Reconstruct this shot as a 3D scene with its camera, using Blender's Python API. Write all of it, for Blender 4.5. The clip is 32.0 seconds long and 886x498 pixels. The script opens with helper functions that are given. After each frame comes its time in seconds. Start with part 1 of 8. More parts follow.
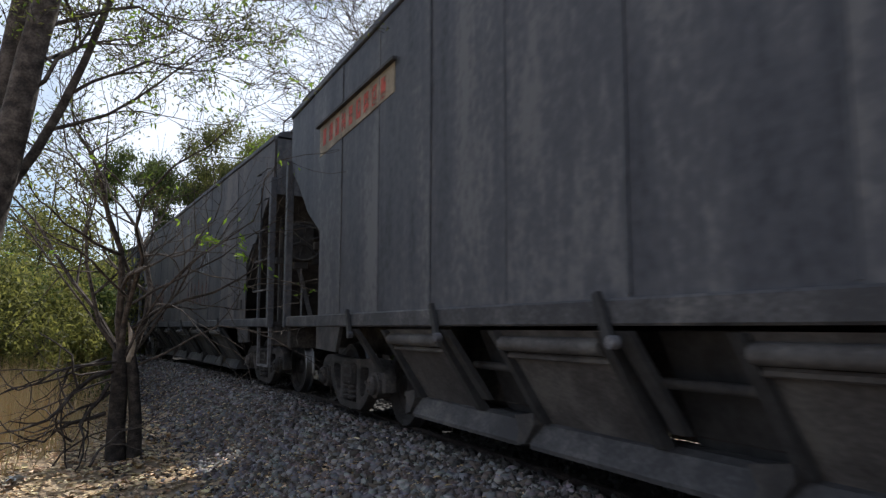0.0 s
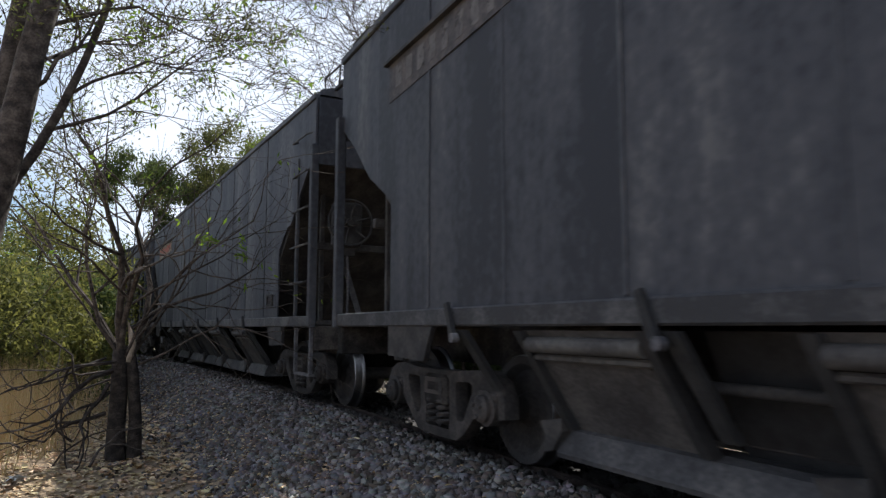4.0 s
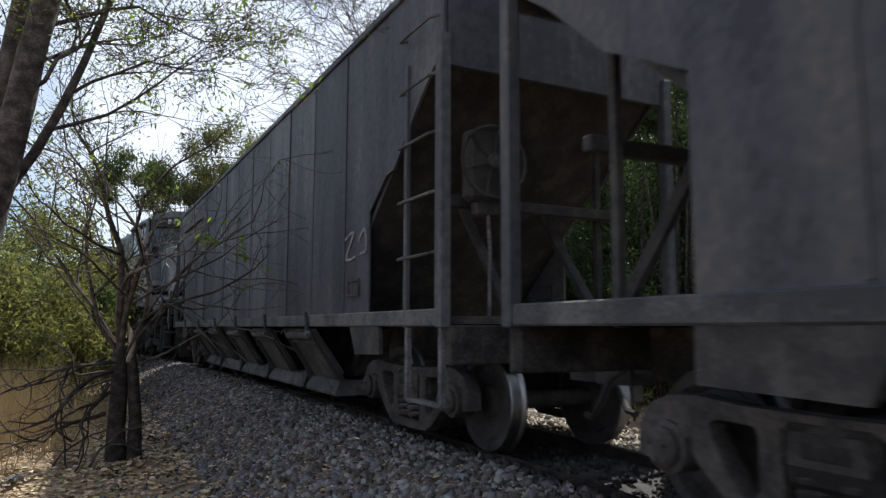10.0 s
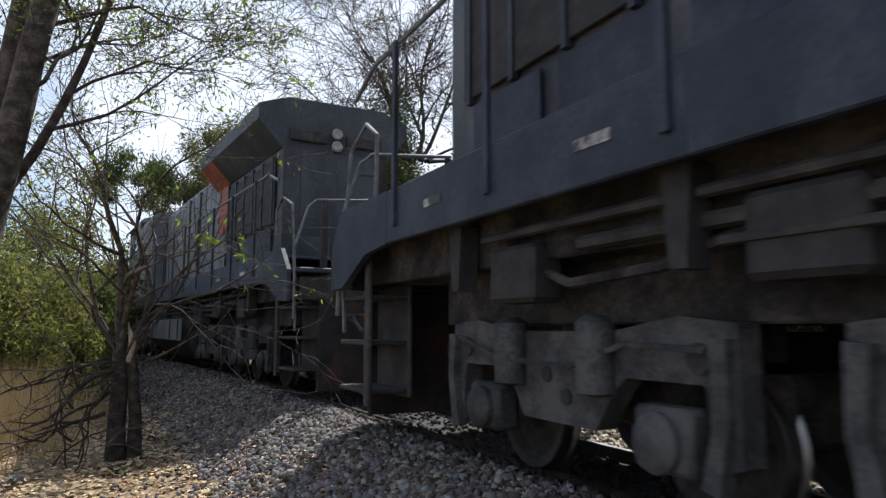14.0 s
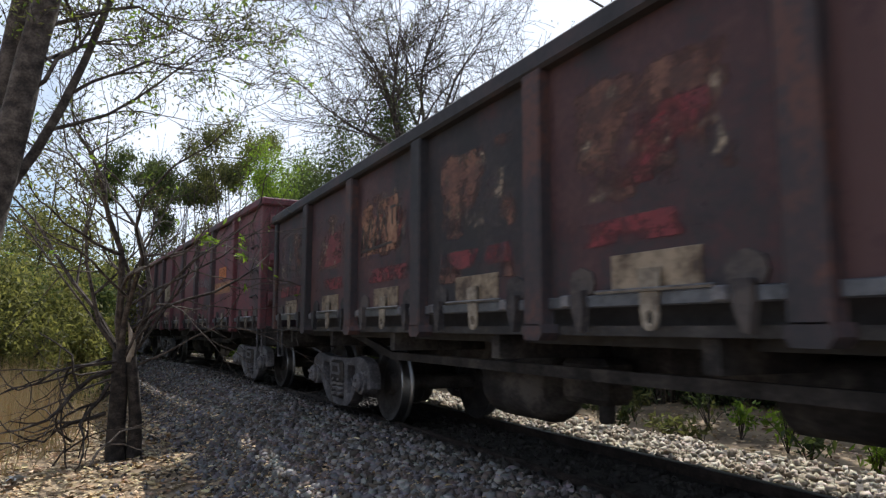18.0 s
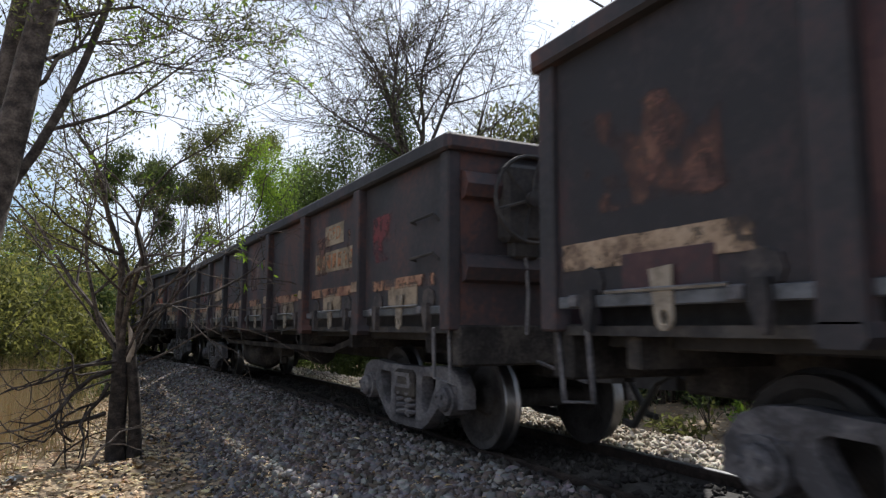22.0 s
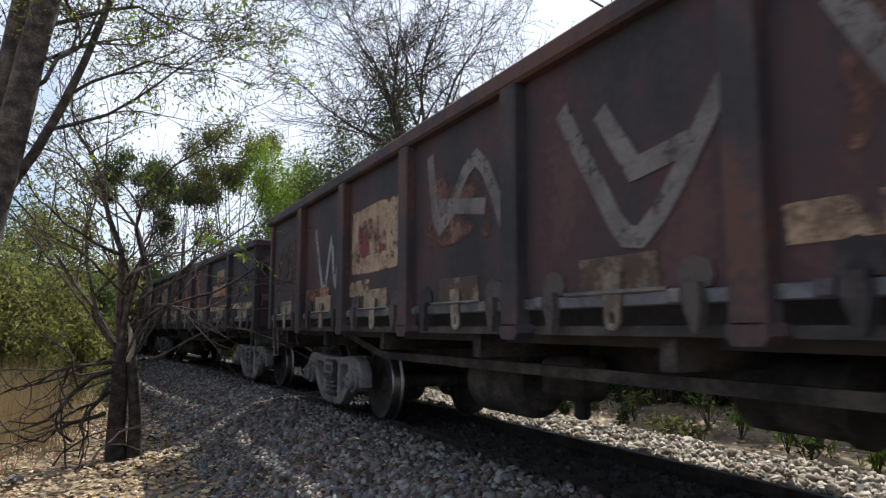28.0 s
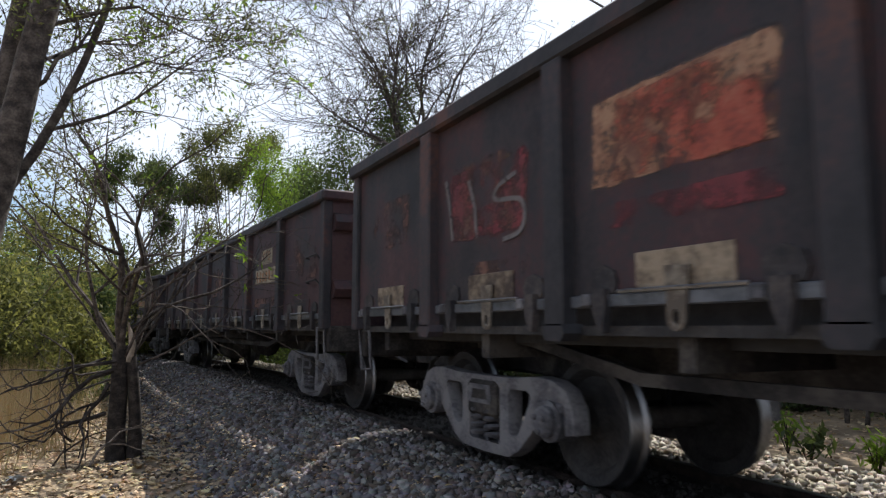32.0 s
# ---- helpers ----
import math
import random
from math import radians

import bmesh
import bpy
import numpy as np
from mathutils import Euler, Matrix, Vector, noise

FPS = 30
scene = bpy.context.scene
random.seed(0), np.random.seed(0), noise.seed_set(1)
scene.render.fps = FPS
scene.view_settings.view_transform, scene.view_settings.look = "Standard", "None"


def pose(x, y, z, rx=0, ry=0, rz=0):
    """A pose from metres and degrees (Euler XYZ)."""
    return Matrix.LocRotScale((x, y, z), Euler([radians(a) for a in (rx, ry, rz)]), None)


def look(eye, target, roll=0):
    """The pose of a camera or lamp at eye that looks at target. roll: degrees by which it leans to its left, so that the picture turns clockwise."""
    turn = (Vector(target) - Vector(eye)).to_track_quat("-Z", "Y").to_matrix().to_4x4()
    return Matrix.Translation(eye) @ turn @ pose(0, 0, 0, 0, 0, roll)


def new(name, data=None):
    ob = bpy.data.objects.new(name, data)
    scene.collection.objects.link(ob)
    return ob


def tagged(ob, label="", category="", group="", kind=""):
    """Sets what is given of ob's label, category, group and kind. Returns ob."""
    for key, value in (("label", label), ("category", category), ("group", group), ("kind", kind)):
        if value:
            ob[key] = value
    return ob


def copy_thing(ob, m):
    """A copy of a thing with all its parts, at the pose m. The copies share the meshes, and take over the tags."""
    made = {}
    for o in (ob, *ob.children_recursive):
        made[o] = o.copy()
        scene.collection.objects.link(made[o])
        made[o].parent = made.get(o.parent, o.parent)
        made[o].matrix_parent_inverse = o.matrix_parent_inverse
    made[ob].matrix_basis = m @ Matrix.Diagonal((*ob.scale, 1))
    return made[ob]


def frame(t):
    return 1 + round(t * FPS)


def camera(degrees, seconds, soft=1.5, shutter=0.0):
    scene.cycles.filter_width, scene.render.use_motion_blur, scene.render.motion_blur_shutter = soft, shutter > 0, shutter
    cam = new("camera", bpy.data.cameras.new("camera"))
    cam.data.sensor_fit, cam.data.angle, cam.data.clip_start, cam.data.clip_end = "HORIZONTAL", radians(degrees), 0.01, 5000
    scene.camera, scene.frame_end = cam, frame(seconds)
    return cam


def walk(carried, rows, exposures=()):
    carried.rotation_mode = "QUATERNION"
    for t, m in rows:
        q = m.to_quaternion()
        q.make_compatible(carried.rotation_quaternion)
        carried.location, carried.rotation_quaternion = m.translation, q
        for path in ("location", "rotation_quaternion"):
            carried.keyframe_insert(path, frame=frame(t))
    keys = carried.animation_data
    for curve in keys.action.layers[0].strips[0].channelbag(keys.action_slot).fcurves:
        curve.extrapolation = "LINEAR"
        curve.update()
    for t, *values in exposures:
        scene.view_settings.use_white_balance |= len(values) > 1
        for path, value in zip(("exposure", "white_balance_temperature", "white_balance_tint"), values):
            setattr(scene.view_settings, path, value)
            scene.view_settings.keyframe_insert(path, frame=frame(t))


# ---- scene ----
from mathutils.geometry import tessellate_polygon

SECONDS = 32.0
EYE = (0.0, 0.0, 0.995)
YAW, PITCH, ROLL = radians(25.82), radians(6.41), 0.17
AIM = (EYE[0] - math.cos(YAW) * math.cos(PITCH), EYE[1] + math.sin(YAW) * math.cos(PITCH), EYE[2] + math.sin(PITCH))
cam = camera(64.2, SECONDS, soft=1.3, shutter=0.12)
walk(cam, [(0, look(EYE, AIM, ROLL)), (SECONDS, look(EYE, AIM, ROLL))], exposures=((0, 0.40, 6150, 10), (SECONDS, 0.40, 6150, 10)))

# ---- world and sun: back light, from beyond the train ----
SUN_AZ, SUN_EL = radians(45), radians(52)        # from the line's far end towards its far side
TO_SUN = Vector((-math.cos(SUN_AZ) * math.cos(SUN_EL), math.sin(SUN_AZ) * math.cos(SUN_EL), math.sin(SUN_EL)))
world = bpy.data.worlds.new("sky")
scene.world = world
world.use_nodes = True
wn = world.node_tree.nodes
sky = wn.new("ShaderNodeTexSky")
sky.sky_type = "NISHITA"
sky.sun_disc = False
sky.sun_elevation = SUN_EL
sky.sun_rotation = math.atan2(TO_SUN.x, TO_SUN.y)
sky.air_density, sky.dust_density, sky.ozone_density = 1.0, 0.3, 1.0
wn["Background"].inputs["Strength"].default_value = 0.086
wl = world.node_tree.links.new
cloud_co, cloud_noise, cloud_ramp, cloud_mix = (wn.new(k) for k in ("ShaderNodeTexCoord", "ShaderNodeTexNoise", "ShaderNodeValToRGB", "ShaderNodeMix"))
cloud_noise.inputs["Scale"].default_value, cloud_noise.inputs["Detail"].default_value, cloud_noise.inputs["Roughness"].default_value = 1.6, 7.0, 0.55
cloud_ramp.color_ramp.elements[0].position, cloud_ramp.color_ramp.elements[1].position = 0.425, 0.575
cloud_ramp.color_ramp.elements[0].color, cloud_ramp.color_ramp.elements[1].color = (0.04, 0.04, 0.04, 1), (0.95, 0.95, 0.95, 1)
cloud_mix.data_type = "RGBA"
cloud_mix.inputs[7].default_value = (9.5, 10.1, 11.3, 1)
cloud_shift = wn.new("ShaderNodeMapping")
cloud_shift.inputs["Location"].default_value, cloud_shift.inputs["Rotation"].default_value = (-2.96, 2.87, 1.31), (0, 0, radians(-10.3))
wl(cloud_co.outputs["Generated"], cloud_shift.inputs["Vector"])
wl(cloud_shift.outputs[0], cloud_noise.inputs["Vector"])
cloud_part, cloud_side, cloud_more, cloud_base = (wn.new(k) for k in ("ShaderNodeSeparateXYZ", "ShaderNodeMath", "ShaderNodeMath", "ShaderNodeMath"))
cloud_side.operation = "ABSOLUTE"
cloud_more.operation, cloud_more.inputs[1].default_value = "MULTIPLY_ADD", 0.165
cloud_base.operation, cloud_base.inputs[1].default_value = "SUBTRACT", 0.045
wl(cloud_co.outputs["Generated"], cloud_part.inputs[0])
wl(cloud_part.outputs["Y"], cloud_side.inputs[0])
wl(cloud_side.outputs[0], cloud_more.inputs[0])
wl(cloud_noise.outputs["Fac"], cloud_base.inputs[0])
wl(cloud_base.outputs[0], cloud_more.inputs[2])
wl(cloud_more.outputs[0], cloud_ramp.inputs["Fac"])
wl(cloud_ramp.outputs["Color"], cloud_mix.inputs[0])
wl(sky.outputs["Color"], cloud_mix.inputs[6])
wl(cloud_mix.outputs[2], wn["Background"].inputs["Color"])
sun = new("sun", bpy.data.lights.new("sun", "SUN"))
sun.data.energy, sun.data.angle, sun.data.color = 5.0, radians(0.55), (1.0, 0.94, 0.85)
sun.matrix_world = look((0, 0, 30), Vector((0, 0, 30)) - TO_SUN)


# ---- materials ----
def socket(node, name, value):
    node.inputs[name].default_value = value


def surface(name, colours, rough=0.8, metal=0.0, scale=3.0, fine=40.0, bump=0.3, streak=0.0, vary=0.0, spec=0.4):
    """Colours from dark to light, mixed by noise at two scales; streak stretches it upright; vary shifts it from piece to piece."""
    m = bpy.data.materials.new(name)
    m.use_nodes = True
    n, ln = m.node_tree.nodes, m.node_tree.links.new
    bsdf = n["Principled BSDF"]
    socket(bsdf, "Roughness", rough), socket(bsdf, "Metallic", metal), socket(bsdf, "Specular IOR Level", spec)
    co, info = n.new("ShaderNodeTexCoord"), n.new("ShaderNodeObjectInfo")
    shift = n.new("ShaderNodeVectorMath")
    shift.operation = "MULTIPLY_ADD"
    shift.inputs[1].default_value = (17.0, 29.0, 11.0)
    ln(info.outputs["Random"], shift.inputs[0])
    ln(co.outputs["Object"], shift.inputs[2])
    mp = n.new("ShaderNodeMapping")
    mp.inputs["Scale"].default_value = (1, 1, 1 - 0.85 * streak)
    ln(shift.outputs[0], mp.inputs["Vector"])
    big, small = n.new("ShaderNodeTexNoise"), n.new("ShaderNodeTexNoise")
    socket(big, "Scale", scale), socket(big, "Detail", 6.0), socket(big, "Roughness", 0.62)
    socket(small, "Scale", fine), socket(small, "Detail", 4.0)
    ln(mp.outputs[0], big.inputs["Vector"])
    ln(shift.outputs[0], small.inputs["Vector"])
    mix = n.new("ShaderNodeMath")
    mix.operation = "MULTIPLY_ADD"
    mix.inputs[1].default_value = 0.35
    ln(small.outputs["Fac"], mix.inputs[0])
    sub = n.new("ShaderNodeMath")
    sub.operation = "MULTIPLY_ADD"
    sub.inputs[1].default_value, sub.inputs[2].default_value = 1.0, -0.175
    ln(big.outputs["Fac"], sub.inputs[0])
    ln(sub.outputs[0], mix.inputs[2])
    fac = mix
    if vary:
        shade = n.new("ShaderNodeMath")
        shade.operation = "MULTIPLY_ADD"
        shade.inputs[1].default_value = vary
        ln(info.outputs["Random"], shade.inputs[0])
        ln(mix.outputs[0], shade.inputs[2])
        fac = n.new("ShaderNodeMath")
        fac.operation = "SUBTRACT"
        fac.inputs[1].default_value = vary / 2
        ln(shade.outputs[0], fac.inputs[0])
    ramp = n.new("ShaderNodeValToRGB")
    el = ramp.color_ramp.elements
    while len(el) < len(colours):
        el.new(0.5)
    for i, c in enumerate(colours):
        el[i].position = 0.35 + 0.3 * i / max(1, len(colours) - 1)
        el[i].color = (*c, 1)
    ln(fac.outputs[0], ramp.inputs["Fac"])
    ln(ramp.outputs["Color"], bsdf.inputs["Base Color"])
    if bump:
        b = n.new("ShaderNodeBump")
        socket(b, "Strength", bump), socket(b, "Distance", 0.01)
        ln(mix.outputs[0], b.inputs["Height"])
        ln(b.outputs[0], bsdf.inputs["Normal"])
    return m


def foliage(name, dark, light, through_light=0.45):
    """Thin leaves: each island takes its own shade and lets some light through."""
    m = bpy.data.materials.new(name)
    m.use_nodes = True
    n, ln = m.node_tree.nodes, m.node_tree.links.new
    n.remove(n["Principled BSDF"])
    geo, ramp = n.new("ShaderNodeNewGeometry"), n.new("ShaderNodeValToRGB")
    ramp.color_ramp.elements[0].color, ramp.color_ramp.elements[1].color = (*dark, 1), (*light, 1)
    ln(geo.outputs["Random Per Island"], ramp.inputs["Fac"])
    dif, tra, mx = n.new("ShaderNodeBsdfDiffuse"), n.new("ShaderNodeBsdfTranslucent"), n.new("ShaderNodeMixShader")
    glo, mx2 = n.new("ShaderNodeBsdfGlossy"), n.new("ShaderNodeMixShader")
    socket(glo, "Roughness", 0.6)
    mx.inputs[0].default_value, mx2.inputs[0].default_value = through_light, 0.025
    for s in (dif, tra):
        ln(ramp.outputs["Color"], s.inputs["Color"])
    ln(dif.outputs[0], mx.inputs[1])
    ln(tra.outputs[0], mx.inputs[2])
    ln(mx.outputs[0], mx2.inputs[1])
    ln(glo.outputs[0], mx2.inputs[2])
    ln(mx2.outputs[0], n["Material Output"].inputs["Surface"])
    return m


def islands(name, colours, rough=0.9, bump=0.4, fine=60.0):
    """Loose pieces in one mesh: each island takes a colour of its own."""
    m = bpy.data.materials.new(name)
    m.use_nodes = True
    n, ln = m.node_tree.nodes, m.node_tree.links.new
    bsdf = n["Principled BSDF"]
    socket(bsdf, "Roughness", rough), socket(bsdf, "Specular IOR Level", 0.3)
    geo, ramp, noi, mul = (n.new(k) for k in ("ShaderNodeNewGeometry", "ShaderNodeValToRGB", "ShaderNodeTexNoise", "ShaderNodeMix"))
    el = ramp.color_ramp.elements
    while len(el) < len(colours):
        el.new(0.5)
    for i, c in enumerate(colours):
        el[i].position, el[i].color = i / (len(colours) - 1), (*c, 1)
    ln(geo.outputs["Random Per Island"], ramp.inputs["Fac"])
    socket(noi, "Scale", fine)
    mul.data_type, mul.blend_type = "RGBA", "MULTIPLY"
    mul.inputs[0].default_value = 0.5
    ln(ramp.outputs["Color"], mul.inputs[6])
    ln(noi.outputs["Color"], mul.inputs[7])
    ln(mul.outputs[2], bsdf.inputs["Base Color"])
    b = n.new("ShaderNodeBump")
    socket(b, "Strength", bump), socket(b, "Distance", 0.01)
    ln(noi.outputs["Fac"], b.inputs["Height"])
    ln(b.outputs[0], bsdf.inputs["Normal"])
    return m


BLACK_STEEL = surface("sooty_steel", [(0.018, 0.017, 0.018), (0.034, 0.032, 0.032), (0.062, 0.056, 0.052)], 0.8, 0.0, 4)
UNDER = surface("greasy_underframe", [(0.016, 0.015, 0.015), (0.034, 0.031, 0.03), (0.075, 0.067, 0.06)], 0.9, 0.0, 3, spec=0.15)
TRUCK = surface("dusty_cast_steel", [(0.042, 0.041, 0.046), (0.088, 0.085, 0.094), (0.15, 0.145, 0.15)], 0.75, 0.0, 5, vary=0.2)
WHEEL = surface("worn_wheel_steel", [(0.022, 0.021, 0.021), (0.055, 0.051, 0.05)], 0.85, 0.0, 5, spec=0.2)
TREAD = surface("bright_tread_steel", [(0.15, 0.15, 0.155), (0.27, 0.27, 0.28)], 0.42, 1.0, 6, bump=0.05)
ROD = surface("galvanised_rod", [(0.055, 0.058, 0.065), (0.13, 0.135, 0.15)], 0.42, 0.4, 8, bump=0.1)
HOOK = surface("primed_latch", [(0.08, 0.064, 0.05), (0.17, 0.142, 0.11), (0.25, 0.215, 0.17)], 0.75, 0.0, 9, vary=0.3)
HINGE = surface("dark_hinge", [(0.014, 0.013, 0.015), (0.034, 0.029, 0.030), (0.065, 0.054, 0.05)], 0.75, 0.0, 8, vary=0.3)
CREAM = surface("dirty_cream_paint", [(0.15, 0.122, 0.085), (0.235, 0.195, 0.135), (0.33, 0.275, 0.195)], 0.75, 0.0, 4, vary=0.1)
PLATE_CREAM = surface("rusty_cream_paint", [(0.05, 0.034, 0.026), (0.15, 0.115, 0.08), (0.26, 0.205, 0.145)], 0.75, 0.0, 7, vary=0.3)
OCHRE_PANEL = surface("dull_ochre_paint", [(0.17, 0.08, 0.045), (0.24, 0.125, 0.065)], 0.75, 0.0, 5)
ORANGE = surface("faded_orange_paint", [(0.30, 0.08, 0.03), (0.50, 0.17, 0.05)], 0.7, 0.0, 9)
BAND = surface("faded_number_band", [(0.045, 0.042, 0.045), (0.075, 0.068, 0.068), (0.11, 0.095, 0.09)], 0.8, 0.0, 5)
RED_ENAMEL = surface("red_enamel", [(0.22, 0.012, 0.018), (0.42, 0.03, 0.035)], 0.5, 0.0, 5)
BODY = {
    "maroon": surface("maroon_wagon_paint", [(0.045, 0.033, 0.036), (0.078, 0.039, 0.044), (0.125, 0.036, 0.044), (0.135, 0.055, 0.057)], 0.72, 0.0, 0.9, 22, 0.2, 0.3, 0.2),
    "brown": surface("brown_wagon_paint", [(0.016, 0.015, 0.018), (0.029, 0.023, 0.026), (0.047, 0.022, 0.025), (0.066, 0.034, 0.034)], 0.72, 0.0, 1.4, 22, 0.2, 0.5, 0.16),
    "black": surface("sooty_wagon_paint", [(0.017, 0.017, 0.020), (0.027, 0.025, 0.029), (0.042, 0.030, 0.033), (0.080, 0.038, 0.032)], 0.72, 0.0, 1.5, 22, 0.2, 0.45, 0.14),
    "hopper": surface("grey_hopper_paint", [(0.022, 0.0235, 0.03), (0.041, 0.043, 0.052), (0.058, 0.059, 0.067), (0.098, 0.097, 0.101)], 0.66, 0.0, 1.6, 14, 0.12, 0.95, 0.10, 0.4),
    "hopper_black": surface("sooty_hopper_paint", [(0.017, 0.017, 0.020), (0.031, 0.030, 0.034), (0.05, 0.045, 0.046), (0.088, 0.074, 0.07)], 0.66, 0.0, 1.3, 14, 0.15, 0.85, 0.16, 0.4),
    "hopper_rusty": surface("rusty_hopper_paint", [(0.022, 0.023, 0.028), (0.044, 0.044, 0.051), (0.064, 0.061, 0.063), (0.11, 0.088, 0.076)], 0.66, 0.0, 1.5, 14, 0.15, 0.9, 0.10, 0.5),
}
CHUTE = surface("dusty_hopper_chute", [(0.034, 0.031, 0.031), (0.06, 0.056, 0.055), (0.10, 0.095, 0.09)], 0.75, 0.0, 2.5)
SILL = surface("dusty_side_sill", [(0.032, 0.032, 0.035), (0.062, 0.061, 0.064), (0.12, 0.115, 0.11)], 0.75, 0.0, 2.5, vary=0.2)
LOCO_GREY = surface("loco_grey_paint", [(0.072, 0.077, 0.087), (0.125, 0.132, 0.145), (0.18, 0.183, 0.19)], 0.55, 0.0, 1.2, 20, 0.1, 0.5, 0.12)
LOCO_DARK = surface("loco_sooty_paint", [(0.026, 0.029, 0.036), (0.043, 0.047, 0.055), (0.07, 0.074, 0.082)], 0.6, 0.0, 1.2, 20, 0.1, 0.5, 0.12)
LOCO_GREY2 = surface("loco_dull_grey_paint", [(0.085, 0.09, 0.097), (0.14, 0.145, 0.155), (0.19, 0.19, 0.198)], 0.6, 0.0, 1.2, 20, 0.1, 0.5, 0.12)
LOCO_NAVY2 = surface("loco_dark_blue_paint", [(0.014, 0.02, 0.035), (0.03, 0.04, 0.065), (0.05, 0.06, 0.085)], 0.6, 0.0, 2)
LOCO_NAVY = surface("loco_navy_paint", [(0.009, 0.013, 0.023), (0.018, 0.024, 0.042), (0.035, 0.043, 0.06)], 0.6, 0.0, 2)
LOCO_WHITE = surface("peeling_white_paint", [(0.05, 0.05, 0.055), (0.38, 0.37, 0.36), (0.52, 0.50, 0.48)], 0.65, 0.0, 2.2, 18, 0.2, 0.0, 0.2)
LOCO_BLUE = surface("loco_blue_paint", [(0.02, 0.10, 0.24), (0.035, 0.17, 0.38)], 0.6, 0.0, 3)
LOCO_ORANGE = surface("loco_orange_paint", [(0.20, 0.05, 0.032), (0.32, 0.085, 0.05)], 0.65, 0.0, 3)
RAILING = surface("grey_handrail_paint", [(0.07, 0.078, 0.09), (0.17, 0.178, 0.19)], 0.5, 0.0, 6)
LOCO_CREAM = surface("cream_panel_paint", [(0.26, 0.245, 0.21), (0.36, 0.34, 0.30)], 0.65, 0.0, 3)
# Dark grille colour, also used to paint the shade of open gaps.
GRILLE_AND_SHADE = surface("dark_grille_and_gap_shade", [(0.016, 0.016, 0.017), (0.036, 0.035, 0.036)], 0.75, 0.0, 8)
LOCO_TRUCK = surface("dusty_motor_truck", [(0.022, 0.022, 0.024), (0.042, 0.042, 0.045), (0.078, 0.077, 0.077)], 0.75, 0.0, 5, vary=0.2)
HOPPER_TRUCK = surface("rusty_dark_truck", [(0.016, 0.015, 0.015), (0.036, 0.032, 0.031), (0.07, 0.06, 0.055)], 0.8, 0.0, 5, vary=0.2)
PILOT = surface("rusty_pilot_plate", [(0.009, 0.009, 0.01), (0.019, 0.016, 0.016), (0.06, 0.026, 0.018)], 0.8, 0.0, 2.2)
# Nose copy of the grey paint, lightened for the light on its front.
LOCO_NOSE = surface("loco_lit_nose_paint", [(0.13, 0.128, 0.125), (0.215, 0.21, 0.205), (0.29, 0.28, 0.265)], 0.6, 0.0, 1.4, 20, 0.1, 0.4, 0.1)
LENS = surface("lamp_lens", [(0.22, 0.22, 0.20), (0.34, 0.34, 0.32)], 0.15, 0.0, 20, bump=0)
RUBBER = surface("rubber_hose", [(0.012, 0.012, 0.012), (0.03, 0.03, 0.03)], 0.6, 0.0, 9)
RAIL = surface("rusty_rail_steel", [(0.012, 0.009, 0.008), (0.026, 0.019, 0.016), (0.045, 0.034, 0.028)], 0.85, 0.0, 8, spec=0.2)
SLEEPER = surface("weathered_sleeper_wood", [(0.02, 0.017, 0.015), (0.045, 0.038, 0.032), (0.075, 0.064, 0.055)], 0.9, 0.0, 6)
BARK = surface("grey_brown_bark", [(0.022, 0.017, 0.014), (0.06, 0.047, 0.038), (0.11, 0.09, 0.075)], 0.95, 0.0, 9, 60, 0.9, -0.5)
# Darker copy of the bark, the forked tree's shade put into its colour.
SHADED_BARK = surface("shaded_rough_bark", [(0.014, 0.011, 0.01), (0.032, 0.025, 0.021), (0.07, 0.056, 0.046)], 0.95, 0.0, 9, 60, 1.0, -0.5)
DEADWOOD = surface("bleached_dead_wood", [(0.20, 0.15, 0.11), (0.40, 0.33, 0.26)], 0.9, 0.0, 9)
SOIL = surface("dry_soil_and_litter", [(0.11, 0.08, 0.05), (0.22, 0.16, 0.1), (0.33, 0.25, 0.16)], 0.95, 0.0, 1.2, 30, 0.8)
# Bed and stones under the train: oil stain and the train's shade in one colour.
OILY_SHADED_BED = surface("oily_shaded_ballast_bed", [(0.018, 0.016, 0.015), (0.036, 0.033, 0.031), (0.06, 0.056, 0.053)], 0.9, 0.0, 14, 60, 1.0)
OILY_SHADED_STONES = islands("oily_shaded_stone", [(0.02, 0.018, 0.017), (0.04, 0.037, 0.035), (0.075, 0.07, 0.066)])
BALLAST_BED = surface("ballast_bed", [(0.03, 0.026, 0.024), (0.07, 0.06, 0.054), (0.13, 0.115, 0.10)], 0.95, 0.0, 14, 60, 1.0)
# Far-side copy of the ballast stone, sunlight put into its paler colours.
SUNLIT_STONES = islands("sunlit_tone_ballast_stone", [(0.20, 0.155, 0.11), (0.38, 0.32, 0.24), (0.52, 0.46, 0.37), (0.64, 0.58, 0.49)])
STONES = islands("ballast_stone", [(0.045, 0.037, 0.032), (0.10, 0.082, 0.07), (0.155, 0.12, 0.10), (0.14, 0.137, 0.145), (0.21, 0.20, 0.20), (0.33, 0.31, 0.29)])
LITTER = islands("dry_leaf_litter", [(0.26, 0.155, 0.07), (0.56, 0.39, 0.20), (0.80, 0.63, 0.39), (0.42, 0.27, 0.14)], 0.65)
STRAW = islands("dry_grass", [(0.42, 0.30, 0.14), (0.62, 0.50, 0.28)], 0.85)
PLASTIC = surface("white_plastic_scrap", [(0.6, 0.6, 0.58), (0.75, 0.75, 0.74)], 0.4, 0.0, 9)
LEAF_DARK = foliage("dark_leaves", (0.022, 0.04, 0.014), (0.07, 0.10, 0.03))
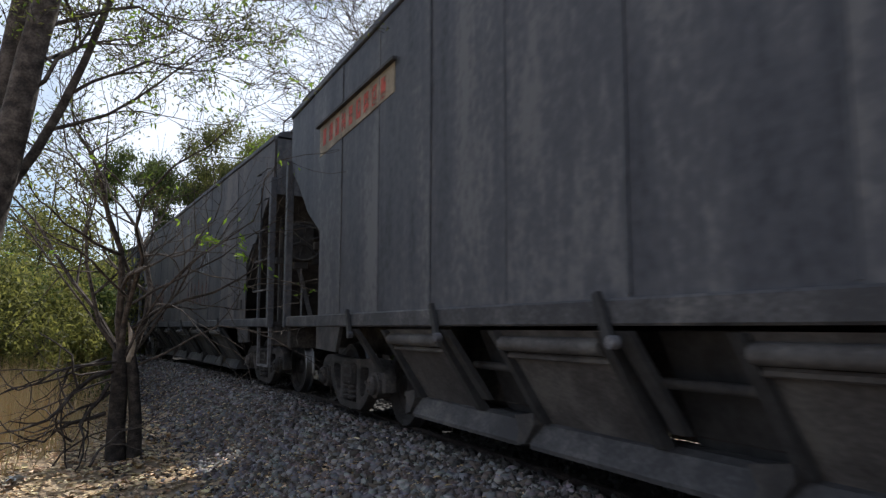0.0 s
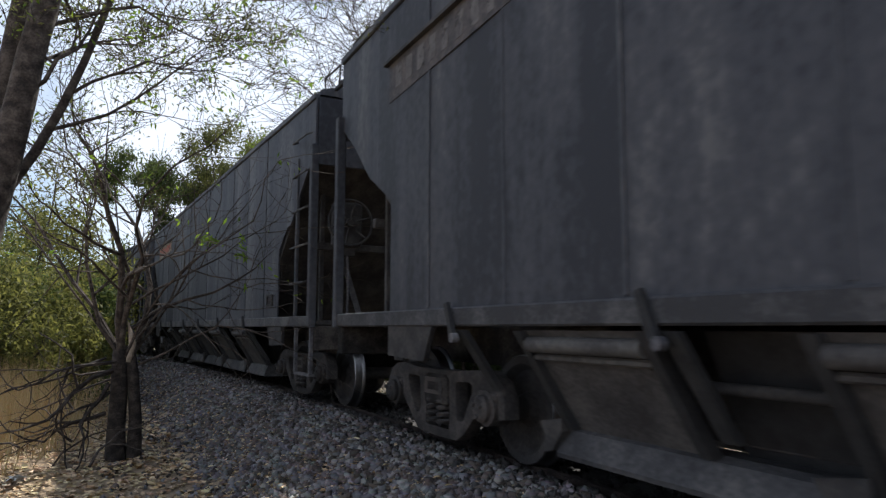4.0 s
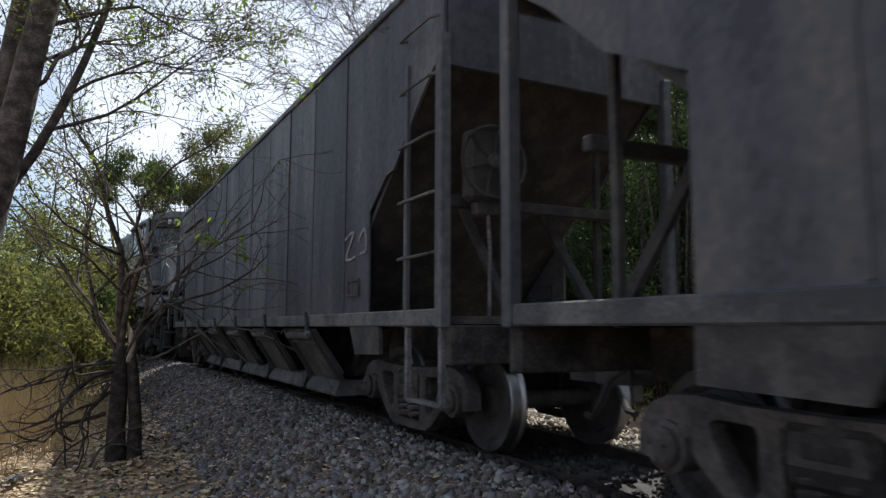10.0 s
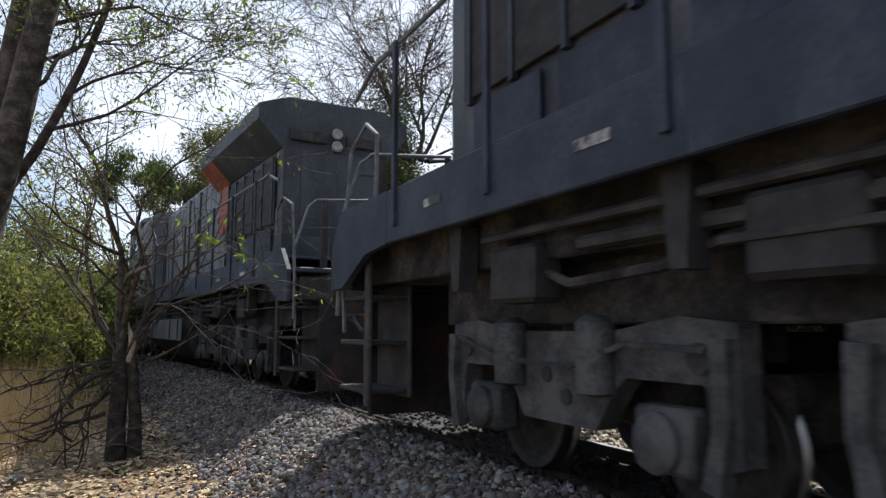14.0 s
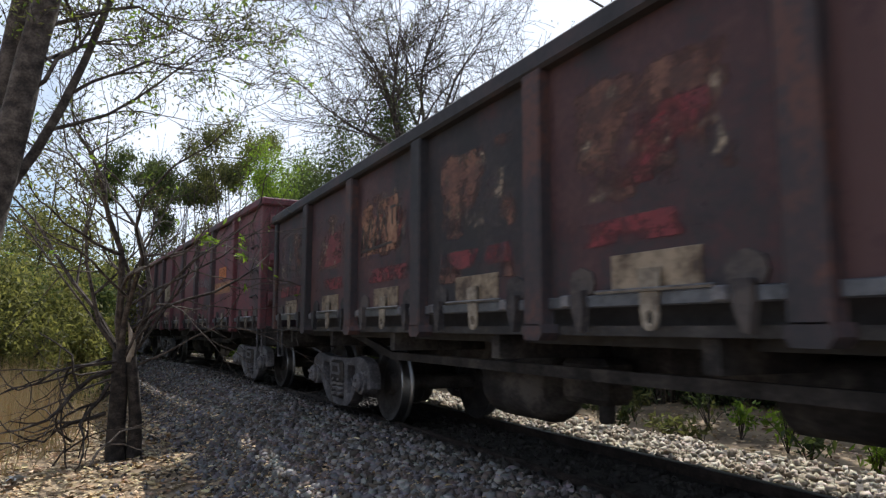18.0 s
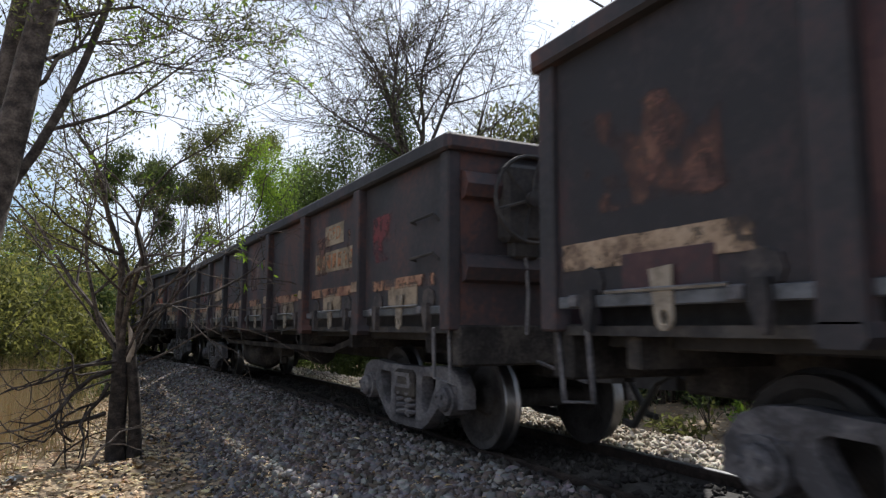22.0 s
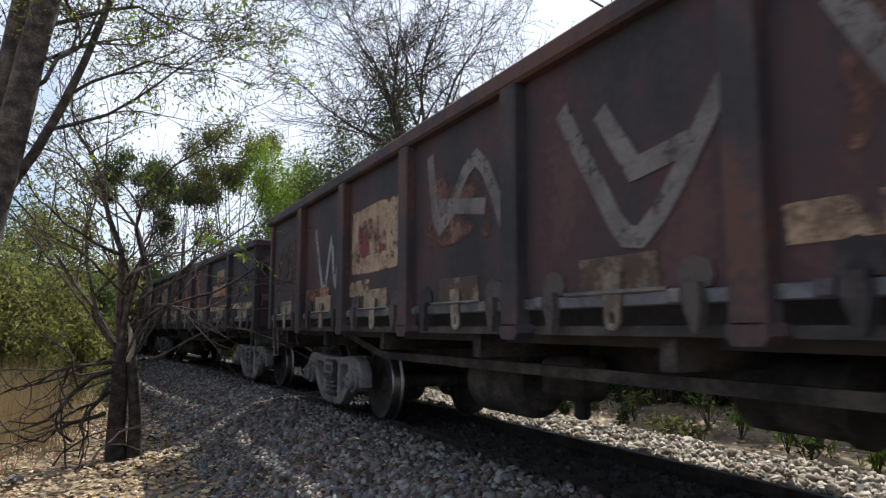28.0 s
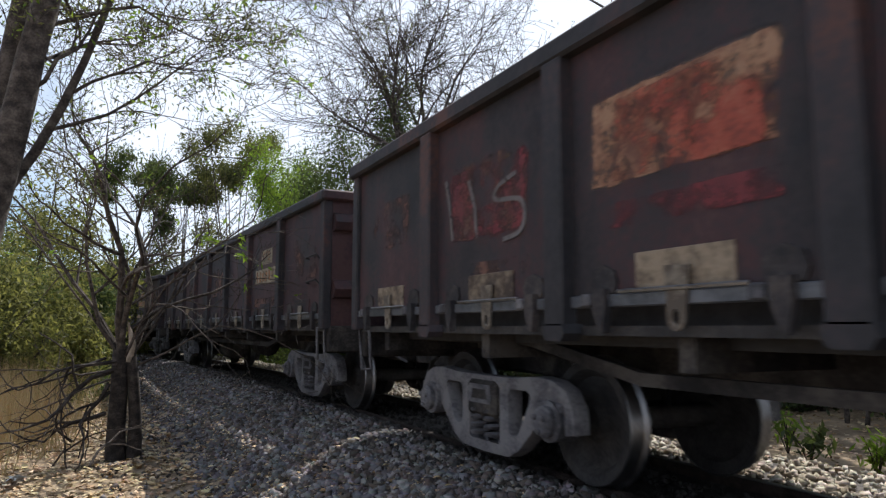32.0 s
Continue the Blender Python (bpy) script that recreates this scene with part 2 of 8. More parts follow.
LEAF_MID = foliage("mid_green_leaves", (0.034, 0.056, 0.015), (0.11, 0.14, 0.036), 0.52)
LEAF_LIGHT = foliage("bright_green_leaves", (0.10, 0.175, 0.015), (0.25, 0.36, 0.035), 0.6)
LEAF_DRY = foliage("yellowing_leaves", (0.06, 0.07, 0.018), (0.24, 0.235, 0.06), 0.58)
LEAF_OLIVE = foliage("dusty_olive_leaves", (0.052, 0.061, 0.02), (0.172, 0.18, 0.052), 0.55)


def worn(name, colours, cover=0.5, edge=7.0, scale=3.5, rough=0.8):
    """Old paint with ragged edges that has flaked off in places and bares what lies under it."""
    m = surface(name, colours, rough, 0.0, 5)
    n, ln = m.node_tree.nodes, m.node_tree.links.new
    co, info, sep = n.new("ShaderNodeTexCoord"), n.new("ShaderNodeObjectInfo"), n.new("ShaderNodeSeparateXYZ")
    ln(co.outputs["Generated"], sep.inputs[0])

    def math_node(op, a, b, clamp=False):
        k = n.new("ShaderNodeMath")
        k.operation, k.use_clamp = op, clamp
        for i, v in enumerate((a, b)):
            if isinstance(v, (int, float)):
                k.inputs[i].default_value = v
            else:
                ln(v, k.inputs[i])
        return k.outputs[0]
    sides = []
    for axis in ("X", "Z"):
        d = math_node("ABSOLUTE", math_node("SUBTRACT", sep.outputs[axis], 0.5), 0)
        sides.append(math_node("MULTIPLY", math_node("SUBTRACT", 0.5, d), edge, True))
    inside = math_node("MULTIPLY", sides[0], sides[1])
    shift = n.new("ShaderNodeVectorMath")
    shift.operation = "MULTIPLY_ADD"
    shift.inputs[1].default_value = (31.0, 7.0, 19.0)
    ln(info.outputs["Random"], shift.inputs[0])
    ln(co.outputs["Object"], shift.inputs[2])
    noi = n.new("ShaderNodeTexNoise")
    socket(noi, "Scale", scale), socket(noi, "Detail", 9.0), socket(noi, "Roughness", 0.72)
    ln(shift.outputs[0], noi.inputs["Vector"])
    total = math_node("ADD", math_node("MULTIPLY", noi.outputs["Fac"], 1.1), math_node("MULTIPLY", inside, 0.5) if edge else 0.5)
    fac = math_node("MULTIPLY", math_node("SUBTRACT", total, 1.17 - 0.28 * cover), 9.0, True)
    clear, mx = n.new("ShaderNodeBsdfTransparent"), n.new("ShaderNodeMixShader")
    ln(fac, mx.inputs[0])
    ln(clear.outputs[0], mx.inputs[1])
    ln(n["Principled BSDF"].outputs[0], mx.inputs[2])
    ln(mx.outputs[0], n["Material Output"].inputs["Surface"])
    return m


OLD_CREAM = worn("flaking_cream_paint", [(0.11, 0.075, 0.053), (0.26, 0.187, 0.128), (0.34, 0.257, 0.182)], 0.92, 16.0)
OLD_ORANGE = worn("flaking_orange_paint", [(0.13, 0.06, 0.042), (0.22, 0.115, 0.072), (0.30, 0.178, 0.112)], 0.68, 10.0)
OLD_BRIGHT = worn("flaking_bright_orange", [(0.15, 0.04, 0.03), (0.27, 0.062, 0.04), (0.30, 0.10, 0.065)], 0.62, 9.0, 2.6)
OLD_OCHRE = worn("brown_run_stain", [(0.11, 0.072, 0.04), (0.17, 0.115, 0.065)], 0.55, 4.0, 2.6)
OLD_RUST = worn("flaking_rust", [(0.05, 0.028, 0.025), (0.09, 0.044, 0.036), (0.15, 0.078, 0.056)], 0.5, 6.0, 1.8)
OLD_RED = worn("smeared_red_paint", [(0.085, 0.026, 0.03), (0.17, 0.034, 0.04)], 0.6, 6.0, 2.2)
OLD_SPECKS = worn("peeled_cream_specks", [(0.17, 0.13, 0.10), (0.34, 0.28, 0.21)], 0.22, 5.0, 5.0)
SCRIBBLE = surface("black_marker", [(0.012, 0.011, 0.011), (0.03, 0.027, 0.025)], 0.7, 0.0, 9)
OLD_WHITE = worn("flaking_white_paint", [(0.20, 0.20, 0.205), (0.36, 0.355, 0.35), (0.48, 0.47, 0.45)], 0.62, 9.0, 2.4)
SPRAY = worn("thin_white_spray", [(0.15, 0.15, 0.16), (0.27, 0.27, 0.28)], 1.1, 0.0, 9.0)
PALE_SPRAY = worn("faded_pale_spray", [(0.085, 0.078, 0.078), (0.15, 0.14, 0.138)], 1.0, 0.0, 6.0)
RUSTY_SPRAY = worn("faded_rusty_spray", [(0.075, 0.04, 0.035), (0.13, 0.065, 0.05)], 0.7, 0.0, 6.0)
FADED_BUFF = worn("faded_buff_spray", [(0.12, 0.08, 0.065), (0.20, 0.145, 0.12)], 0.8, 0.0, 6.0)
NUMBER_RED = worn("faded_red_figures", [(0.30, 0.05, 0.04), (0.46, 0.09, 0.06)], 0.85, 0.0, 8.0)
NUMBER_OCHRE = worn("faded_ochre_figures", [(0.26, 0.11, 0.05), (0.36, 0.17, 0.08)], 0.75, 0.0, 7.0)


# ---- mesh tools ----
class Shape:
    """Collects corners and faces of one mesh."""

    def __init__(self):
        self.v, self.f = [], []

    def add(self, v, f):
        k = len(self.v)
        self.v += [tuple(p) for p in v]
        self.f += [tuple(i + k for i in q) for q in f]
        return self

    def box(self, x0, x1, y0, y1, z0, z1, b=0.0):
        if b <= 0:
            v = [(x, y, z) for x in (x0, x1) for y in (y0, y1) for z in (z0, z1)]
            return self.add(v, [(0, 1, 3, 2), (4, 6, 7, 5), (0, 4, 5, 1), (2, 3, 7, 6), (0, 2, 6, 4), (1, 5, 7, 3)])
        c, h = Vector(((x0 + x1) / 2, (y0 + y1) / 2, (z0 + z1) / 2)), ((x1 - x0) / 2, (y1 - y0) / 2, (z1 - z0) / 2)
        b = min(b, *(0.45 * e for e in h))
        v, idx = [], {}
        for sx in (-1, 1):
            for sy in (-1, 1):
                for sz in (-1, 1):
                    s = (sx, sy, sz)
                    for ax in range(3):
                        idx[s, ax] = len(v)
                        v.append(tuple(c[i] + s[i] * (h[i] - (0 if i == ax else b)) for i in range(3)))
        f = []
        for ax in range(3):
            o, u = (ax + 1) % 3, (ax + 2) % 3
            for s in (-1, 1):
                q = []
                for a, e in ((-1, -1), (1, -1), (1, 1), (-1, 1)):
                    k = [0, 0, 0]
                    k[ax], k[o], k[u] = s, a, e
                    q.append(idx[tuple(k), ax])
                f.append(tuple(q) if s > 0 else tuple(reversed(q)))
            for a in (-1, 1):
                for e in (-1, 1):
                    p, r = [0, 0, 0], [0, 0, 0]
                    p[o], p[u], p[ax] = a, e, -1
                    r[o], r[u], r[ax] = a, e, 1
                    q = (idx[tuple(p), o], idx[tuple(r), o], idx[tuple(r), u], idx[tuple(p), u])
                    f.append(q if a * e < 0 else tuple(reversed(q)))
        for sx in (-1, 1):
            for sy in (-1, 1):
                for sz in (-1, 1):
                    q = tuple(idx[(sx, sy, sz), i] for i in range(3))
                    f.append(q if sx * sy * sz > 0 else tuple(reversed(q)))
        return self.add(v, f)

    def prism(self, poly, axis, lo, hi):
        """A flat outline (two coordinates a corner, the other axes in order) pulled along an axis."""
        def at(p, w):
            q = list(p)
            q.insert(axis, w)
            return q
        n = len(poly)
        v = [at(p, lo) for p in poly] + [at(p, hi) for p in poly]
        f = [tuple(range(n)), tuple(range(2 * n - 1, n - 1, -1))]
        f += [(i, i + n, (i + 1) % n + n, (i + 1) % n) for i in range(n)]
        return self.add(v, f)

    def plate(self, outer, holes, lo, hi):
        """A flat plate of (x, z) outlines with holes through it, lo to hi across."""
        loops = [outer] + holes
        flat = [p for q in loops for p in q]
        tris = tessellate_polygon([[Vector((x, z, 0)) for x, z in q] for q in loops])
        n = len(flat)
        f = [tuple(t) for t in tris] + [tuple(i + n for i in reversed(t)) for t in tris]
        k = 0
        for q in loops:
            m = len(q)
            f += [(k + i, k + (i + 1) % m, k + (i + 1) % m + n, k + i + n) for i in range(m)]
            k += m
        return self.add([(x, lo, z) for x, z in flat] + [(x, hi, z) for x, z in flat], f)

    def strip(self, path, width, axis, lo, hi):
        """A bent flat bar along a path of two coordinates."""
        pts = [Vector(p) for p in path]
        left, right = [], []
        for i, p in enumerate(pts):
            d = (pts[min(i + 1, len(pts) - 1)] - pts[max(i - 1, 0)]).normalized()
            nrm = Vector((-d.y, d.x))
            w = width[i] if isinstance(width, (list, tuple)) else width
            k = 1.0
            if 0 < i < len(pts) - 1:
                e = (pts[i + 1] - p).normalized()
                k = 1 / max(0.5, abs(Vector((-e.y, e.x)).dot(nrm)))
            left.append(p + nrm * w / 2 * k)
            right.append(p - nrm * w / 2 * k)
        v, f = [], []
        for a, b in zip(left, right):
            for p, w in ((a, lo), (b, lo), (b, hi), (a, hi)):
                q = [p[0], p[1]]
                q.insert(axis, w)
                v.append(q)
        for i in range(0, 4 * len(pts) - 4, 4):
            f += [(i + j, i + 4 + j, i + 4 + (j + 1) % 4, i + (j + 1) % 4) for j in range(4)]
        n = 4 * len(pts)
        f += [(0, 1, 2, 3), (n - 1, n - 2, n - 3, n - 4)]
        return self.add(v, f)

    def tube(self, path, r, n=6, cap=True):
        pts = [Vector(p) for p in path]
        k = len(self.v)
        up = Vector((0.13, 0.31, 1)).normalized()
        for i, p in enumerate(pts):
            d = (pts[min(i + 1, len(pts) - 1)] - pts[max(i - 1, 0)]).normalized()
            side = d.cross(up)
            if side.length < 0.2:
                side = d.cross(Vector((1, 0.2, 0)))
            side.normalize()
            top = side.cross(d)
            w = r[i] if isinstance(r, (list, tuple)) else r
            for j in range(n):
                a = 2 * math.pi * j / n
                self.v.append(tuple(p + side * (w * math.cos(a)) + top * (w * math.sin(a))))
        for i in range(len(pts) - 1):
            for j in range(n):
                a, b = k + i * n + j, k + i * n + (j + 1) % n
                self.f.append((a, b, b + n, a + n))
        if cap:
            self.f.append(tuple(range(k + n - 1, k - 1, -1)))
            self.f.append(tuple(range(k + (len(pts) - 1) * n, k + len(pts) * n)))
        return self

    def lathe(self, profile, n=28, axis=1, at=(0, 0, 0)):
        """Turns (radius, height) pairs round an axis."""
        k = len(self.v)
        for r, h in profile:
            for j in range(n):
                a = 2 * math.pi * j / n
                q = [r * math.cos(a), r * math.sin(a)]
                q.insert(axis, h)
                self.v.append((q[0] + at[0], q[1] + at[1], q[2] + at[2]))
        for i in range(len(profile) - 1):
            for j in range(n):
                a, b = k + i * n + j, k + i * n + (j + 1) % n
                self.f.append((a, b, b + n, a + n))
        self.f.append(tuple(range(k + n - 1, k - 1, -1)))
        self.f.append(tuple(range(k + (len(profile) - 1) * n, k + len(profile) * n)))
        return self

    def mesh(self, name, material, smooth=None):
        me = bpy.data.meshes.new(name)
        me.from_pydata(self.v, [], self.f)
        bm = bmesh.new()
        bm.from_mesh(me)
        bmesh.ops.recalc_face_normals(bm, faces=bm.faces)
        bm.to_mesh(me)
        bm.free()
        me.materials.append(material)
        if smooth:
            me.polygons.foreach_set("use_smooth", [True] * len(me.polygons))
            me.set_sharp_from_angle(angle=radians(smooth))
        return me


def part(name, shape, material, parent, label="", smooth=None, at=None):
    """One mesh under a thing or a part; shape may be a ready mesh."""
    me = shape if isinstance(shape, bpy.types.Mesh) else shape.mesh(name, material, smooth)
    ob = new(name, me)
    ob.parent = parent
    if at is not None:
        ob.matrix_basis = at
    return tagged(ob, label) if label else ob


def thing(name, label, category, group="", kind="", at=None):
    ob = tagged(new(name), label, category, group, kind)
    ob.empty_display_size = 0.2
    if at is not None:
        ob.matrix_world = at
    return ob


def repaint(ob, material):
    ob.material_slots[0].link = "OBJECT"
    ob.material_slots[0].material = material


def cloud(name, verts, faces, material):
    """A mesh straight from number arrays; faces all have the same count of corners."""
    me = bpy.data.meshes.new(name)
    verts, faces = np.asarray(verts, np.float32), np.asarray(faces, np.int32)
    me.vertices.add(len(verts))
    me.vertices.foreach_set("co", verts.ravel())
    c = faces.shape[1]
    me.loops.add(faces.size)
    me.loops.foreach_set("vertex_index", faces.ravel())
    me.polygons.add(len(faces))
    me.polygons.foreach_set("loop_start", np.arange(0, faces.size, c, dtype=np.int32))
    me.update(calc_edges=True)
    me.validate()
    me.materials.append(material)
    return me


def multi(name, pieces, smooth=None):
    """One mesh of several shapes, each with its own material."""
    whole, mats, index = Shape(), [], []
    for s, m in pieces:
        if m not in mats:
            mats.append(m)
        whole.add(s.v, s.f)
        index += [mats.index(m)] * len(s.f)
    me = whole.mesh(name, mats[0], smooth)
    for m in mats[1:]:
        me.materials.append(m)
    me.polygons.foreach_set("material_index", index)
    return me


# ---- the line: straight past the camera, bending away beyond ----
MID, BEND_AT, BEND, BEND_END = 3.463, 7.67, 0.0058, 110.0


def along(s):
    """Place and heading of the track's middle, s metres up the line."""
    if s <= BEND_AT:
        return Vector((-s, MID, 0)), 0.0
    u = min(s, BEND_END) - BEND_AT
    r, th = 1 / BEND, BEND * u
    p = Vector((-(BEND_AT + r * math.sin(th)), MID - r * (1 - math.cos(th)), 0))
    if s > BEND_END:
        p += Vector((-math.cos(th), -math.sin(th), 0)) * (s - BEND_END)
    return p, th


def offset(x, y):
    """How far a place lies from the track's middle, on the near side (positive) or the far side."""
    a = np.maximum(0.0, np.minimum(-x, 60.0) - BEND_AT)
    return (MID - BEND * a * a / 2) - y


def wave(x, y, s, seed):
    return np.sin(x * s + seed) * np.cos(y * s * 1.3 + seed * 2.1) * 0.6 + np.sin(x * s * 2.3 + y * s * 1.7 + seed * 3) * 0.4


def height(x, y):
    """The ground: a ballast bank under the track, low ground beside it."""
    x, y = np.asarray(x, float), np.asarray(y, float)
    u = offset(x, y)
    near = np.interp(u, [0, 0.44, 0.5, 0.6, 0.66, 1.0, 1.45, 2.35, 3.2, 6, 400], [-0.12, -0.10, -0.14, -0.14, -0.02, -0.012, -0.09, -0.52, -0.58, -0.62, -0.7])
    far = np.interp(-u, [0, 0.44, 0.5, 0.6, 0.66, 1.6, 2.5, 5, 8, 60, 400], [-0.12, -0.10, -0.14, -0.14, -0.04, -0.06, -0.36, -0.44, -0.3, 1.2, 6])
    base = np.where(u >= 0, near, far)
    rough = np.where(np.abs(u) > 2.2, 0.045, 0.012)
    return base + rough * wave(x, y, 1.9, 0.7) + 0.02 * wave(x, y, 5.1, 2.2) * (np.abs(u) > 2.2)


def build_ground():
    near_x, near_y = np.arange(-60, 20.1, 0.4), np.arange(-24, 30.1, 0.3)
    far = np.array([80, 120, 200, 400, 900, 2000.0])
    xs = np.concatenate([-far[::-1] - 20, near_x, far - 40])
    ys = np.concatenate([-far[::-1] + 30, near_y, far])
    gx, gy = np.meshgrid(xs, ys, indexing="ij")
    gz = height(gx, gy)
    v = np.stack([gx, gy, gz], -1).reshape(-1, 3)
    i, j = np.meshgrid(np.arange(len(xs) - 1), np.arange(len(ys) - 1), indexing="ij")
    k = (i * len(ys) + j).ravel()
    f = np.stack([k, k + len(ys), k + len(ys) + 1, k + 1], -1)
    me = cloud("ground", v, f, SOIL)
    me.materials.append(BALLAST_BED)
    c = (i.ravel(), j.ravel())
    u = offset((xs[c[0]] + xs[c[0] + 1]) / 2, (ys[c[1]] + ys[c[1] + 1]) / 2)
    me.materials.append(OILY_SHADED_BED)
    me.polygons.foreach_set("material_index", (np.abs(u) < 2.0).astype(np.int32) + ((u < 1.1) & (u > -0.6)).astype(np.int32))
    me.polygons.foreach_set("use_smooth", [True] * len(me.polygons))
    tagged(new("ground", me), "dry brown soil with leaf litter beside the stony track bed", "ground", kind="structure")


CUBE_V = np.array([(x, y, z) for x in (-1, 1) for y in (-1, 1) for z in (-1, 1)]) * 0.72
CUBE_F = np.array([(0, 1, 3), (0, 3, 2), (4, 6, 7), (4, 7, 5), (0, 4, 5), (0, 5, 1), (2, 3, 7), (2, 7, 6), (0, 2, 6), (0, 6, 4), (1, 5, 7), (1, 7, 3)])


def spins(rng, n):
    """n random rotations."""
    q = rng.normal(size=(n, 4))
    q /= np.linalg.norm(q, axis=1)[:, None]
    w, x, y, z = q.T
    return np.stack([1 - 2 * (y * y + z * z), 2 * (x * y - z * w), 2 * (x * z + y * w), 2 * (x * y + z * w), 1 - 2 * (x * x + z * z), 2 * (y * z - x * w),
                     2 * (x * z - y * w), 2 * (y * z + x * w), 1 - 2 * (x * x + y * y)], -1).reshape(n, 3, 3)


def stones(rng, x, u, lo, hi):
    n = len(x)
    y = offset(x, np.zeros(n)) - u
    r = rng.uniform(lo, hi, n) * rng.uniform(0.8, 1.2, n)
    z = height(x, y) + r * rng.uniform(-0.1, 0.55, n)
    shape = CUBE_V[None] * rng.uniform(0.45, 1.3, (n, 8, 3)) * np.stack([np.ones(n), rng.uniform(0.6, 0.95, n), rng.uniform(0.5, 0.8, n)], -1)[:, None]
    v = np.einsum("nij,nkj->nki", spins(rng, n), shape) * r[:, None, None] + np.stack([x, y, z], -1)[:, None]
    return v.reshape(-1, 3), (CUBE_F[None] + 8 * np.arange(n)[:, None, None]).reshape(-1, 3)


def build_ballast():
    rng = np.random.default_rng(5)
    sets = []
    n = 34000
    sets.append((-(2.2 + 20 * rng.random(n) ** 1.45), 0.86 + 1.64 * rng.random(n) - 0.15 * rng.random(n) ** 3, 0.017, 0.047))
    n = 5500
    sets.append((-rng.uniform(20, 48, n), rng.uniform(0.8, 2.4, n), 0.03, 0.06))
    n = 11000
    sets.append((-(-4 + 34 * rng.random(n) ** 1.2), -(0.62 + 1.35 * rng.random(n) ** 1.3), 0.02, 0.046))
    n = 12000
    sets.append((-rng.uniform(-3, 22, n), np.where(rng.random(n) < 0.6, rng.uniform(-0.5, 1.2, n), rng.uniform(0.62, 1.25, n)), 0.02, 0.042))
    n = 9000
    sets.append((rng.uniform(-2.5, 9.0, n), rng.uniform(1.0, 2.5, n), 0.02, 0.047))
    n = 1500
    sets.append((-rng.uniform(3, 14, n), 2.4 + 1.0 * rng.random(n) ** 2, 0.016, 0.036))
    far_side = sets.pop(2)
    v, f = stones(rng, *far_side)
    tagged(new("far_ballast", cloud("far_ballast", v, f, SUNLIT_STONES)), "stone ballast along the far rail, its colours paled for sunlight", "ballast", kind="stuff")
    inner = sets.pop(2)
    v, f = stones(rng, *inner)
    tagged(new("ballast_between_rails", cloud("ballast_between_rails", v, f, OILY_SHADED_STONES)), "stone ballast between the rails, blackened for oil and the train's shade", "ballast", kind="stuff")
    vs, fs, k = [], [], 0
    for s in sets:
        v, f = stones(rng, *s)
        vs.append(v)
        fs.append(f + k)
        k += len(v)
    tagged(new("ballast", cloud("ballast", np.concatenate(vs), np.concatenate(fs), STONES)), "grey crushed stone ballast along the railway track", "ballast", kind="stuff")


def build_litter():
    rng = np.random.default_rng(8)
    n = 40000
    x = -(2.5 + 19 * rng.random(n) ** 1.3)
    u = 2.15 + 6.0 * rng.random(n) ** 1.4 - 1.2 * rng.random(n) ** 2.2
    m = 9000
    b = 12000
    x = np.concatenate([x, -rng.uniform(-3, 24, m), rng.uniform(-2.7, 9.0, b)])
    u = np.concatenate([u, -rng.uniform(1.45, 7.5, m), 2.1 + 6.0 * rng.random(b) ** 1.3])
    n += m + b
    y = offset(x, np.zeros(n)) - u
    r = rng.uniform(0.018, 0.042, n)
    z = height(x, y) + rng.uniform(0.006, 0.03, n)
    fold = rng.uniform(-0.5, 0.7, n)
    leaf = np.zeros((n, 6, 3))
    for i, (a, b) in enumerate(((-1, 0), (-0.3, 0.55), (0.5, 0.5), (1.1, 0), (0.5, -0.5), (-0.3, -0.55))):
        leaf[:, i, 0], leaf[:, i, 1], leaf[:, i, 2] = a, b, abs(b) * fold + 0.25 * a * a * rng.uniform(-1, 1, n)
    az, tilt = rng.uniform(0, 6.283, n), rng.normal(0, 0.35, n)
    ca, sa, ct, st = np.cos(az), np.sin(az), np.cos(tilt), np.sin(tilt)
    lx, ly, lz = leaf[..., 0], leaf[..., 1] * ct[:, None] - leaf[..., 2] * st[:, None], leaf[..., 1] * st[:, None] + leaf[..., 2] * ct[:, None]
    v = np.stack([lx * ca[:, None] - ly * sa[:, None], lx * sa[:, None] + ly * ca[:, None], lz], -1) * r[:, None, None] + np.stack([x, y, z], -1)[:, None]
    k = 6 * np.arange(n)[:, None]
    f = np.concatenate([k + np.array([[0, 1, 2, 3]]), k + np.array([[0, 3, 4, 5]])])
    tagged(new("leaf_litter", cloud("leaf_litter", v.reshape(-1, 3), f, LITTER)), "dry brown fallen leaves scattered over the soil", "leaf litter", kind="stuff")


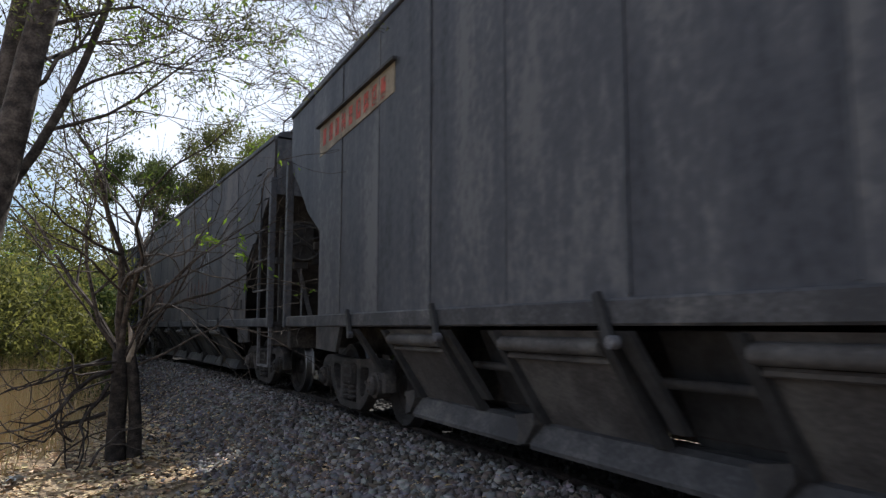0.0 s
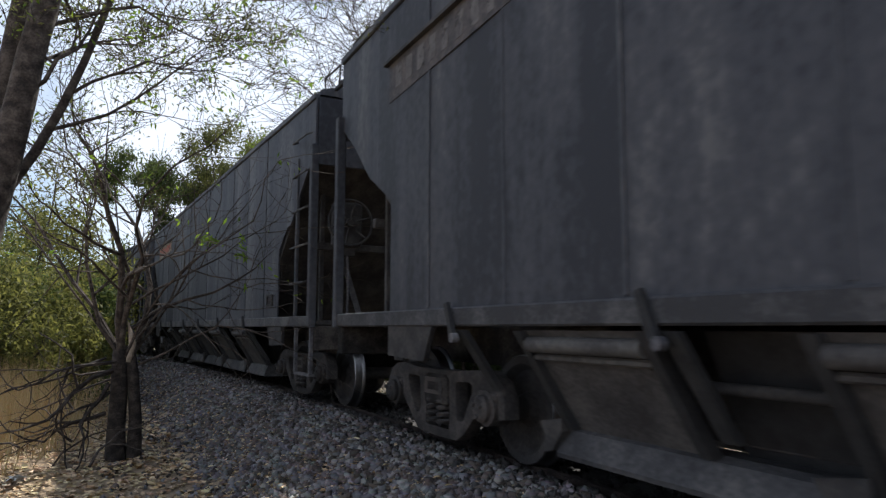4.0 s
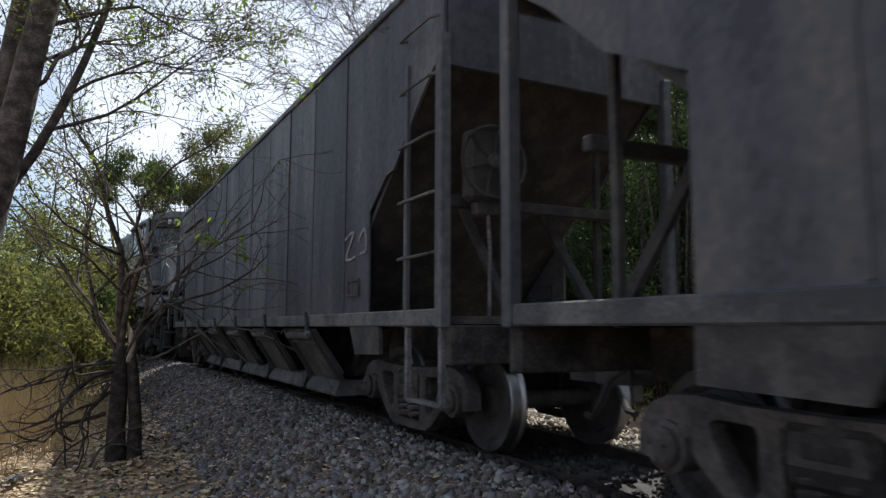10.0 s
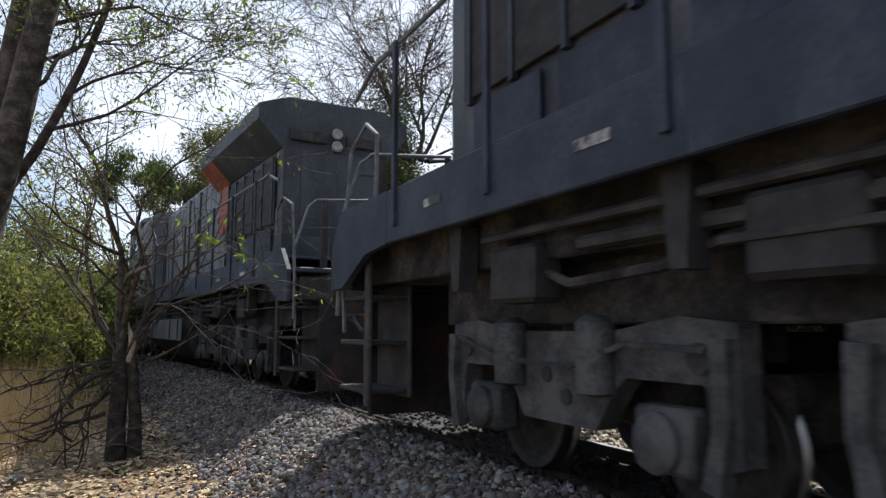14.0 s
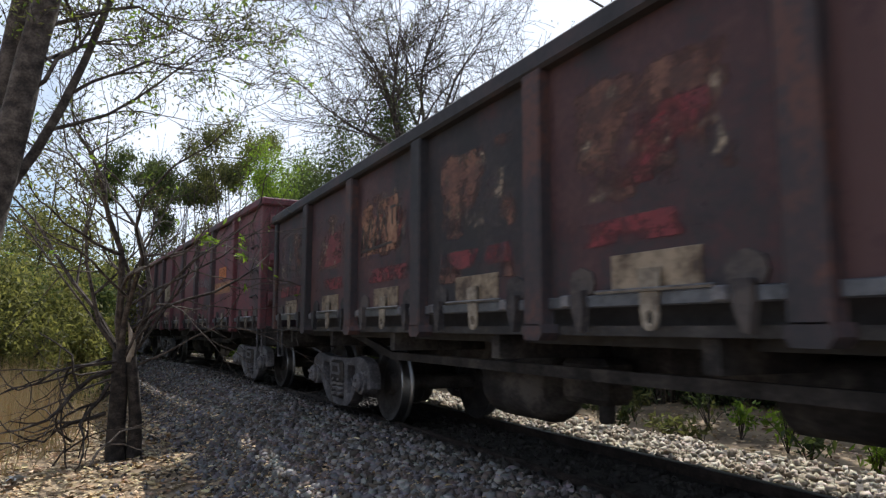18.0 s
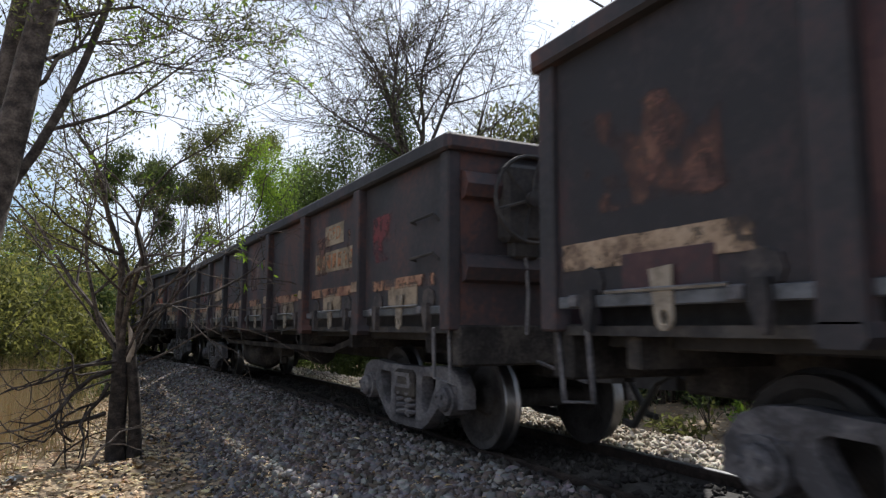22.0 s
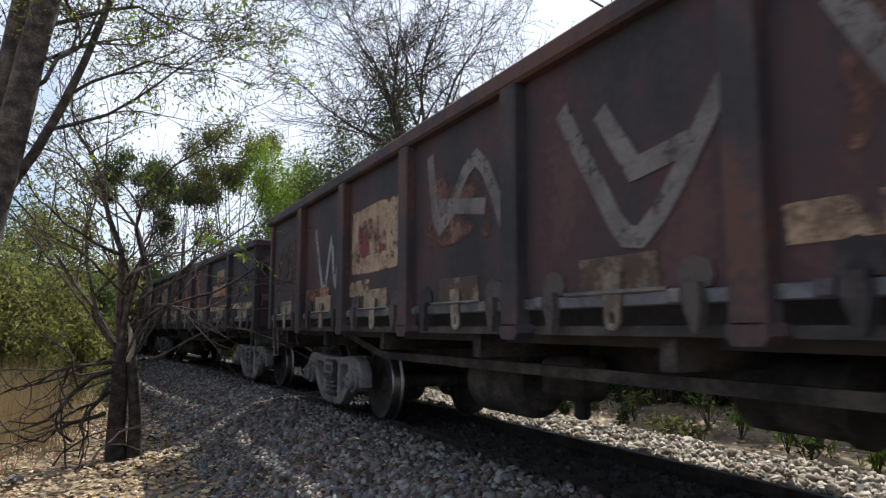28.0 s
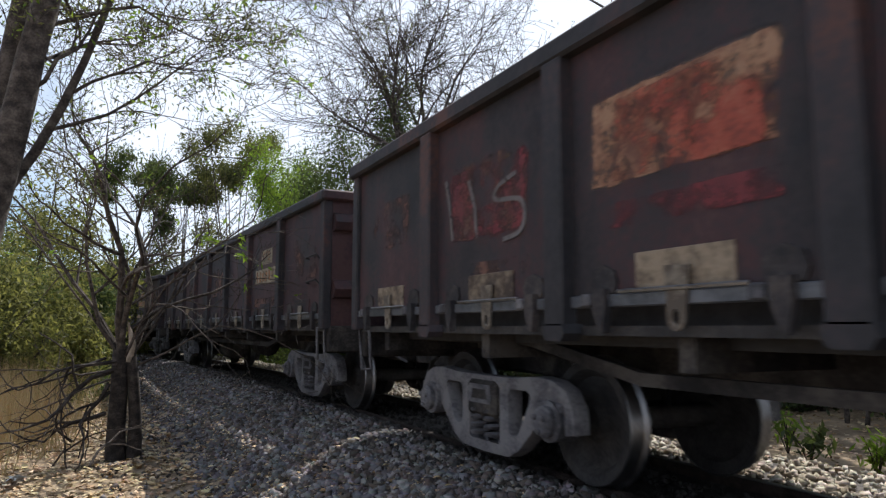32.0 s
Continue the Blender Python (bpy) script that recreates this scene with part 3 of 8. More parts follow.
def build_track():
    track = thing("railway_track", "metre-gauge railway track with worn rails on wooden sleepers", "railway track", kind="structure")
    steps = [-30 + 1.5 * i for i in range(96)]
    for side in (-1, 1):
        head, foot = Shape(), Shape()
        for shape, prof in ((foot, [(-0.06, -0.16), (0.06, -0.16), (0.055, -0.145), (0.012, -0.13), (0.012, -0.04), (0.033, -0.035), (0.033, -0.006), (-0.033, -0.006), (-0.033, -0.035), (-0.012, -0.04), (-0.012, -0.13), (-0.055, -0.145)]),
                            (head, [(-0.03, -0.0055), (0.03, -0.0055), (0.026, 0.0), (-0.026, 0.0)])):
            n = len(prof)
            for s in steps:
                p, th = along(s)
                for w, z in prof:
                    d = side * 0.53 + w
                    shape.v.append((p.x + math.sin(th) * d, p.y + math.cos(th) * d, z))
            for i in range(len(steps) - 1):
                for j in range(n):
                    a, b = i * n + j, i * n + (j + 1) % n
                    shape.f.append((a, b, b + n, a + n))
        # Near rail's head takes the dark steel, for the shade beside the train.
        part("rail", multi("rail", [(foot, RAIL), (head, TREAD if side > 0 else RAIL)]), None, track, "rusty steel rail with a bright running edge, darkened for shade on the near rail")
    me = Shape().box(-0.11, 0.11, -1.0, 1.0, -0.30, -0.162, 0.012).mesh("sleeper", SLEEPER)
    plate = Shape().box(-0.09, 0.09, -0.65, -0.41, -0.163, -0.15, 0.004).box(-0.09, 0.09, 0.41, 0.65, -0.163, -0.15, 0.004)
    plate.box(-0.05, 0.05, -0.62, -0.585, -0.155, -0.12, 0.004).box(-0.05, 0.05, -0.475, -0.44, -0.155, -0.12, 0.004)
    pm = plate.mesh("rail_plate", RAIL)
    rng = random.Random(3)
    for i in range(85):
        s = -8 + 0.6 * i
        p, th = along(s)
        sl = part("sleeper", me, None, track, at=pose(p.x, p.y, rng.uniform(-0.006, 0), 0, 0, math.degrees(th) + rng.uniform(-1, 1)))
        part("rail_plate", pm, None, sl)


build_ground()
build_ballast()
build_litter()
build_track()

# ---- running gear ----
WHEEL_R = 0.40
SPIN = []            # wheelsets to turn: (wheelset, its thing, place in the truck)


def wheelset_mesh():
    r = WHEEL_R
    half = [(0.07, 0.60), (0.10, 0.598), (0.115, 0.585), (0.13, 0.545), (0.29, 0.535), (0.325, 0.585), (0.335, 0.598), (r - 0.006, 0.60)]
    tread = [(r - 0.006, 0.60), (r, 0.59), (r, 0.505), (r + 0.026, 0.487), (r + 0.026, 0.472), (r + 0.012, 0.467)]
    back = [(r + 0.012, 0.467), (0.33, 0.466), (0.30, 0.50), (0.14, 0.51), (0.11, 0.45), (0.075, 0.44), (0.075, 0.0)]
    pieces = []
    for s in (-1, 1):
        for prof, m in ((half, WHEEL), (tread, TREAD), (back, WHEEL)):
            sh = Shape().lathe([(a, s * b) for a, b in prof], 30)
            sh.f = sh.f[:-2] if prof is not half else sh.f[:-1]
            pieces.append((sh, m))
    return multi("wheelset", pieces, 30)


WHEELSET = wheelset_mesh()


def wagon_truck_parts():
    out = {}
    half = [(0.0, 0.655), (0.4, 0.66), (0.70, 0.685), (0.88, 0.672), (1.01, 0.62), (1.09, 0.51), (1.10, 0.36), (1.005, 0.345), (1.0, 0.49), (0.955, 0.535), (0.775, 0.535), (0.735, 0.49), (0.73, 0.40), (0.68, 0.35), (0.47, 0.175), (0.34, 0.115), (0.0, 0.105)]
    outer = half + [(-x, z) for x, z in reversed(half[1:-1])]
    gap = [(0.345, 0.545), (0.37, 0.575), (0.57, 0.582), (0.615, 0.56), (0.61, 0.51), (0.475, 0.30), (0.435, 0.27), (0.375, 0.27), (0.345, 0.31)]
    window = [(0.225, 0.20), (0.225, 0.575), (0.195, 0.60), (-0.195, 0.60), (-0.225, 0.575), (-0.225, 0.20), (-0.20, 0.18), (0.20, 0.18)]
    fr = Shape().plate(outer, [gap, [(-x, z) for x, z in gap], window], -0.055, 0.07)
    lip = Shape()
    y0, y1 = -0.06, 0.07
    bm = bmesh.new()
    me = fr.mesh("sideframe", TRUCK)
    bm.from_mesh(me)
    sharp = [e for e in bm.edges if len(e.link_faces) == 2 and e.calc_face_angle(0) > 0.9 and abs(e.verts[0].co.y - e.verts[1].co.y) < 0.001]
    bmesh.ops.bevel(bm, geom=sharp, offset=0.014, segments=2, affect="EDGES", profile=0.6)
    bm.to_mesh(me)
    bm.free()
    me.polygons.foreach_set("use_smooth", [True] * len(me.polygons))
    me.set_sharp_from_angle(angle=radians(40))
    out["sideframe"] = me
    out["bolster_end"] = Shape().plate([(-0.165, 0.455), (0.165, 0.455), (0.18, 0.50), (0.15, 0.59), (-0.15, 0.59), (-0.18, 0.50)], [[(-0.115, 0.485), (0.115, 0.485), (0.10, 0.555), (-0.10, 0.555)]], -0.095, 0.05).box(-0.14, 0.14, -0.05, 0.05, 0.47, 0.57).mesh("bolster_end", TRUCK)
    sp = Shape()
    for cx in (-0.095, 0.095):
        pts = [(cx + 0.068 * math.cos(a), -0.015 + 0.068 * math.sin(a), 0.195 + 0.25 * a / (2 * math.pi * 4.5)) for a in np.linspace(0, 2 * math.pi * 4.5, 46)]
        sp.tube(pts, 0.019, 5)
    out["spring"] = sp.mesh("spring", TRUCK, 60)
    bx = Shape().lathe([(0.02, -0.15), (0.075, -0.145), (0.10, -0.12), (0.10, -0.085), (0.13, -0.08), (0.13, 0.08)], 16)
    for k in range(3):
        a = k * 2.094 + 0.5
        bx.lathe([(0.018, -0.165), (0.02, -0.16), (0.02, -0.11)], 6, 1, (0.055 * math.cos(a), 0, 0.055 * math.sin(a)))
    bx.box(-0.14, 0.14, -0.07, 0.07, 0.05, 0.12, 0.015)
    out["axle_box"] = bx.mesh("axle_box", TRUCK, 40)
    out["truck"] = Shape().box(-0.20, 0.20, -0.93, 0.93, 0.36, 0.62, 0.03).mesh("truck", UNDER)
    out["centre_plate"] = Shape().lathe([(0.02, 0.60), (0.22, 0.61), (0.24, 0.66), (0.20, 0.80), (0.02, 0.81)], 16, 2).mesh("centre_plate", UNDER, 40)
    out["brake_beam"] = Shape().box(-0.04, 0.04, -0.66, 0.66, 0.33, 0.45, 0.015).mesh("brake_beam", UNDER)
    shoe = Shape().prism([(-0.06, 0.26), (0.0, 0.26), (0.03, 0.40), (0.0, 0.56), (-0.06, 0.56), (-0.03, 0.40)], 1, -0.05, 0.05)
    out["brake_shoe"] = shoe.mesh("brake_shoe", BLACK_STEEL)
    return out


TRUCK_PARTS = wagon_truck_parts()


def add_truck(car, x, base=1.73):
    tr = part("truck", TRUCK_PARTS["truck"], None, car, "three-piece cast steel wagon truck", at=pose(x, 0, 0))
    part("centre_plate", TRUCK_PARTS["centre_plate"], None, tr)
    for s in (-1, 1):
        flip = pose(0, s * 0.84, 0, 0, 0, 0 if s < 0 else 180)
        part("sideframe", TRUCK_PARTS["sideframe"], None, tr, at=flip)
        part("spring", TRUCK_PARTS["spring"], None, tr, at=flip)
        part("bolster_end", TRUCK_PARTS["bolster_end"], None, tr, at=flip)
        for e in (-1, 1):
            part("axle_box", TRUCK_PARTS["axle_box"], None, tr, at=pose(e * base / 2, s * 0.84, WHEEL_R + 0.02, 0, 0, 0 if s < 0 else 180))
    for e in (-1, 1):
        for s in (-1, 1):
            part("brake_shoe", TRUCK_PARTS["brake_shoe"], None, tr, at=pose(e * 0.40, s * 0.53, 0, 0, 0, 0 if e > 0 else 180))
        part("brake_beam", TRUCK_PARTS["brake_beam"], None, tr, at=pose(e * 0.36, 0, 0))
        ws = part("wheelset", WHEELSET, None, tr, at=pose(e * base / 2, 0, WHEEL_R))
        ws["turns"] = WHEEL_R
    return tr


def coupler_mesh():
    c = Shape().box(-0.55, 0.10, -0.07, 0.07, 0.66, 0.80, 0.02)
    c.prism([(0.05, -0.12), (0.22, -0.17), (0.36, -0.14), (0.38, -0.06), (0.27, -0.03), (0.27, 0.05), (0.38, 0.10), (0.36, 0.17), (0.15, 0.16), (0.05, 0.10)], 2, 0.60, 0.86)
    return c.mesh("coupler", BLACK_STEEL)


COUPLER = coupler_mesh()
hose = Shape().tube([(0, 0.30, 0.72), (0.12, 0.31, 0.66), (0.26, 0.30, 0.48), (0.42, 0.24, 0.36), (0.60, 0.16, 0.36)], 0.026, 6)
HOSE = hose.mesh("air_hose", RUBBER, 50)


def marks(name, strokes, width, car, material, side_y, label="", lift=0.006):
    """Painted strokes on a side: each stroke a path of (along, up)."""
    for st in strokes:
        if len(st) > 3:
            p = [st[0]] + list(st) + [st[-1]]
            st = [tuple(0.5 * (2 * b + (c - a) * u + (2 * a - 5 * b + 4 * c - d) * u * u + (3 * b - a - 3 * c + d) * u ** 3) for a, b, c, d in zip(p[i], p[i + 1], p[i + 2], p[i + 3])) for i in range(len(st) - 1) for u in (0, 0.25, 0.5, 0.75)] + [st[-1]]
        part("sprayed_stroke", Shape().strip(st, width, 1, side_y - lift, side_y + 0.002), material, car, label)


def bars(name, x0, x1, z0, z1, count, car, material, side_y, rng, lift=0.009):
    """A row of plain bars, in place of figures."""
    w = (x1 - x0) / count
    for i in range(count):
        a = x0 + w * (i + 0.2)
        b = a + w * rng.uniform(0.42, 0.6)
        part(name, Shape().box(a, b, side_y - lift, side_y, z0, z1), material, car)


# ---- gondola wagons ----
HALF_L, SIDE = 7.0, 1.185
EDGES = [-7.0, -5.2, -3.52, -1.86, -0.2, 1.52, 3.3, 5.16, 7.0]      # panel joints, trailing end first


def gondola(top, paint):
    """One open wagon, its leading end at +x. Returns the thing."""
    car = thing("gondola_wagon", "open steel gondola wagon with ribbed sides", "wagon", "wagons of the train")
    zf = 1.02
    sheets = {w: Shape().box(0.0, w, -0.02, 0.012, 1.165, top - 0.13).mesh("side_panel", paint) for w in sorted({round(b - a, 2) for a, b in zip(EDGES, EDGES[1:])})}
    post = Shape()
    post.box(-0.09, 0.09, -0.10, 0.0, 1.0, top - 0.12, 0.012)
    post.prism([(-0.09, 1.02), (0.09, 1.02), (0.10, 0.97), (0.07, 0.93), (-0.07, 0.93), (-0.10, 0.97)], 1, -0.10, 0.02)
    post_me = post.mesh("side_post", paint)
    corner = Shape().box(-0.07, 0.07, -0.06, 0.05, 0.98, top - 0.12, 0.012).mesh("corner_post", paint)
    arc = [(0.055 * math.cos(a), 1.045 + 0.06 * math.sin(a)) for a in np.linspace(0, -math.pi, 9)]
    hole = [(0.022 * math.cos(a), 1.045 + 0.036 * math.sin(a)) for a in np.linspace(0, 2 * math.pi, 11)[:-1]]
    hook_me = Shape().plate([(-0.07, 1.27), (0.07, 1.27), (0.06, 1.15)] + arc + [(-0.06, 1.15)], [hole], -0.06, -0.047).mesh("latch_hook", HOOK)
    knuckle = Shape().plate([(-0.09, 1.17), (0.08, 1.17), (0.10, 1.22), (0.08, 1.28), (0.0, 1.31), (-0.08, 1.29), (-0.11, 1.23)], [], -0.035, 0.0)
    wedge = Shape().plate([(-0.045, 1.19), (0.045, 1.19), (0.055, 1.10), (0.03, 0.975), (0.0, 0.985), (-0.04, 1.08)], [], -0.075, -0.03)
    block = Shape().box(-0.15, -0.075, -0.07, -0.02, 1.105, 1.17, 0.008)
    hinge_me = multi("door_hinge", [(knuckle, HINGE), (wedge, HINGE), (block, TRUCK)])
    plate_me = Shape().box(-0.29, 0.29, -0.031, -0.018, 1.175, 1.35, 0.003).mesh("latch_plate", paint)
    rim_me = Shape().box(-HALF_L - 0.04, HALF_L + 0.04, -0.10, 0.05, top - 0.13, top, 0.02).mesh("top_rim", paint)
    rod_me = Shape().box(-HALF_L + 0.15, HALF_L - 0.15, -0.045, -0.01, 1.10, 1.163, 0.006).mesh("latch_bar", ROD)
    # Added bright rod stands in for the sky's glint along the latch bar.
    glint_me = Shape().tube([(-0.38, -0.058, 1.172), (0.38, -0.058, 1.172)], 0.011, 6).mesh("drop_rod", TREAD, 50)
    for s in (-1, 1):
        def at(x):
            return pose(x, s * SIDE, 0, 0, 0, 0 if s < 0 else 180)
        for k in range(8):
            x0, x1 = EDGES[k], EDGES[k + 1]
            part("side_panel", sheets[round(x1 - x0, 2)], None, car, at=at(x0 if s < 0 else x1))
            mid = (x0 + x1) / 2 + 0.04
            part("latch_plate", plate_me, None, car, at=at(mid))
            part("drop_rod", glint_me, None, car, at=at(mid))
            part("latch_hook", hook_me, None, car, at=at(mid) @ Matrix.Translation((0, 0, 1.25)) @ Matrix.Rotation(radians((k * 37 % 11) - 5), 4, "Y") @ Matrix.Translation((0, 0, -1.25)))
            for e in (-0.52, 0.52):
                part("door_hinge", hinge_me, None, car, at=at(mid + e))
        for x in EDGES[1:-1]:
            part("side_post", post_me, None, car, at=at(x))
        for e in (-1, 1):
            part("corner_post", corner, None, car, at=at(e * (HALF_L - 0.06)))
        part("top_rim", rim_me, None, car, at=at(0))
        part("latch_bar", rod_me, None, car, at=at(0))
        sill = Shape().strip([(-HALF_L + 0.1, 0.93), (-4.4, 0.92), (-3.3, 0.73), (3.3, 0.73), (4.4, 0.92), (HALF_L - 0.1, 0.93)], 0.07, 1, 0.30, 0.36)
        part("side_sill", sill, UNDER, car, at=at(0))
        # Added sheet behind the open gap below the doors, dark for its shade.
        part("door_stop", Shape().box(-HALF_L + 0.1, HALF_L - 0.1, 0.28, 0.32, 0.90, 1.24), GRILLE_AND_SHADE, car, at=at(0))
    end = Shape().box(-0.02, 0.02, -SIDE + 0.02, SIDE - 0.02, zf, top - 0.08)
    end_me = end.mesh("end_wall", paint)
    rib_me = Shape().prism([(0, -0.11), (0.06, -0.09), (0.10, 0), (0.06, 0.09), (0, 0.11)], 1, -SIDE + 0.06, SIDE - 0.06).mesh("end_rib", paint)
    rim2 = Shape().box(-0.05, 0.07, -SIDE - 0.08, SIDE + 0.08, top - 0.125, top - 0.003, 0.02).mesh("end_rim", paint)
    for e in (-1, 1):
        def ate(x, z=0):
            return pose(e * x, 0, z, 0, 0, 0 if e > 0 else 180)
        part("end_wall", end_me, None, car, at=ate(HALF_L - 0.02))
        part("end_rim", rim2, None, car, at=ate(HALF_L))
        for z in np.linspace(zf + 0.42, top - 0.38, 2 if top < 2.8 else 3):
            part("end_rib", rib_me, None, car, at=ate(HALF_L, z))
        beam = Shape().box(-0.16, 0.02, -SIDE + 0.03, SIDE - 0.03, 0.72, 1.02, 0.015).box(-0.5, 0.0, -0.2, 0.2, 0.6, 0.9, 0.02)
        part("buffer_beam", beam, UNDER, car, at=ate(HALF_L))
        part("coupler", COUPLER, None, car, at=ate(HALF_L + 0.12))
        part("air_hose", HOSE, None, car, at=ate(HALF_L))
        for s in (-1, 1):
            st = Shape().tube([(-0.22, s * SIDE, 1.0), (-0.24, s * (SIDE - 0.02), 0.62), (0.02, s * (SIDE - 0.02), 0.60), (0.04, s * SIDE, 1.0)], 0.016, 6)
            part("step_stirrup", st, TRUCK, car, smooth=50, at=ate(HALF_L - 0.12))
        for z in ((1.55, 1.85) if top < 2.8 else (1.5, 1.9, 2.3)):
            part("grab_iron", Shape().tube([(HALF_L - 0.62, -SIDE, z - 0.02), (HALF_L - 0.62, -SIDE - 0.07, z), (HALF_L - 0.19, -SIDE - 0.08, z + 0.01), (HALF_L - 0.16, -SIDE - 0.05, z - 0.04), (HALF_L - 0.16, -SIDE, z - 0.04)], 0.012, 5), BLACK_STEEL, car, smooth=50, at=ate(0))
    part("floor_plate", Shape().box(-HALF_L, HALF_L, -SIDE + 0.02, SIDE - 0.02, zf - 0.06, zf - 0.01), BLACK_STEEL, car)
    frame_ = Shape().box(-HALF_L + 0.2, HALF_L - 0.2, -0.19, 0.19, 0.62, 0.94, 0.02)
    for k in range(8):
        x = -HALF_L + 0.6 + k * 1.83
        part("cross_bearer", Shape().box(x - 0.05, x + 0.05, -SIDE + 0.08, SIDE - 0.08, 0.80, 0.955), UNDER, car)
    part("underframe", frame_, UNDER, car)
    long_tank = top == SQUAT
    h = 0.64 if long_tank else 0.45
    tank = Shape().lathe([(0.02, -h), (0.2, 0.03 - h), (0.27, 0.12 - h), (0.27, h - 0.12), (0.2, h - 0.03), (0.02, h)], 18, 0, (-2.35 if long_tank else -1.55, -0.40, 0.52 if long_tank else 0.58))
    part("air_tank", tank, UNDER, car, smooth=40)
    part("brake_cylinder", Shape().lathe([(0.02, -0.36), (0.15, -0.35), (0.19, -0.3), (0.19, 0.24), (0.215, 0.25), (0.215, 0.3), (0.08, 0.33), (0.05, 0.5), (0.02, 0.5)], 16, 0, (1.12, -0.40, 0.68)), UNDER, car, smooth=40)
    part("control_valve", Shape().box(-0.98, -0.5, -0.55, -0.28, 0.5, 0.80, 0.04).box(-0.65, -0.55, -0.5, -0.4, 0.38, 0.55, 0.02), UNDER, car)
    pull = Shape().tube([(HALF_L - 0.7, -0.55, 0.92), (HALF_L + 0.55, -0.42, 0.62)], 0.014, 5)
    part("uncoupling_rod", pull, TRUCK, car, smooth=50)
    for e in (-1, 1):
        add_truck(car, HALF_L - (1.5 if top < 2.8 else 1.84) if e > 0 else -HALF_L + 2.02)
    return car


def brake_wheel(car, x, z, backing=None, y=-0.62, r=0.33, sooty=False):
    """A hand brake wheel on the leading end, with its gear case."""
    ring = Shape()
    n = 28
    ring.tube([(0, r * math.cos(2 * math.pi * i / n), r * math.sin(2 * math.pi * i / n)) for i in range(n + 1)], 0.017, 6, False)
    paint = RED_ENAMEL if backing else BLACK_STEEL if sooty else ROD
    wheel = part("brake_wheel", ring, paint, car, "red hand brake wheel" if backing else "sooty hand brake wheel" if sooty else "bare steel hand brake wheel", 40, pose(x + 0.20, y, z))
    for k in range(6):
        a = k * math.pi / 3 + 0.3
        part("spoke", Shape().tube([(-0.02, 0.05 * math.cos(a), 0.05 * math.sin(a)), (-0.035, 0.18 * math.cos(a), 0.18 * math.sin(a)), (0, r * math.cos(a), r * math.sin(a))], 0.012, 5), paint, wheel)
    part("hub", Shape().lathe([(0.02, -0.03), (0.06, -0.02), (0.06, 0.03), (0.02, 0.04)], 12, 0), paint, wheel, smooth=40)
    case = Shape().box(-0.02, 0.14, -0.20, 0.20, -0.30, 0.30, 0.04).box(0.0, 0.10, -0.12, 0.12, -0.42, -0.28, 0.02)
    part("brake_gear_case", case, backing or BLACK_STEEL, car, at=pose(x, y, z - 0.02))
    part("brake_chain", Shape().tube([(x + 0.08, y, z - 0.35), (x + 0.09, y + 0.02, z - 0.7), (x + 0.05, y + 0.03, 0.95)], 0.016, 5), TRUCK, car)


def lettering(name, words, x, z, size, depth_y, car, material, label=""):
    """Painted letters on the near side, centred at (x, z)."""
    curve = bpy.data.curves.new(name, "FONT")
    curve.body, curve.size, curve.extrude, curve.align_x, curve.align_y = words, size, 0.001, "CENTER", "CENTER"
    curve.space_character = 1.25
    ob = bpy.data.objects.new(name, curve)
    me = bpy.data.meshes.new_from_object(ob)
    bpy.data.objects.remove(ob)
    me.materials.clear()
    me.materials.append(material)
    return part(name, me, None, car, label, at=pose(x, depth_y, z, 90))


def placards(car, x, rng, top, ink=None, up=0.0, digits=7):
    """Two pale panels on the near side: the class in letters, the number as plain bars."""
    y = -SIDE - 0.02
    up += 0.33 * (top - LOW)
    part("class_board", Shape().box(x - 0.46, x + 0.15, y - 0.005, y + 0.002, 1.94 + up, 2.16 + up), CREAM, car, "cream painted class panel")
    part("number_board", Shape().box(x - 0.80, x + 0.53, y - 0.005, y + 0.002, 1.655 + up, 1.875 + up), CREAM, car, "cream painted number panel")
    lettering("class_letters", "GFD", x - 0.155, 2.05 + up, 0.20, y - 0.008, car, ink or NUMBER_OCHRE)
    bars("number_bar", x - 0.76, x + 0.50, 1.69 + up, 1.84 + up, digits, car, ink or NUMBER_OCHRE, y, rng)


def blotch(name, car, x0, x1, z0, z1, material, y, label=""):
    """A flaking patch of paint on a side, facing -y."""
    sh = Shape().add([(x0, y - 0.004, z0), (x1, y - 0.004, z0), (x1, y - 0.004, z1), (x0, y - 0.004, z1)], [(0, 1, 2, 3)])
    return part(name, sh, material, car, label)


LOW, SQUAT, TALL = 2.60, 2.44, 3.06
GONDOLAS = []


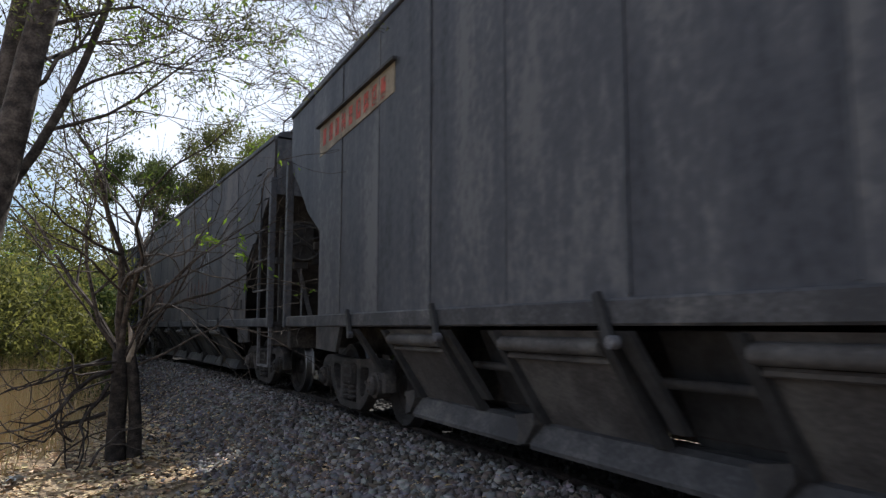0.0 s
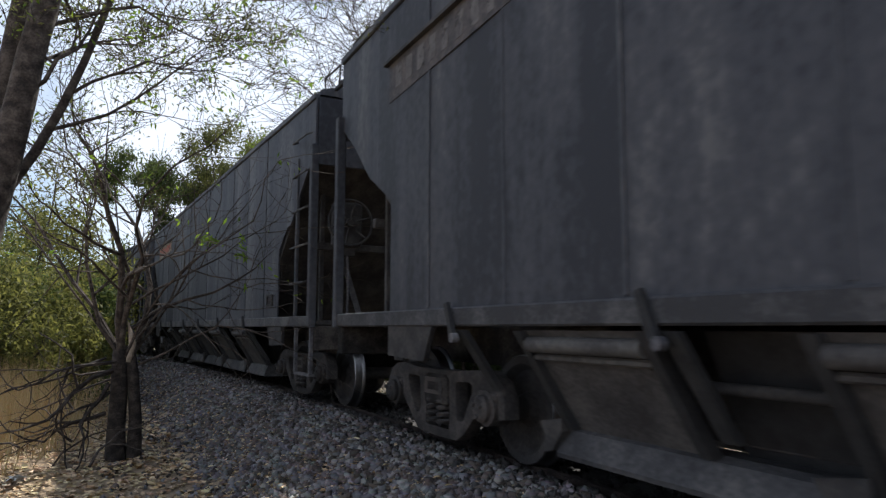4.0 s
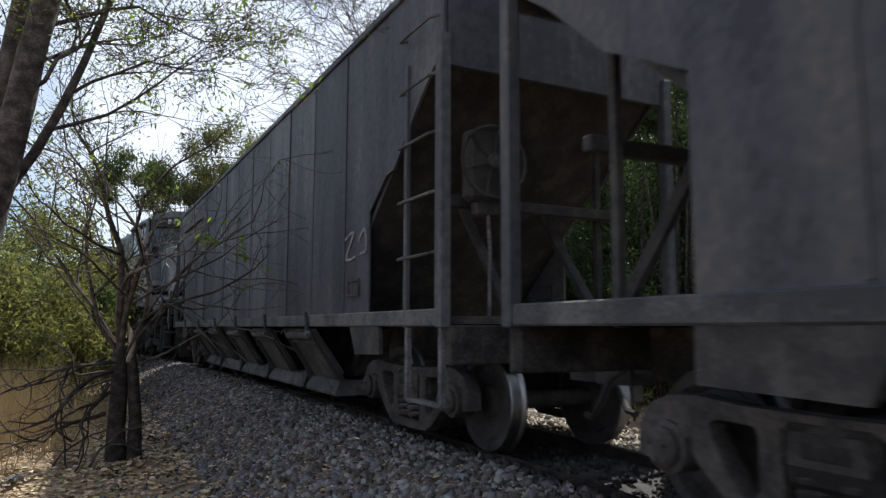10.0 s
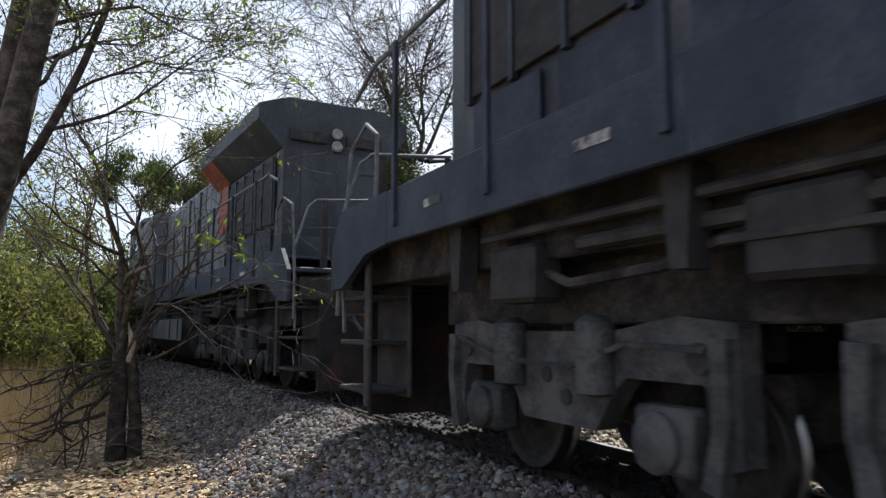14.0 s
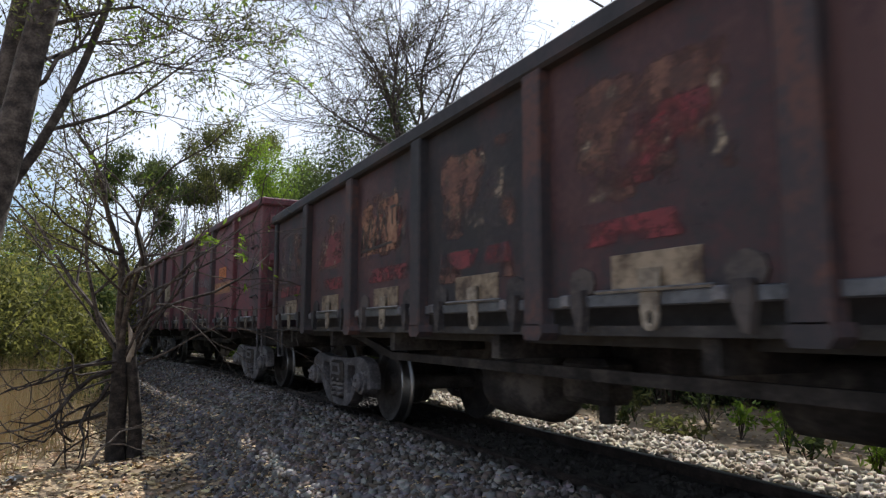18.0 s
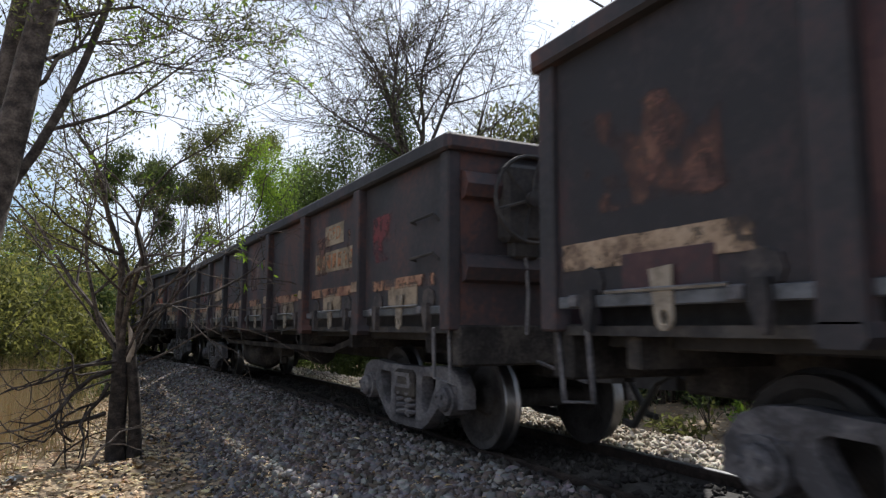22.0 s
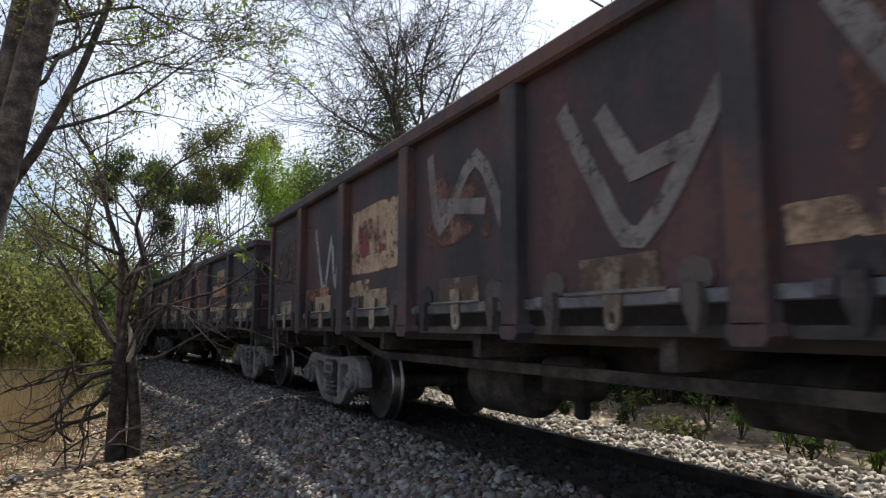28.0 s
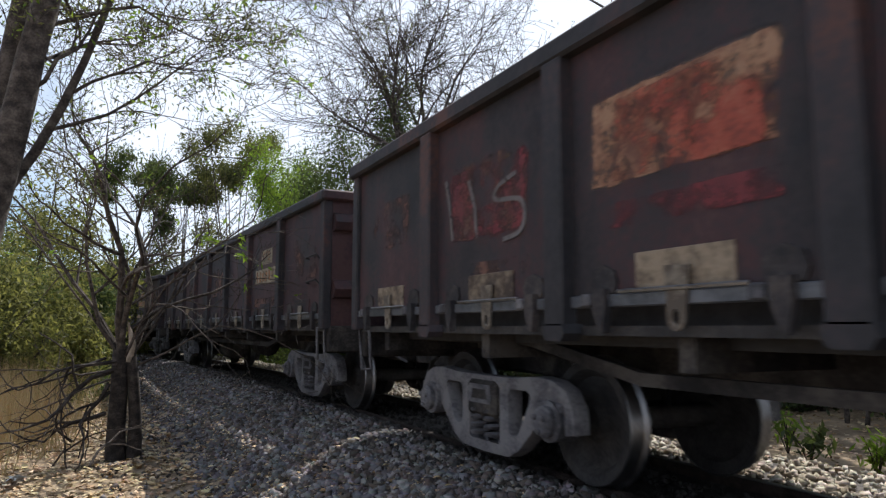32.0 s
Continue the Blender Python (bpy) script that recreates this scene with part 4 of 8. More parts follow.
def build_gondolas():
    rng = random.Random(11)
    low = gondola(LOW, BODY["brown"])
    tall = gondola(TALL, BODY["maroon"])
    squat = gondola(SQUAT, BODY["brown"])
    painted = {"side_panel", "side_post", "corner_post", "top_rim", "end_wall", "end_rib", "end_rim"}
    sooty = {"side_post", "corner_post", "top_rim"}
    kinds = ["brown", "tall", "brown", "black", "black", "brown", "brown", "brown", "brown", "brown", "black", "brown", "black", "brown"]
    words = {"brown": "open gondola wagon in dirty brown paint with worn patches", "black": "soot-blackened open gondola wagon with rusty streaks", "tall": "tall maroon open gondola wagon with sprayed lettering"}
    y = -SIDE - 0.02
    cars = [low if i == 0 else tall if k == "tall" else squat if i == 3 else copy_thing(squat if i == 7 else low, Matrix()) for i, k in enumerate(kinds)]
    for i, k in enumerate(kinds):
        car = cars[i]
        tagged(car, words[k])
        for o in car.children:
            if o.name.split(".")[0] in (painted if k == "black" else sooty if k == "brown" else ()):
                repaint(o, BODY["black"])
        GONDOLAS.append(car)
        top = TALL if k == "tall" else SQUAT if i in (3, 7) else LOW
        if i != 2:
            placards(car, HALF_L - (2.77 if i == 1 else 2.55), rng, top, {4: NUMBER_RED, 6: SCRIBBLE, 7: ORANGE, 8: ORANGE}.get(i), 0.1 if i == 8 else -0.16 if i == 1 else 0.0)
        if i in (2, 3, 7, 8, 11):
            brake_wheel(car, HALF_L, 2.02 if i == 2 else 1.96, sooty=i != 2)
        if i == 0:
            brake_wheel(car, HALF_L, 2.02, RED_ENAMEL)
        if i in (3, 4, 7, 10, 12):
            for o in car.children:
                if o.name.startswith("latch_plate"):
                    repaint(o, PLATE_CREAM)
            for j in range(8):
                blotch("worn_strip", car, EDGES[j] + 0.10, EDGES[j + 1] - 0.10, 1.315, 1.43, (OLD_ORANGE, OLD_CREAM)[{3: 0, 4: (j + 1) % 2}.get(i, 1)], y - 0.010)
            for x in EDGES[1:-1]:
                blotch("worn_strip", car, x - 0.085, x + 0.085, 1.33, 1.44, OLD_CREAM, -SIDE - 0.104)
        else:
            for j in range(8):
                if (j * 5 + i * 3) % 7 < 3:
                    blotch("worn_strip", car, EDGES[j] + 0.10, EDGES[j + 1] - 0.10 - 0.4 * ((j + i) % 3), 1.29, 1.46, (OLD_RUST, OLD_ORANGE, OLD_CREAM)[(i + j) % 3], y - 0.003)
        if i > 1:
            for j in range(8):
                if (j * 3 + i) % 5 < 2:
                    blotch("rust_stain", car, EDGES[j] + 0.15, EDGES[j + 1] - 0.12, 1.48, top - 0.35, OLD_RUST, y - 0.002)
    car = GONDOLAS[0]
    for k in range(8):
        x0, x1 = EDGES[k] + 0.12, EDGES[k + 1] - 0.1
        blotch("rust_stain", car, x0, x1, 1.5, 2.36, OLD_RUST, y)
        blotch("peeling_specks", car, x0, x1, 1.46, 2.38, OLD_SPECKS, y - 0.002)
        blotch("red_smear", car, x0, x1, 1.38, 1.56, OLD_RED, y - 0.003)
        if k % 3:
            blotch("red_smear", car, x0 + 0.3, x1 - 0.2, 1.6, 2.1, OLD_RED, y - 0.001)
    for o in car.children:
        if o.name.startswith("latch_plate"):
            repaint(o, PLATE_CREAM)
    blotch("worn_board", car, -3.4, -2.3, 1.62, 2.2, OLD_ORANGE, y - 0.004, "orange board scribbled over in black")
    marks("scribble", [[(-3.3, 1.68), (-3.25, 1.95), (-3.15, 1.72), (-3.05, 2.0), (-2.95, 1.74), (-2.85, 2.05), (-2.8, 1.78), (-2.7, 2.0), (-2.62, 1.8)], [(-3.3, 1.72), (-2.5, 1.74)], [(-2.55, 2.05), (-2.42, 2.05)], [(-2.5, 2.05), (-2.5, 1.9)]], 0.022, car, SCRIBBLE, y - 0.006)
    marks("scribble", [[(-2.4, 1.9), (-2.33, 1.9), (-2.33, 2.03), (-2.4, 2.03), (-2.4, 1.9)]], 0.018, car, SCRIBBLE, y - 0.006)
    car = GONDOLAS[1]
    for o in car.children:
        if o.name.startswith(("class_board", "number_board")):
            repaint(o, OCHRE_PANEL if o.name.startswith("number") else ORANGE)
            tagged(o, "ochre painted number panel" if o.name.startswith("number") else "solid orange class panel")
    blotch("worn_patch", car, 5.3, 6.9, 2.0, 2.9, OLD_RUST, y)
    blotch("worn_board", car, -3.35, -2.0, 1.72, 2.22, CREAM, y, "large faded cream board")
    blotch("rust_stain", car, -3.1, -2.15, 1.74, 2.15, OLD_OCHRE, y - 0.002, "brown stain running down the board")
    blotch("worn_strip", car, -3.4, -2.2, 1.29, 1.42, OLD_CREAM, y - 0.004)
    blotch("worn_board", car, -5.9, -5.3, 1.45, 2.05, OLD_CREAM, y)
    letters = [[(-4.79, 2.18), (-4.72, 1.49)], [(-4.45, 2.15), (-4.74, 1.87), (-4.54, 1.55)], [(-4.47, 2.1), (-4.45, 1.58)], [(-4.5, 2.04), (-4.38, 2.16), (-4.27, 2.12), (-4.26, 1.98), (-4.44, 1.88)], [(-4.43, 1.88), (-4.31, 1.74), (-4.25, 1.55)], [(-4.16, 2.04), (-4.08, 2.19), (-4.02, 1.97), (-3.95, 2.18), (-3.94, 1.89)],
               [(-4.14, 1.83), (-4.1, 1.52)], [(-4.13, 1.84), (-3.9, 1.83)], [(-3.93, 1.88), (-3.9, 1.5)], [(-3.87, 2.02), (-3.8, 2.1), (-3.8, 1.86)], [(-3.72, 2.09), (-3.71, 1.83), (-3.63, 1.82), (-3.63, 1.97), (-3.72, 1.98)]]
    marks("graffiti", letters, 0.028, car, SPRAY, y, "white sprayed letter stroke")
    marks("graffiti", [[(-6.55, 2.0), (-6.5, 1.75), (-6.52, 1.45)], [(-6.1, 2.35), (-6.45, 1.85), (-6.15, 1.55)]], 0.04, car, PALE_SPRAY, y)
    marks("graffiti", [[(1.6 + 0.23 * j, 1.9 - 0.02 * j), (1.68 + 0.23 * j, 2.08 - 0.02 * j), (1.76 + 0.23 * j, 1.9 - 0.02 * j)] for j in range(6)], 0.03, car, PALE_SPRAY, y)
    car = GONDOLAS[2]
    tag = [[(5.3 + 0.2 * j + 0.06 * (j % 2), 1.5 + 0.1 * (j % 3)), (5.38 + 0.2 * j, 2.0 + 0.06 * (j % 2)), (5.46 + 0.19 * j, 1.6), (5.52 + 0.2 * j, 1.95)] for j in range(5)]
    marks("graffiti", tag + [[(5.25, 1.5), (5.4, 1.35), (5.9, 1.3), (6.3, 1.45)]], 0.03, car, SPRAY, y, "thin white sprayed stroke")
    blotch("red_smear", car, 1.5, 2.5, 1.35, 1.85, OLD_RED, y)
    blotch("red_smear", car, -1.7, -0.6, 1.5, 2.0, OLD_RED, y)
    blotch("worn_patch", car, 1.9, 3.15, 1.46, 2.2, OLD_RUST, y)
    blotch("worn_strip", car, 2.35, 3.1, 1.33, 1.45, OLD_CREAM, y - 0.003)
    blotch("worn_patch", car, 3.62, 3.86, 1.33, 1.48, OLD_CREAM, y)
    blotch("worn_patch", car, -6.85, -5.5, 1.46, 2.2, OLD_RUST, y)
    blotch("worn_strip", car, -6.9, -5.5, 1.29, 1.45, OLD_CREAM, y - 0.003)
    car = GONDOLAS[3]
    blotch("worn_board", car, -3.2, -2.2, 1.52, 2.08, OLD_ORANGE, y)
    blotch("worn_board", car, -3.15, -2.25, 1.5, 1.75, OLD_CREAM, y - 0.002)
    blotch("worn_patch", car, -4.6, -3.85, 1.45, 1.9, OLD_RED, y)
    blotch("red_smear", car, 5.3, 6.2, 1.5, 2.1, OLD_RED, y)
    car = GONDOLAS[4]
    blotch("worn_board", car, 5.4, 6.1, 1.33, 1.76, OLD_CREAM, y, "faded cream square of paint")
    blotch("worn_board", car, -3.25, -2.2, 1.47, 2.1, OLD_CREAM, y, "cream square with orange stains and white drips")
    blotch("worn_board", car, -3.2, -2.25, 1.62, 2.12, OLD_ORANGE, y - 0.003)
    marks("drip", [[(-3.15 + 0.09 * j + 0.04 * (j % 3), 1.56), (-3.15 + 0.09 * j + 0.05 * (j % 3), 1.47), (-3.13 + 0.09 * j, 1.32 + 0.05 * (j * 5 % 4))] for j in range(11)], 0.008, car, SPRAY, y)
    marks("graffiti", [[(-6.2, 1.98), (-5.3, 1.52)], [(-6.05, 1.52), (-5.5, 2.02)]], 0.011, car, SPRAY, y, "thin white scratched cross")
    marks("graffiti", [[(-4.0, 1.95), (-4.25, 1.85), (-4.2, 1.7), (-3.9, 1.6), (-3.95, 1.45), (-4.2, 1.5), (-4.05, 1.66)], [(-4.35, 1.5), (-4.3, 1.85)], [(-3.95, 1.8), (-3.9, 2.1)]], 0.013, car, SPRAY, y, "thin white sprayed squiggle")
    marks("graffiti", [[(6.34, 1.72), (6.55, 1.57)]], 0.016, car, SPRAY, y)
    blotch("rust_stain", car, -4.9, -3.6, 1.85, 2.25, OLD_RUST, y)
    car = GONDOLAS[5]
    marks("graffiti", [[(5.3, 1.5), (5.4, 1.9), (5.55, 1.5)], [(5.7, 1.9), (5.65, 1.55), (5.85, 1.5), (5.9, 1.9)], [(6.0, 1.6), (6.15, 1.95), (6.35, 1.6), (6.2, 1.5)], [(6.4, 1.75), (6.7, 1.8)]], 0.03, car, SPRAY, y)
    blotch("worn_patch", car, -6.7, -5.5, 1.5, 2.2, OLD_RUST, y)
    marks("graffiti", [[(-6.6 + 0.3 * j, 1.35), (-6.5 + 0.3 * j, 1.6), (-6.35 + 0.3 * j, 1.3)] for j in range(3)], 0.04, car, SPRAY, y)
    car = GONDOLAS[6]
    for o in car.children:
        if o.name.startswith("latch_plate"):
            repaint(o, PLATE_CREAM)
    big = [[(-1.46, 2.32), (-1.28, 1.74), (-0.72, 2.15), (-0.29, 1.54)], [(-1.3, 1.9), (-0.6, 1.8)], [(0.27, 2.2), (0.55, 1.76), (0.88, 1.42), (1.41, 2.02)], [(0.6, 2.1), (0.85, 1.75), (1.2, 1.8)], [(1.89, 2.18), (2.12, 1.78), (2.55, 1.4)], [(2.5, 1.38), (2.81, 1.77), (3.23, 2.17)], [(2.68, 2.3), (2.97, 2.06)]]
    marks("graffiti", big, 0.11, car, PALE_SPRAY, y - 0.003, "broad pale sprayed stroke")
    marks("graffiti", [[(-4.67, 2.14), (-4.32, 1.4), (-4.05, 1.94), (-3.89, 1.45), (-3.7, 2.09)]], 0.07, car, SPRAY, y)
    blotch("worn_patch", car, -3.4, -1.95, 1.48, 2.18, OLD_CREAM, y)
    blotch("worn_patch", car, -3.3, -2.2, 1.6, 2.1, OLD_RED, y - 0.003)
    blotch("red_smear", car, 3.4, 5.0, 1.5, 2.1, OLD_RED, y)
    car = GONDOLAS[7]
    blotch("worn_board", car, -3.5, -2.25, 1.5, 2.1, OLD_CREAM, y, "cream board with faded orange paint")
    blotch("worn_board", car, -3.45, -2.3, 1.58, 2.08, OLD_ORANGE, y - 0.003)
    blotch("red_smear", car, -1.2, -0.65, 1.48, 1.9, OLD_RED, y)
    blotch("worn_patch", car, -1.25, -1.05, 1.5, 1.66, OLD_CREAM, y)
    blotch("red_smear", car, 0.15, 0.9, 1.5, 2.05, OLD_RED, y - 0.002)
    blotch("worn_patch", car, 1.75, 2.3, 1.75, 2.3, OLD_ORANGE, y - 0.002)
    blotch("worn_patch", car, 0.2, 0.75, 1.5, 2.0, OLD_ORANGE, y - 0.003)
    blotch("worn_patch", car, 3.4, 4.6, 1.5, 1.95, OLD_RUST, y - 0.001)
    marks("graffiti", [[(-6.5, 2.1), (-6.2, 1.9), (-6.45, 1.6)], [(-6.0, 2.2), (-5.8, 1.7), (-5.5, 2.1)], [(-4.6, 2.2), (-4.5, 1.8)]], 0.03, car, PALE_SPRAY, y)
    car = GONDOLAS[7]
    for x0, x1, z0, z1, m in ((-1.2, -0.7, 1.5, 1.92, OLD_BRIGHT), (0.4, 0.95, 1.46, 1.95, OLD_BRIGHT), (0.8, 1.1, 1.6, 2.0, OLD_ORANGE), (0.12, 0.45, 1.4, 1.72, OLD_WHITE), (0.9, 1.16, 1.42, 1.62, OLD_WHITE), (1.85, 2.1, 1.76, 2.04, OLD_BRIGHT), (2.08, 2.36, 1.68, 2.08, OLD_ORANGE)):
        blotch("sprayed_patch", car, x0, x1, z0, z1, m, y - 0.003)
    marks("graffiti", [[(2.08, 1.68), (2.17, 1.66), (2.21, 1.58), (2.19, 1.45), (2.11, 1.44), (2.08, 1.68)]], 0.03, car, ORANGE, y - 0.004)
    car = GONDOLAS[8]
    blotch("worn_board", car, -3.36, -2.0, 1.66, 2.2, OLD_ORANGE, y, "ragged orange board with cream flakes")
    blotch("peeling_specks", car, -3.34, -2.02, 1.66, 2.18, OLD_SPECKS, y - 0.002)
    blotch("worn_board", car, -3.2, -2.1, 1.66, 2.18, OLD_BRIGHT, y - 0.004)
    blotch("red_smear", car, -3.3, -1.9, 1.46, 1.64, OLD_RED, y - 0.002)
    blotch("red_smear", car, -5.1, -3.7, 1.5, 2.2, OLD_RED, y)
    marks("graffiti", [[(-4.97, 2.07), (-4.9, 1.85), (-4.86, 1.62)], [(-4.61, 2.01), (-4.52, 1.8), (-4.5, 1.6)], [(-3.99, 1.95), (-4.2, 1.9), (-4.25, 1.82), (-3.96, 1.78), (-3.9, 1.68), (-3.95, 1.58), (-4.15, 1.55)]], 0.03, car, PALE_SPRAY, y - 0.004)
    for o in car.children:
        if o.name.startswith("latch_plate"):
            repaint(o, PLATE_CREAM)
    marks("graffiti", [[(5.4, 1.9), (5.55, 2.1), (5.6, 1.6)], [(5.8, 2.0), (6.1, 2.05), (5.8, 1.6), (6.15, 1.62)]], 0.04, car, PALE_SPRAY, y)
    marks("graffiti", [[(2.04, 1.53), (2.24, 1.96), (2.51, 2.2)], [(2.32, 2.1), (2.72, 1.73), (3.08, 1.5)], [(2.62, 2.19), (2.82, 1.86), (2.97, 1.66)]], 0.06, car, PALE_SPRAY, y - 0.003, "broad pale sprayed stroke")
    marks("graffiti", [[(0.73, 2.14), (0.52, 2.07), (0.74, 1.78), (0.87, 1.53)], [(1.04, 2.13), (1.12, 1.65), (1.06, 1.46)], [(-1.54, 1.72), (-0.72, 2.07)]], 0.04, car, PALE_SPRAY, y - 0.003)
    marks("graffiti", [[(3.69, 1.76), (3.7, 1.57)], [(3.85, 1.78), (3.9, 1.55)], [(4.04, 1.81), (4.13, 1.52), (4.29, 1.78)], [(4.48, 1.78), (4.51, 1.55)], [(4.69, 1.8), (4.75, 1.57)]], 0.06, car, PALE_SPRAY, y - 0.003)
    blotch("worn_patch", car, -6.7, -5.5, 1.6, 2.2, OLD_RUST, y)


build_gondolas()


# ---- covered hopper wagons ----
HS, EAVE, BAY = 1.16, 3.93, 1.45


def side_outline(h):
    """Outline of a hopper's side sheet, with the open bays cut out at both ends."""
    e, r = h - 1.55, h - 1.50
    return [(-r, 1.14), (e, 1.14), (e, 2.10), (e + 0.40, 2.38), (e + 0.58, 2.40), (h - 0.45, 2.88), (h - 0.08, 3.16), (h, 3.22), (h, EAVE), (-h, EAVE), (-h, 3.14), (-h + 0.08, 3.12),
            (-h + 0.42, 2.88), (-r - 0.58, 2.44), (-r - 0.42, 2.36), (-r, 2.14)]


def cut(poly, x0, x1):
    """The piece of an outline between two upright lines."""
    for lim, sign in ((x0, 1), (x1, -1)):
        out = []
        for i, p in enumerate(poly):
            q = poly[(i + 1) % len(poly)]
            a, b = sign * (p[0] - lim), sign * (q[0] - lim)
            if a >= 0:
                out.append(p)
            if a * b < 0:
                t = a / (a - b)
                out.append((lim, p[1] + (q[1] - p[1]) * t))
        poly = out
    return poly


GATES = (4.75, 2.72, 0.68, -1.28, -3.25, -5.27)      # gate levers along a hopper, leading end first


def add_outlets(car, s, shift):
    """The row of sloping outlets under one side, with their struts, levers and one long lip."""
    t0, t1 = HS - 0.03, HS - 0.44

    def bar(x, w, ya, za, yb, zb, deep):
        """A flat bar that slopes inwards from (ya, za) to (yb, zb)."""
        return Shape().add([(x - w, s * ya, za), (x + w, s * ya, za), (x + w, s * yb, zb), (x - w, s * yb, zb), (x - w, s * (ya - deep), za), (x + w, s * (ya - deep), za), (x + w, s * (yb - deep), zb), (x - w, s * (yb - deep), zb)],
                           [(0, 1, 2, 3), (7, 6, 5, 4), (0, 4, 5, 1), (1, 5, 6, 2), (2, 6, 7, 3), (3, 7, 4, 0)])
    for k, g in enumerate(GATES):
        lever_x = g + shift
        if k < 5:
            b = lever_x - 0.13
            a = b - 1.08
            ch = part("chute", bar((a + b) / 2, (b - a) / 2, t0, 0.985, t1, 0.36, 0.03), CHUTE, car, "sloping discharge chute")
            part("chute_rib", Shape().tube([(a + 0.03, s * (t0 - 0.03), 0.90), (b - 0.03, s * (t0 - 0.03), 0.90)], 0.05, 9).tube([(a + 0.03, s * (t0 - 0.08), 0.825), (b - 0.03, s * (t0 - 0.08), 0.825)], 0.022, 7), CHUTE, ch, smooth=50)
            lip = Shape().prism([(s * (t1 - 0.02), 0.385), (s * (t1 + 0.04), 0.36), (s * (t1 + 0.10), 0.22), (s * (t1 + 0.09), 0.19), (s * (t1 - 0.3), 0.19), (s * (t1 - 0.3), 0.36)], 0, a - 0.10, a + 1.72 if k else b + 0.02)
            part("chute_lip", lip, SILL, ch, "dusty rolled chute lip")
            part("chute_strut", bar(a, 0.035, t0 + 0.05, 0.98, t1 + 0.07, 0.37, 0.09), GRILLE_AND_SHADE, ch)
            part("chute_strut", bar(b + 0.02, 0.035, t0 + 0.05, 0.98, t1 + 0.07, 0.37, 0.09), GRILLE_AND_SHADE, ch)
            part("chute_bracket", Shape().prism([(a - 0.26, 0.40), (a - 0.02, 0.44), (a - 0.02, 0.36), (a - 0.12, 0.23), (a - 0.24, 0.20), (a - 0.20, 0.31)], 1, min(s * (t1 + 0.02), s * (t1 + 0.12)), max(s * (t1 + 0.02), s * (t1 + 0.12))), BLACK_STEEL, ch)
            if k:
                # Set-back sheet between the chutes, painted dark for the gap's shade.
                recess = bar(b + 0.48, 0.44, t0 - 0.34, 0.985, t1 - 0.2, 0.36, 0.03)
                part("chute_recess", recess, GRILLE_AND_SHADE, ch)
                part("gate_shaft", Shape().tube([(b + 0.06, s * (t0 - 0.30), 0.72), (b + 0.86, s * (t0 - 0.30), 0.72)], 0.03, 8), BLACK_STEEL, ch, smooth=50)
        owner = part("gate_lever", Shape().strip([(lever_x - 0.06, 1.175), (lever_x - 0.01, 1.05), (lever_x + 0.03, 0.95)], [0.045, 0.055, 0.06], 1, s * (HS + 0.06) - 0.016, s * (HS + 0.06) + 0.016), GRILLE_AND_SHADE, car)
        part("lever_arm", bar(lever_x + 0.09, 0.05, t0 + 0.07, 0.985, t1 + 0.12, 0.47, 0.05), GRILLE_AND_SHADE, owner)
        part("lever_pin", Shape().lathe([(0.01, 0.0), (0.035, 0.004), (0.035, 0.05)], 10, 1, (lever_x + 0.07, s * (t0 + 0.10) - 0.025, 0.93)), TRUCK, owner, smooth=40)


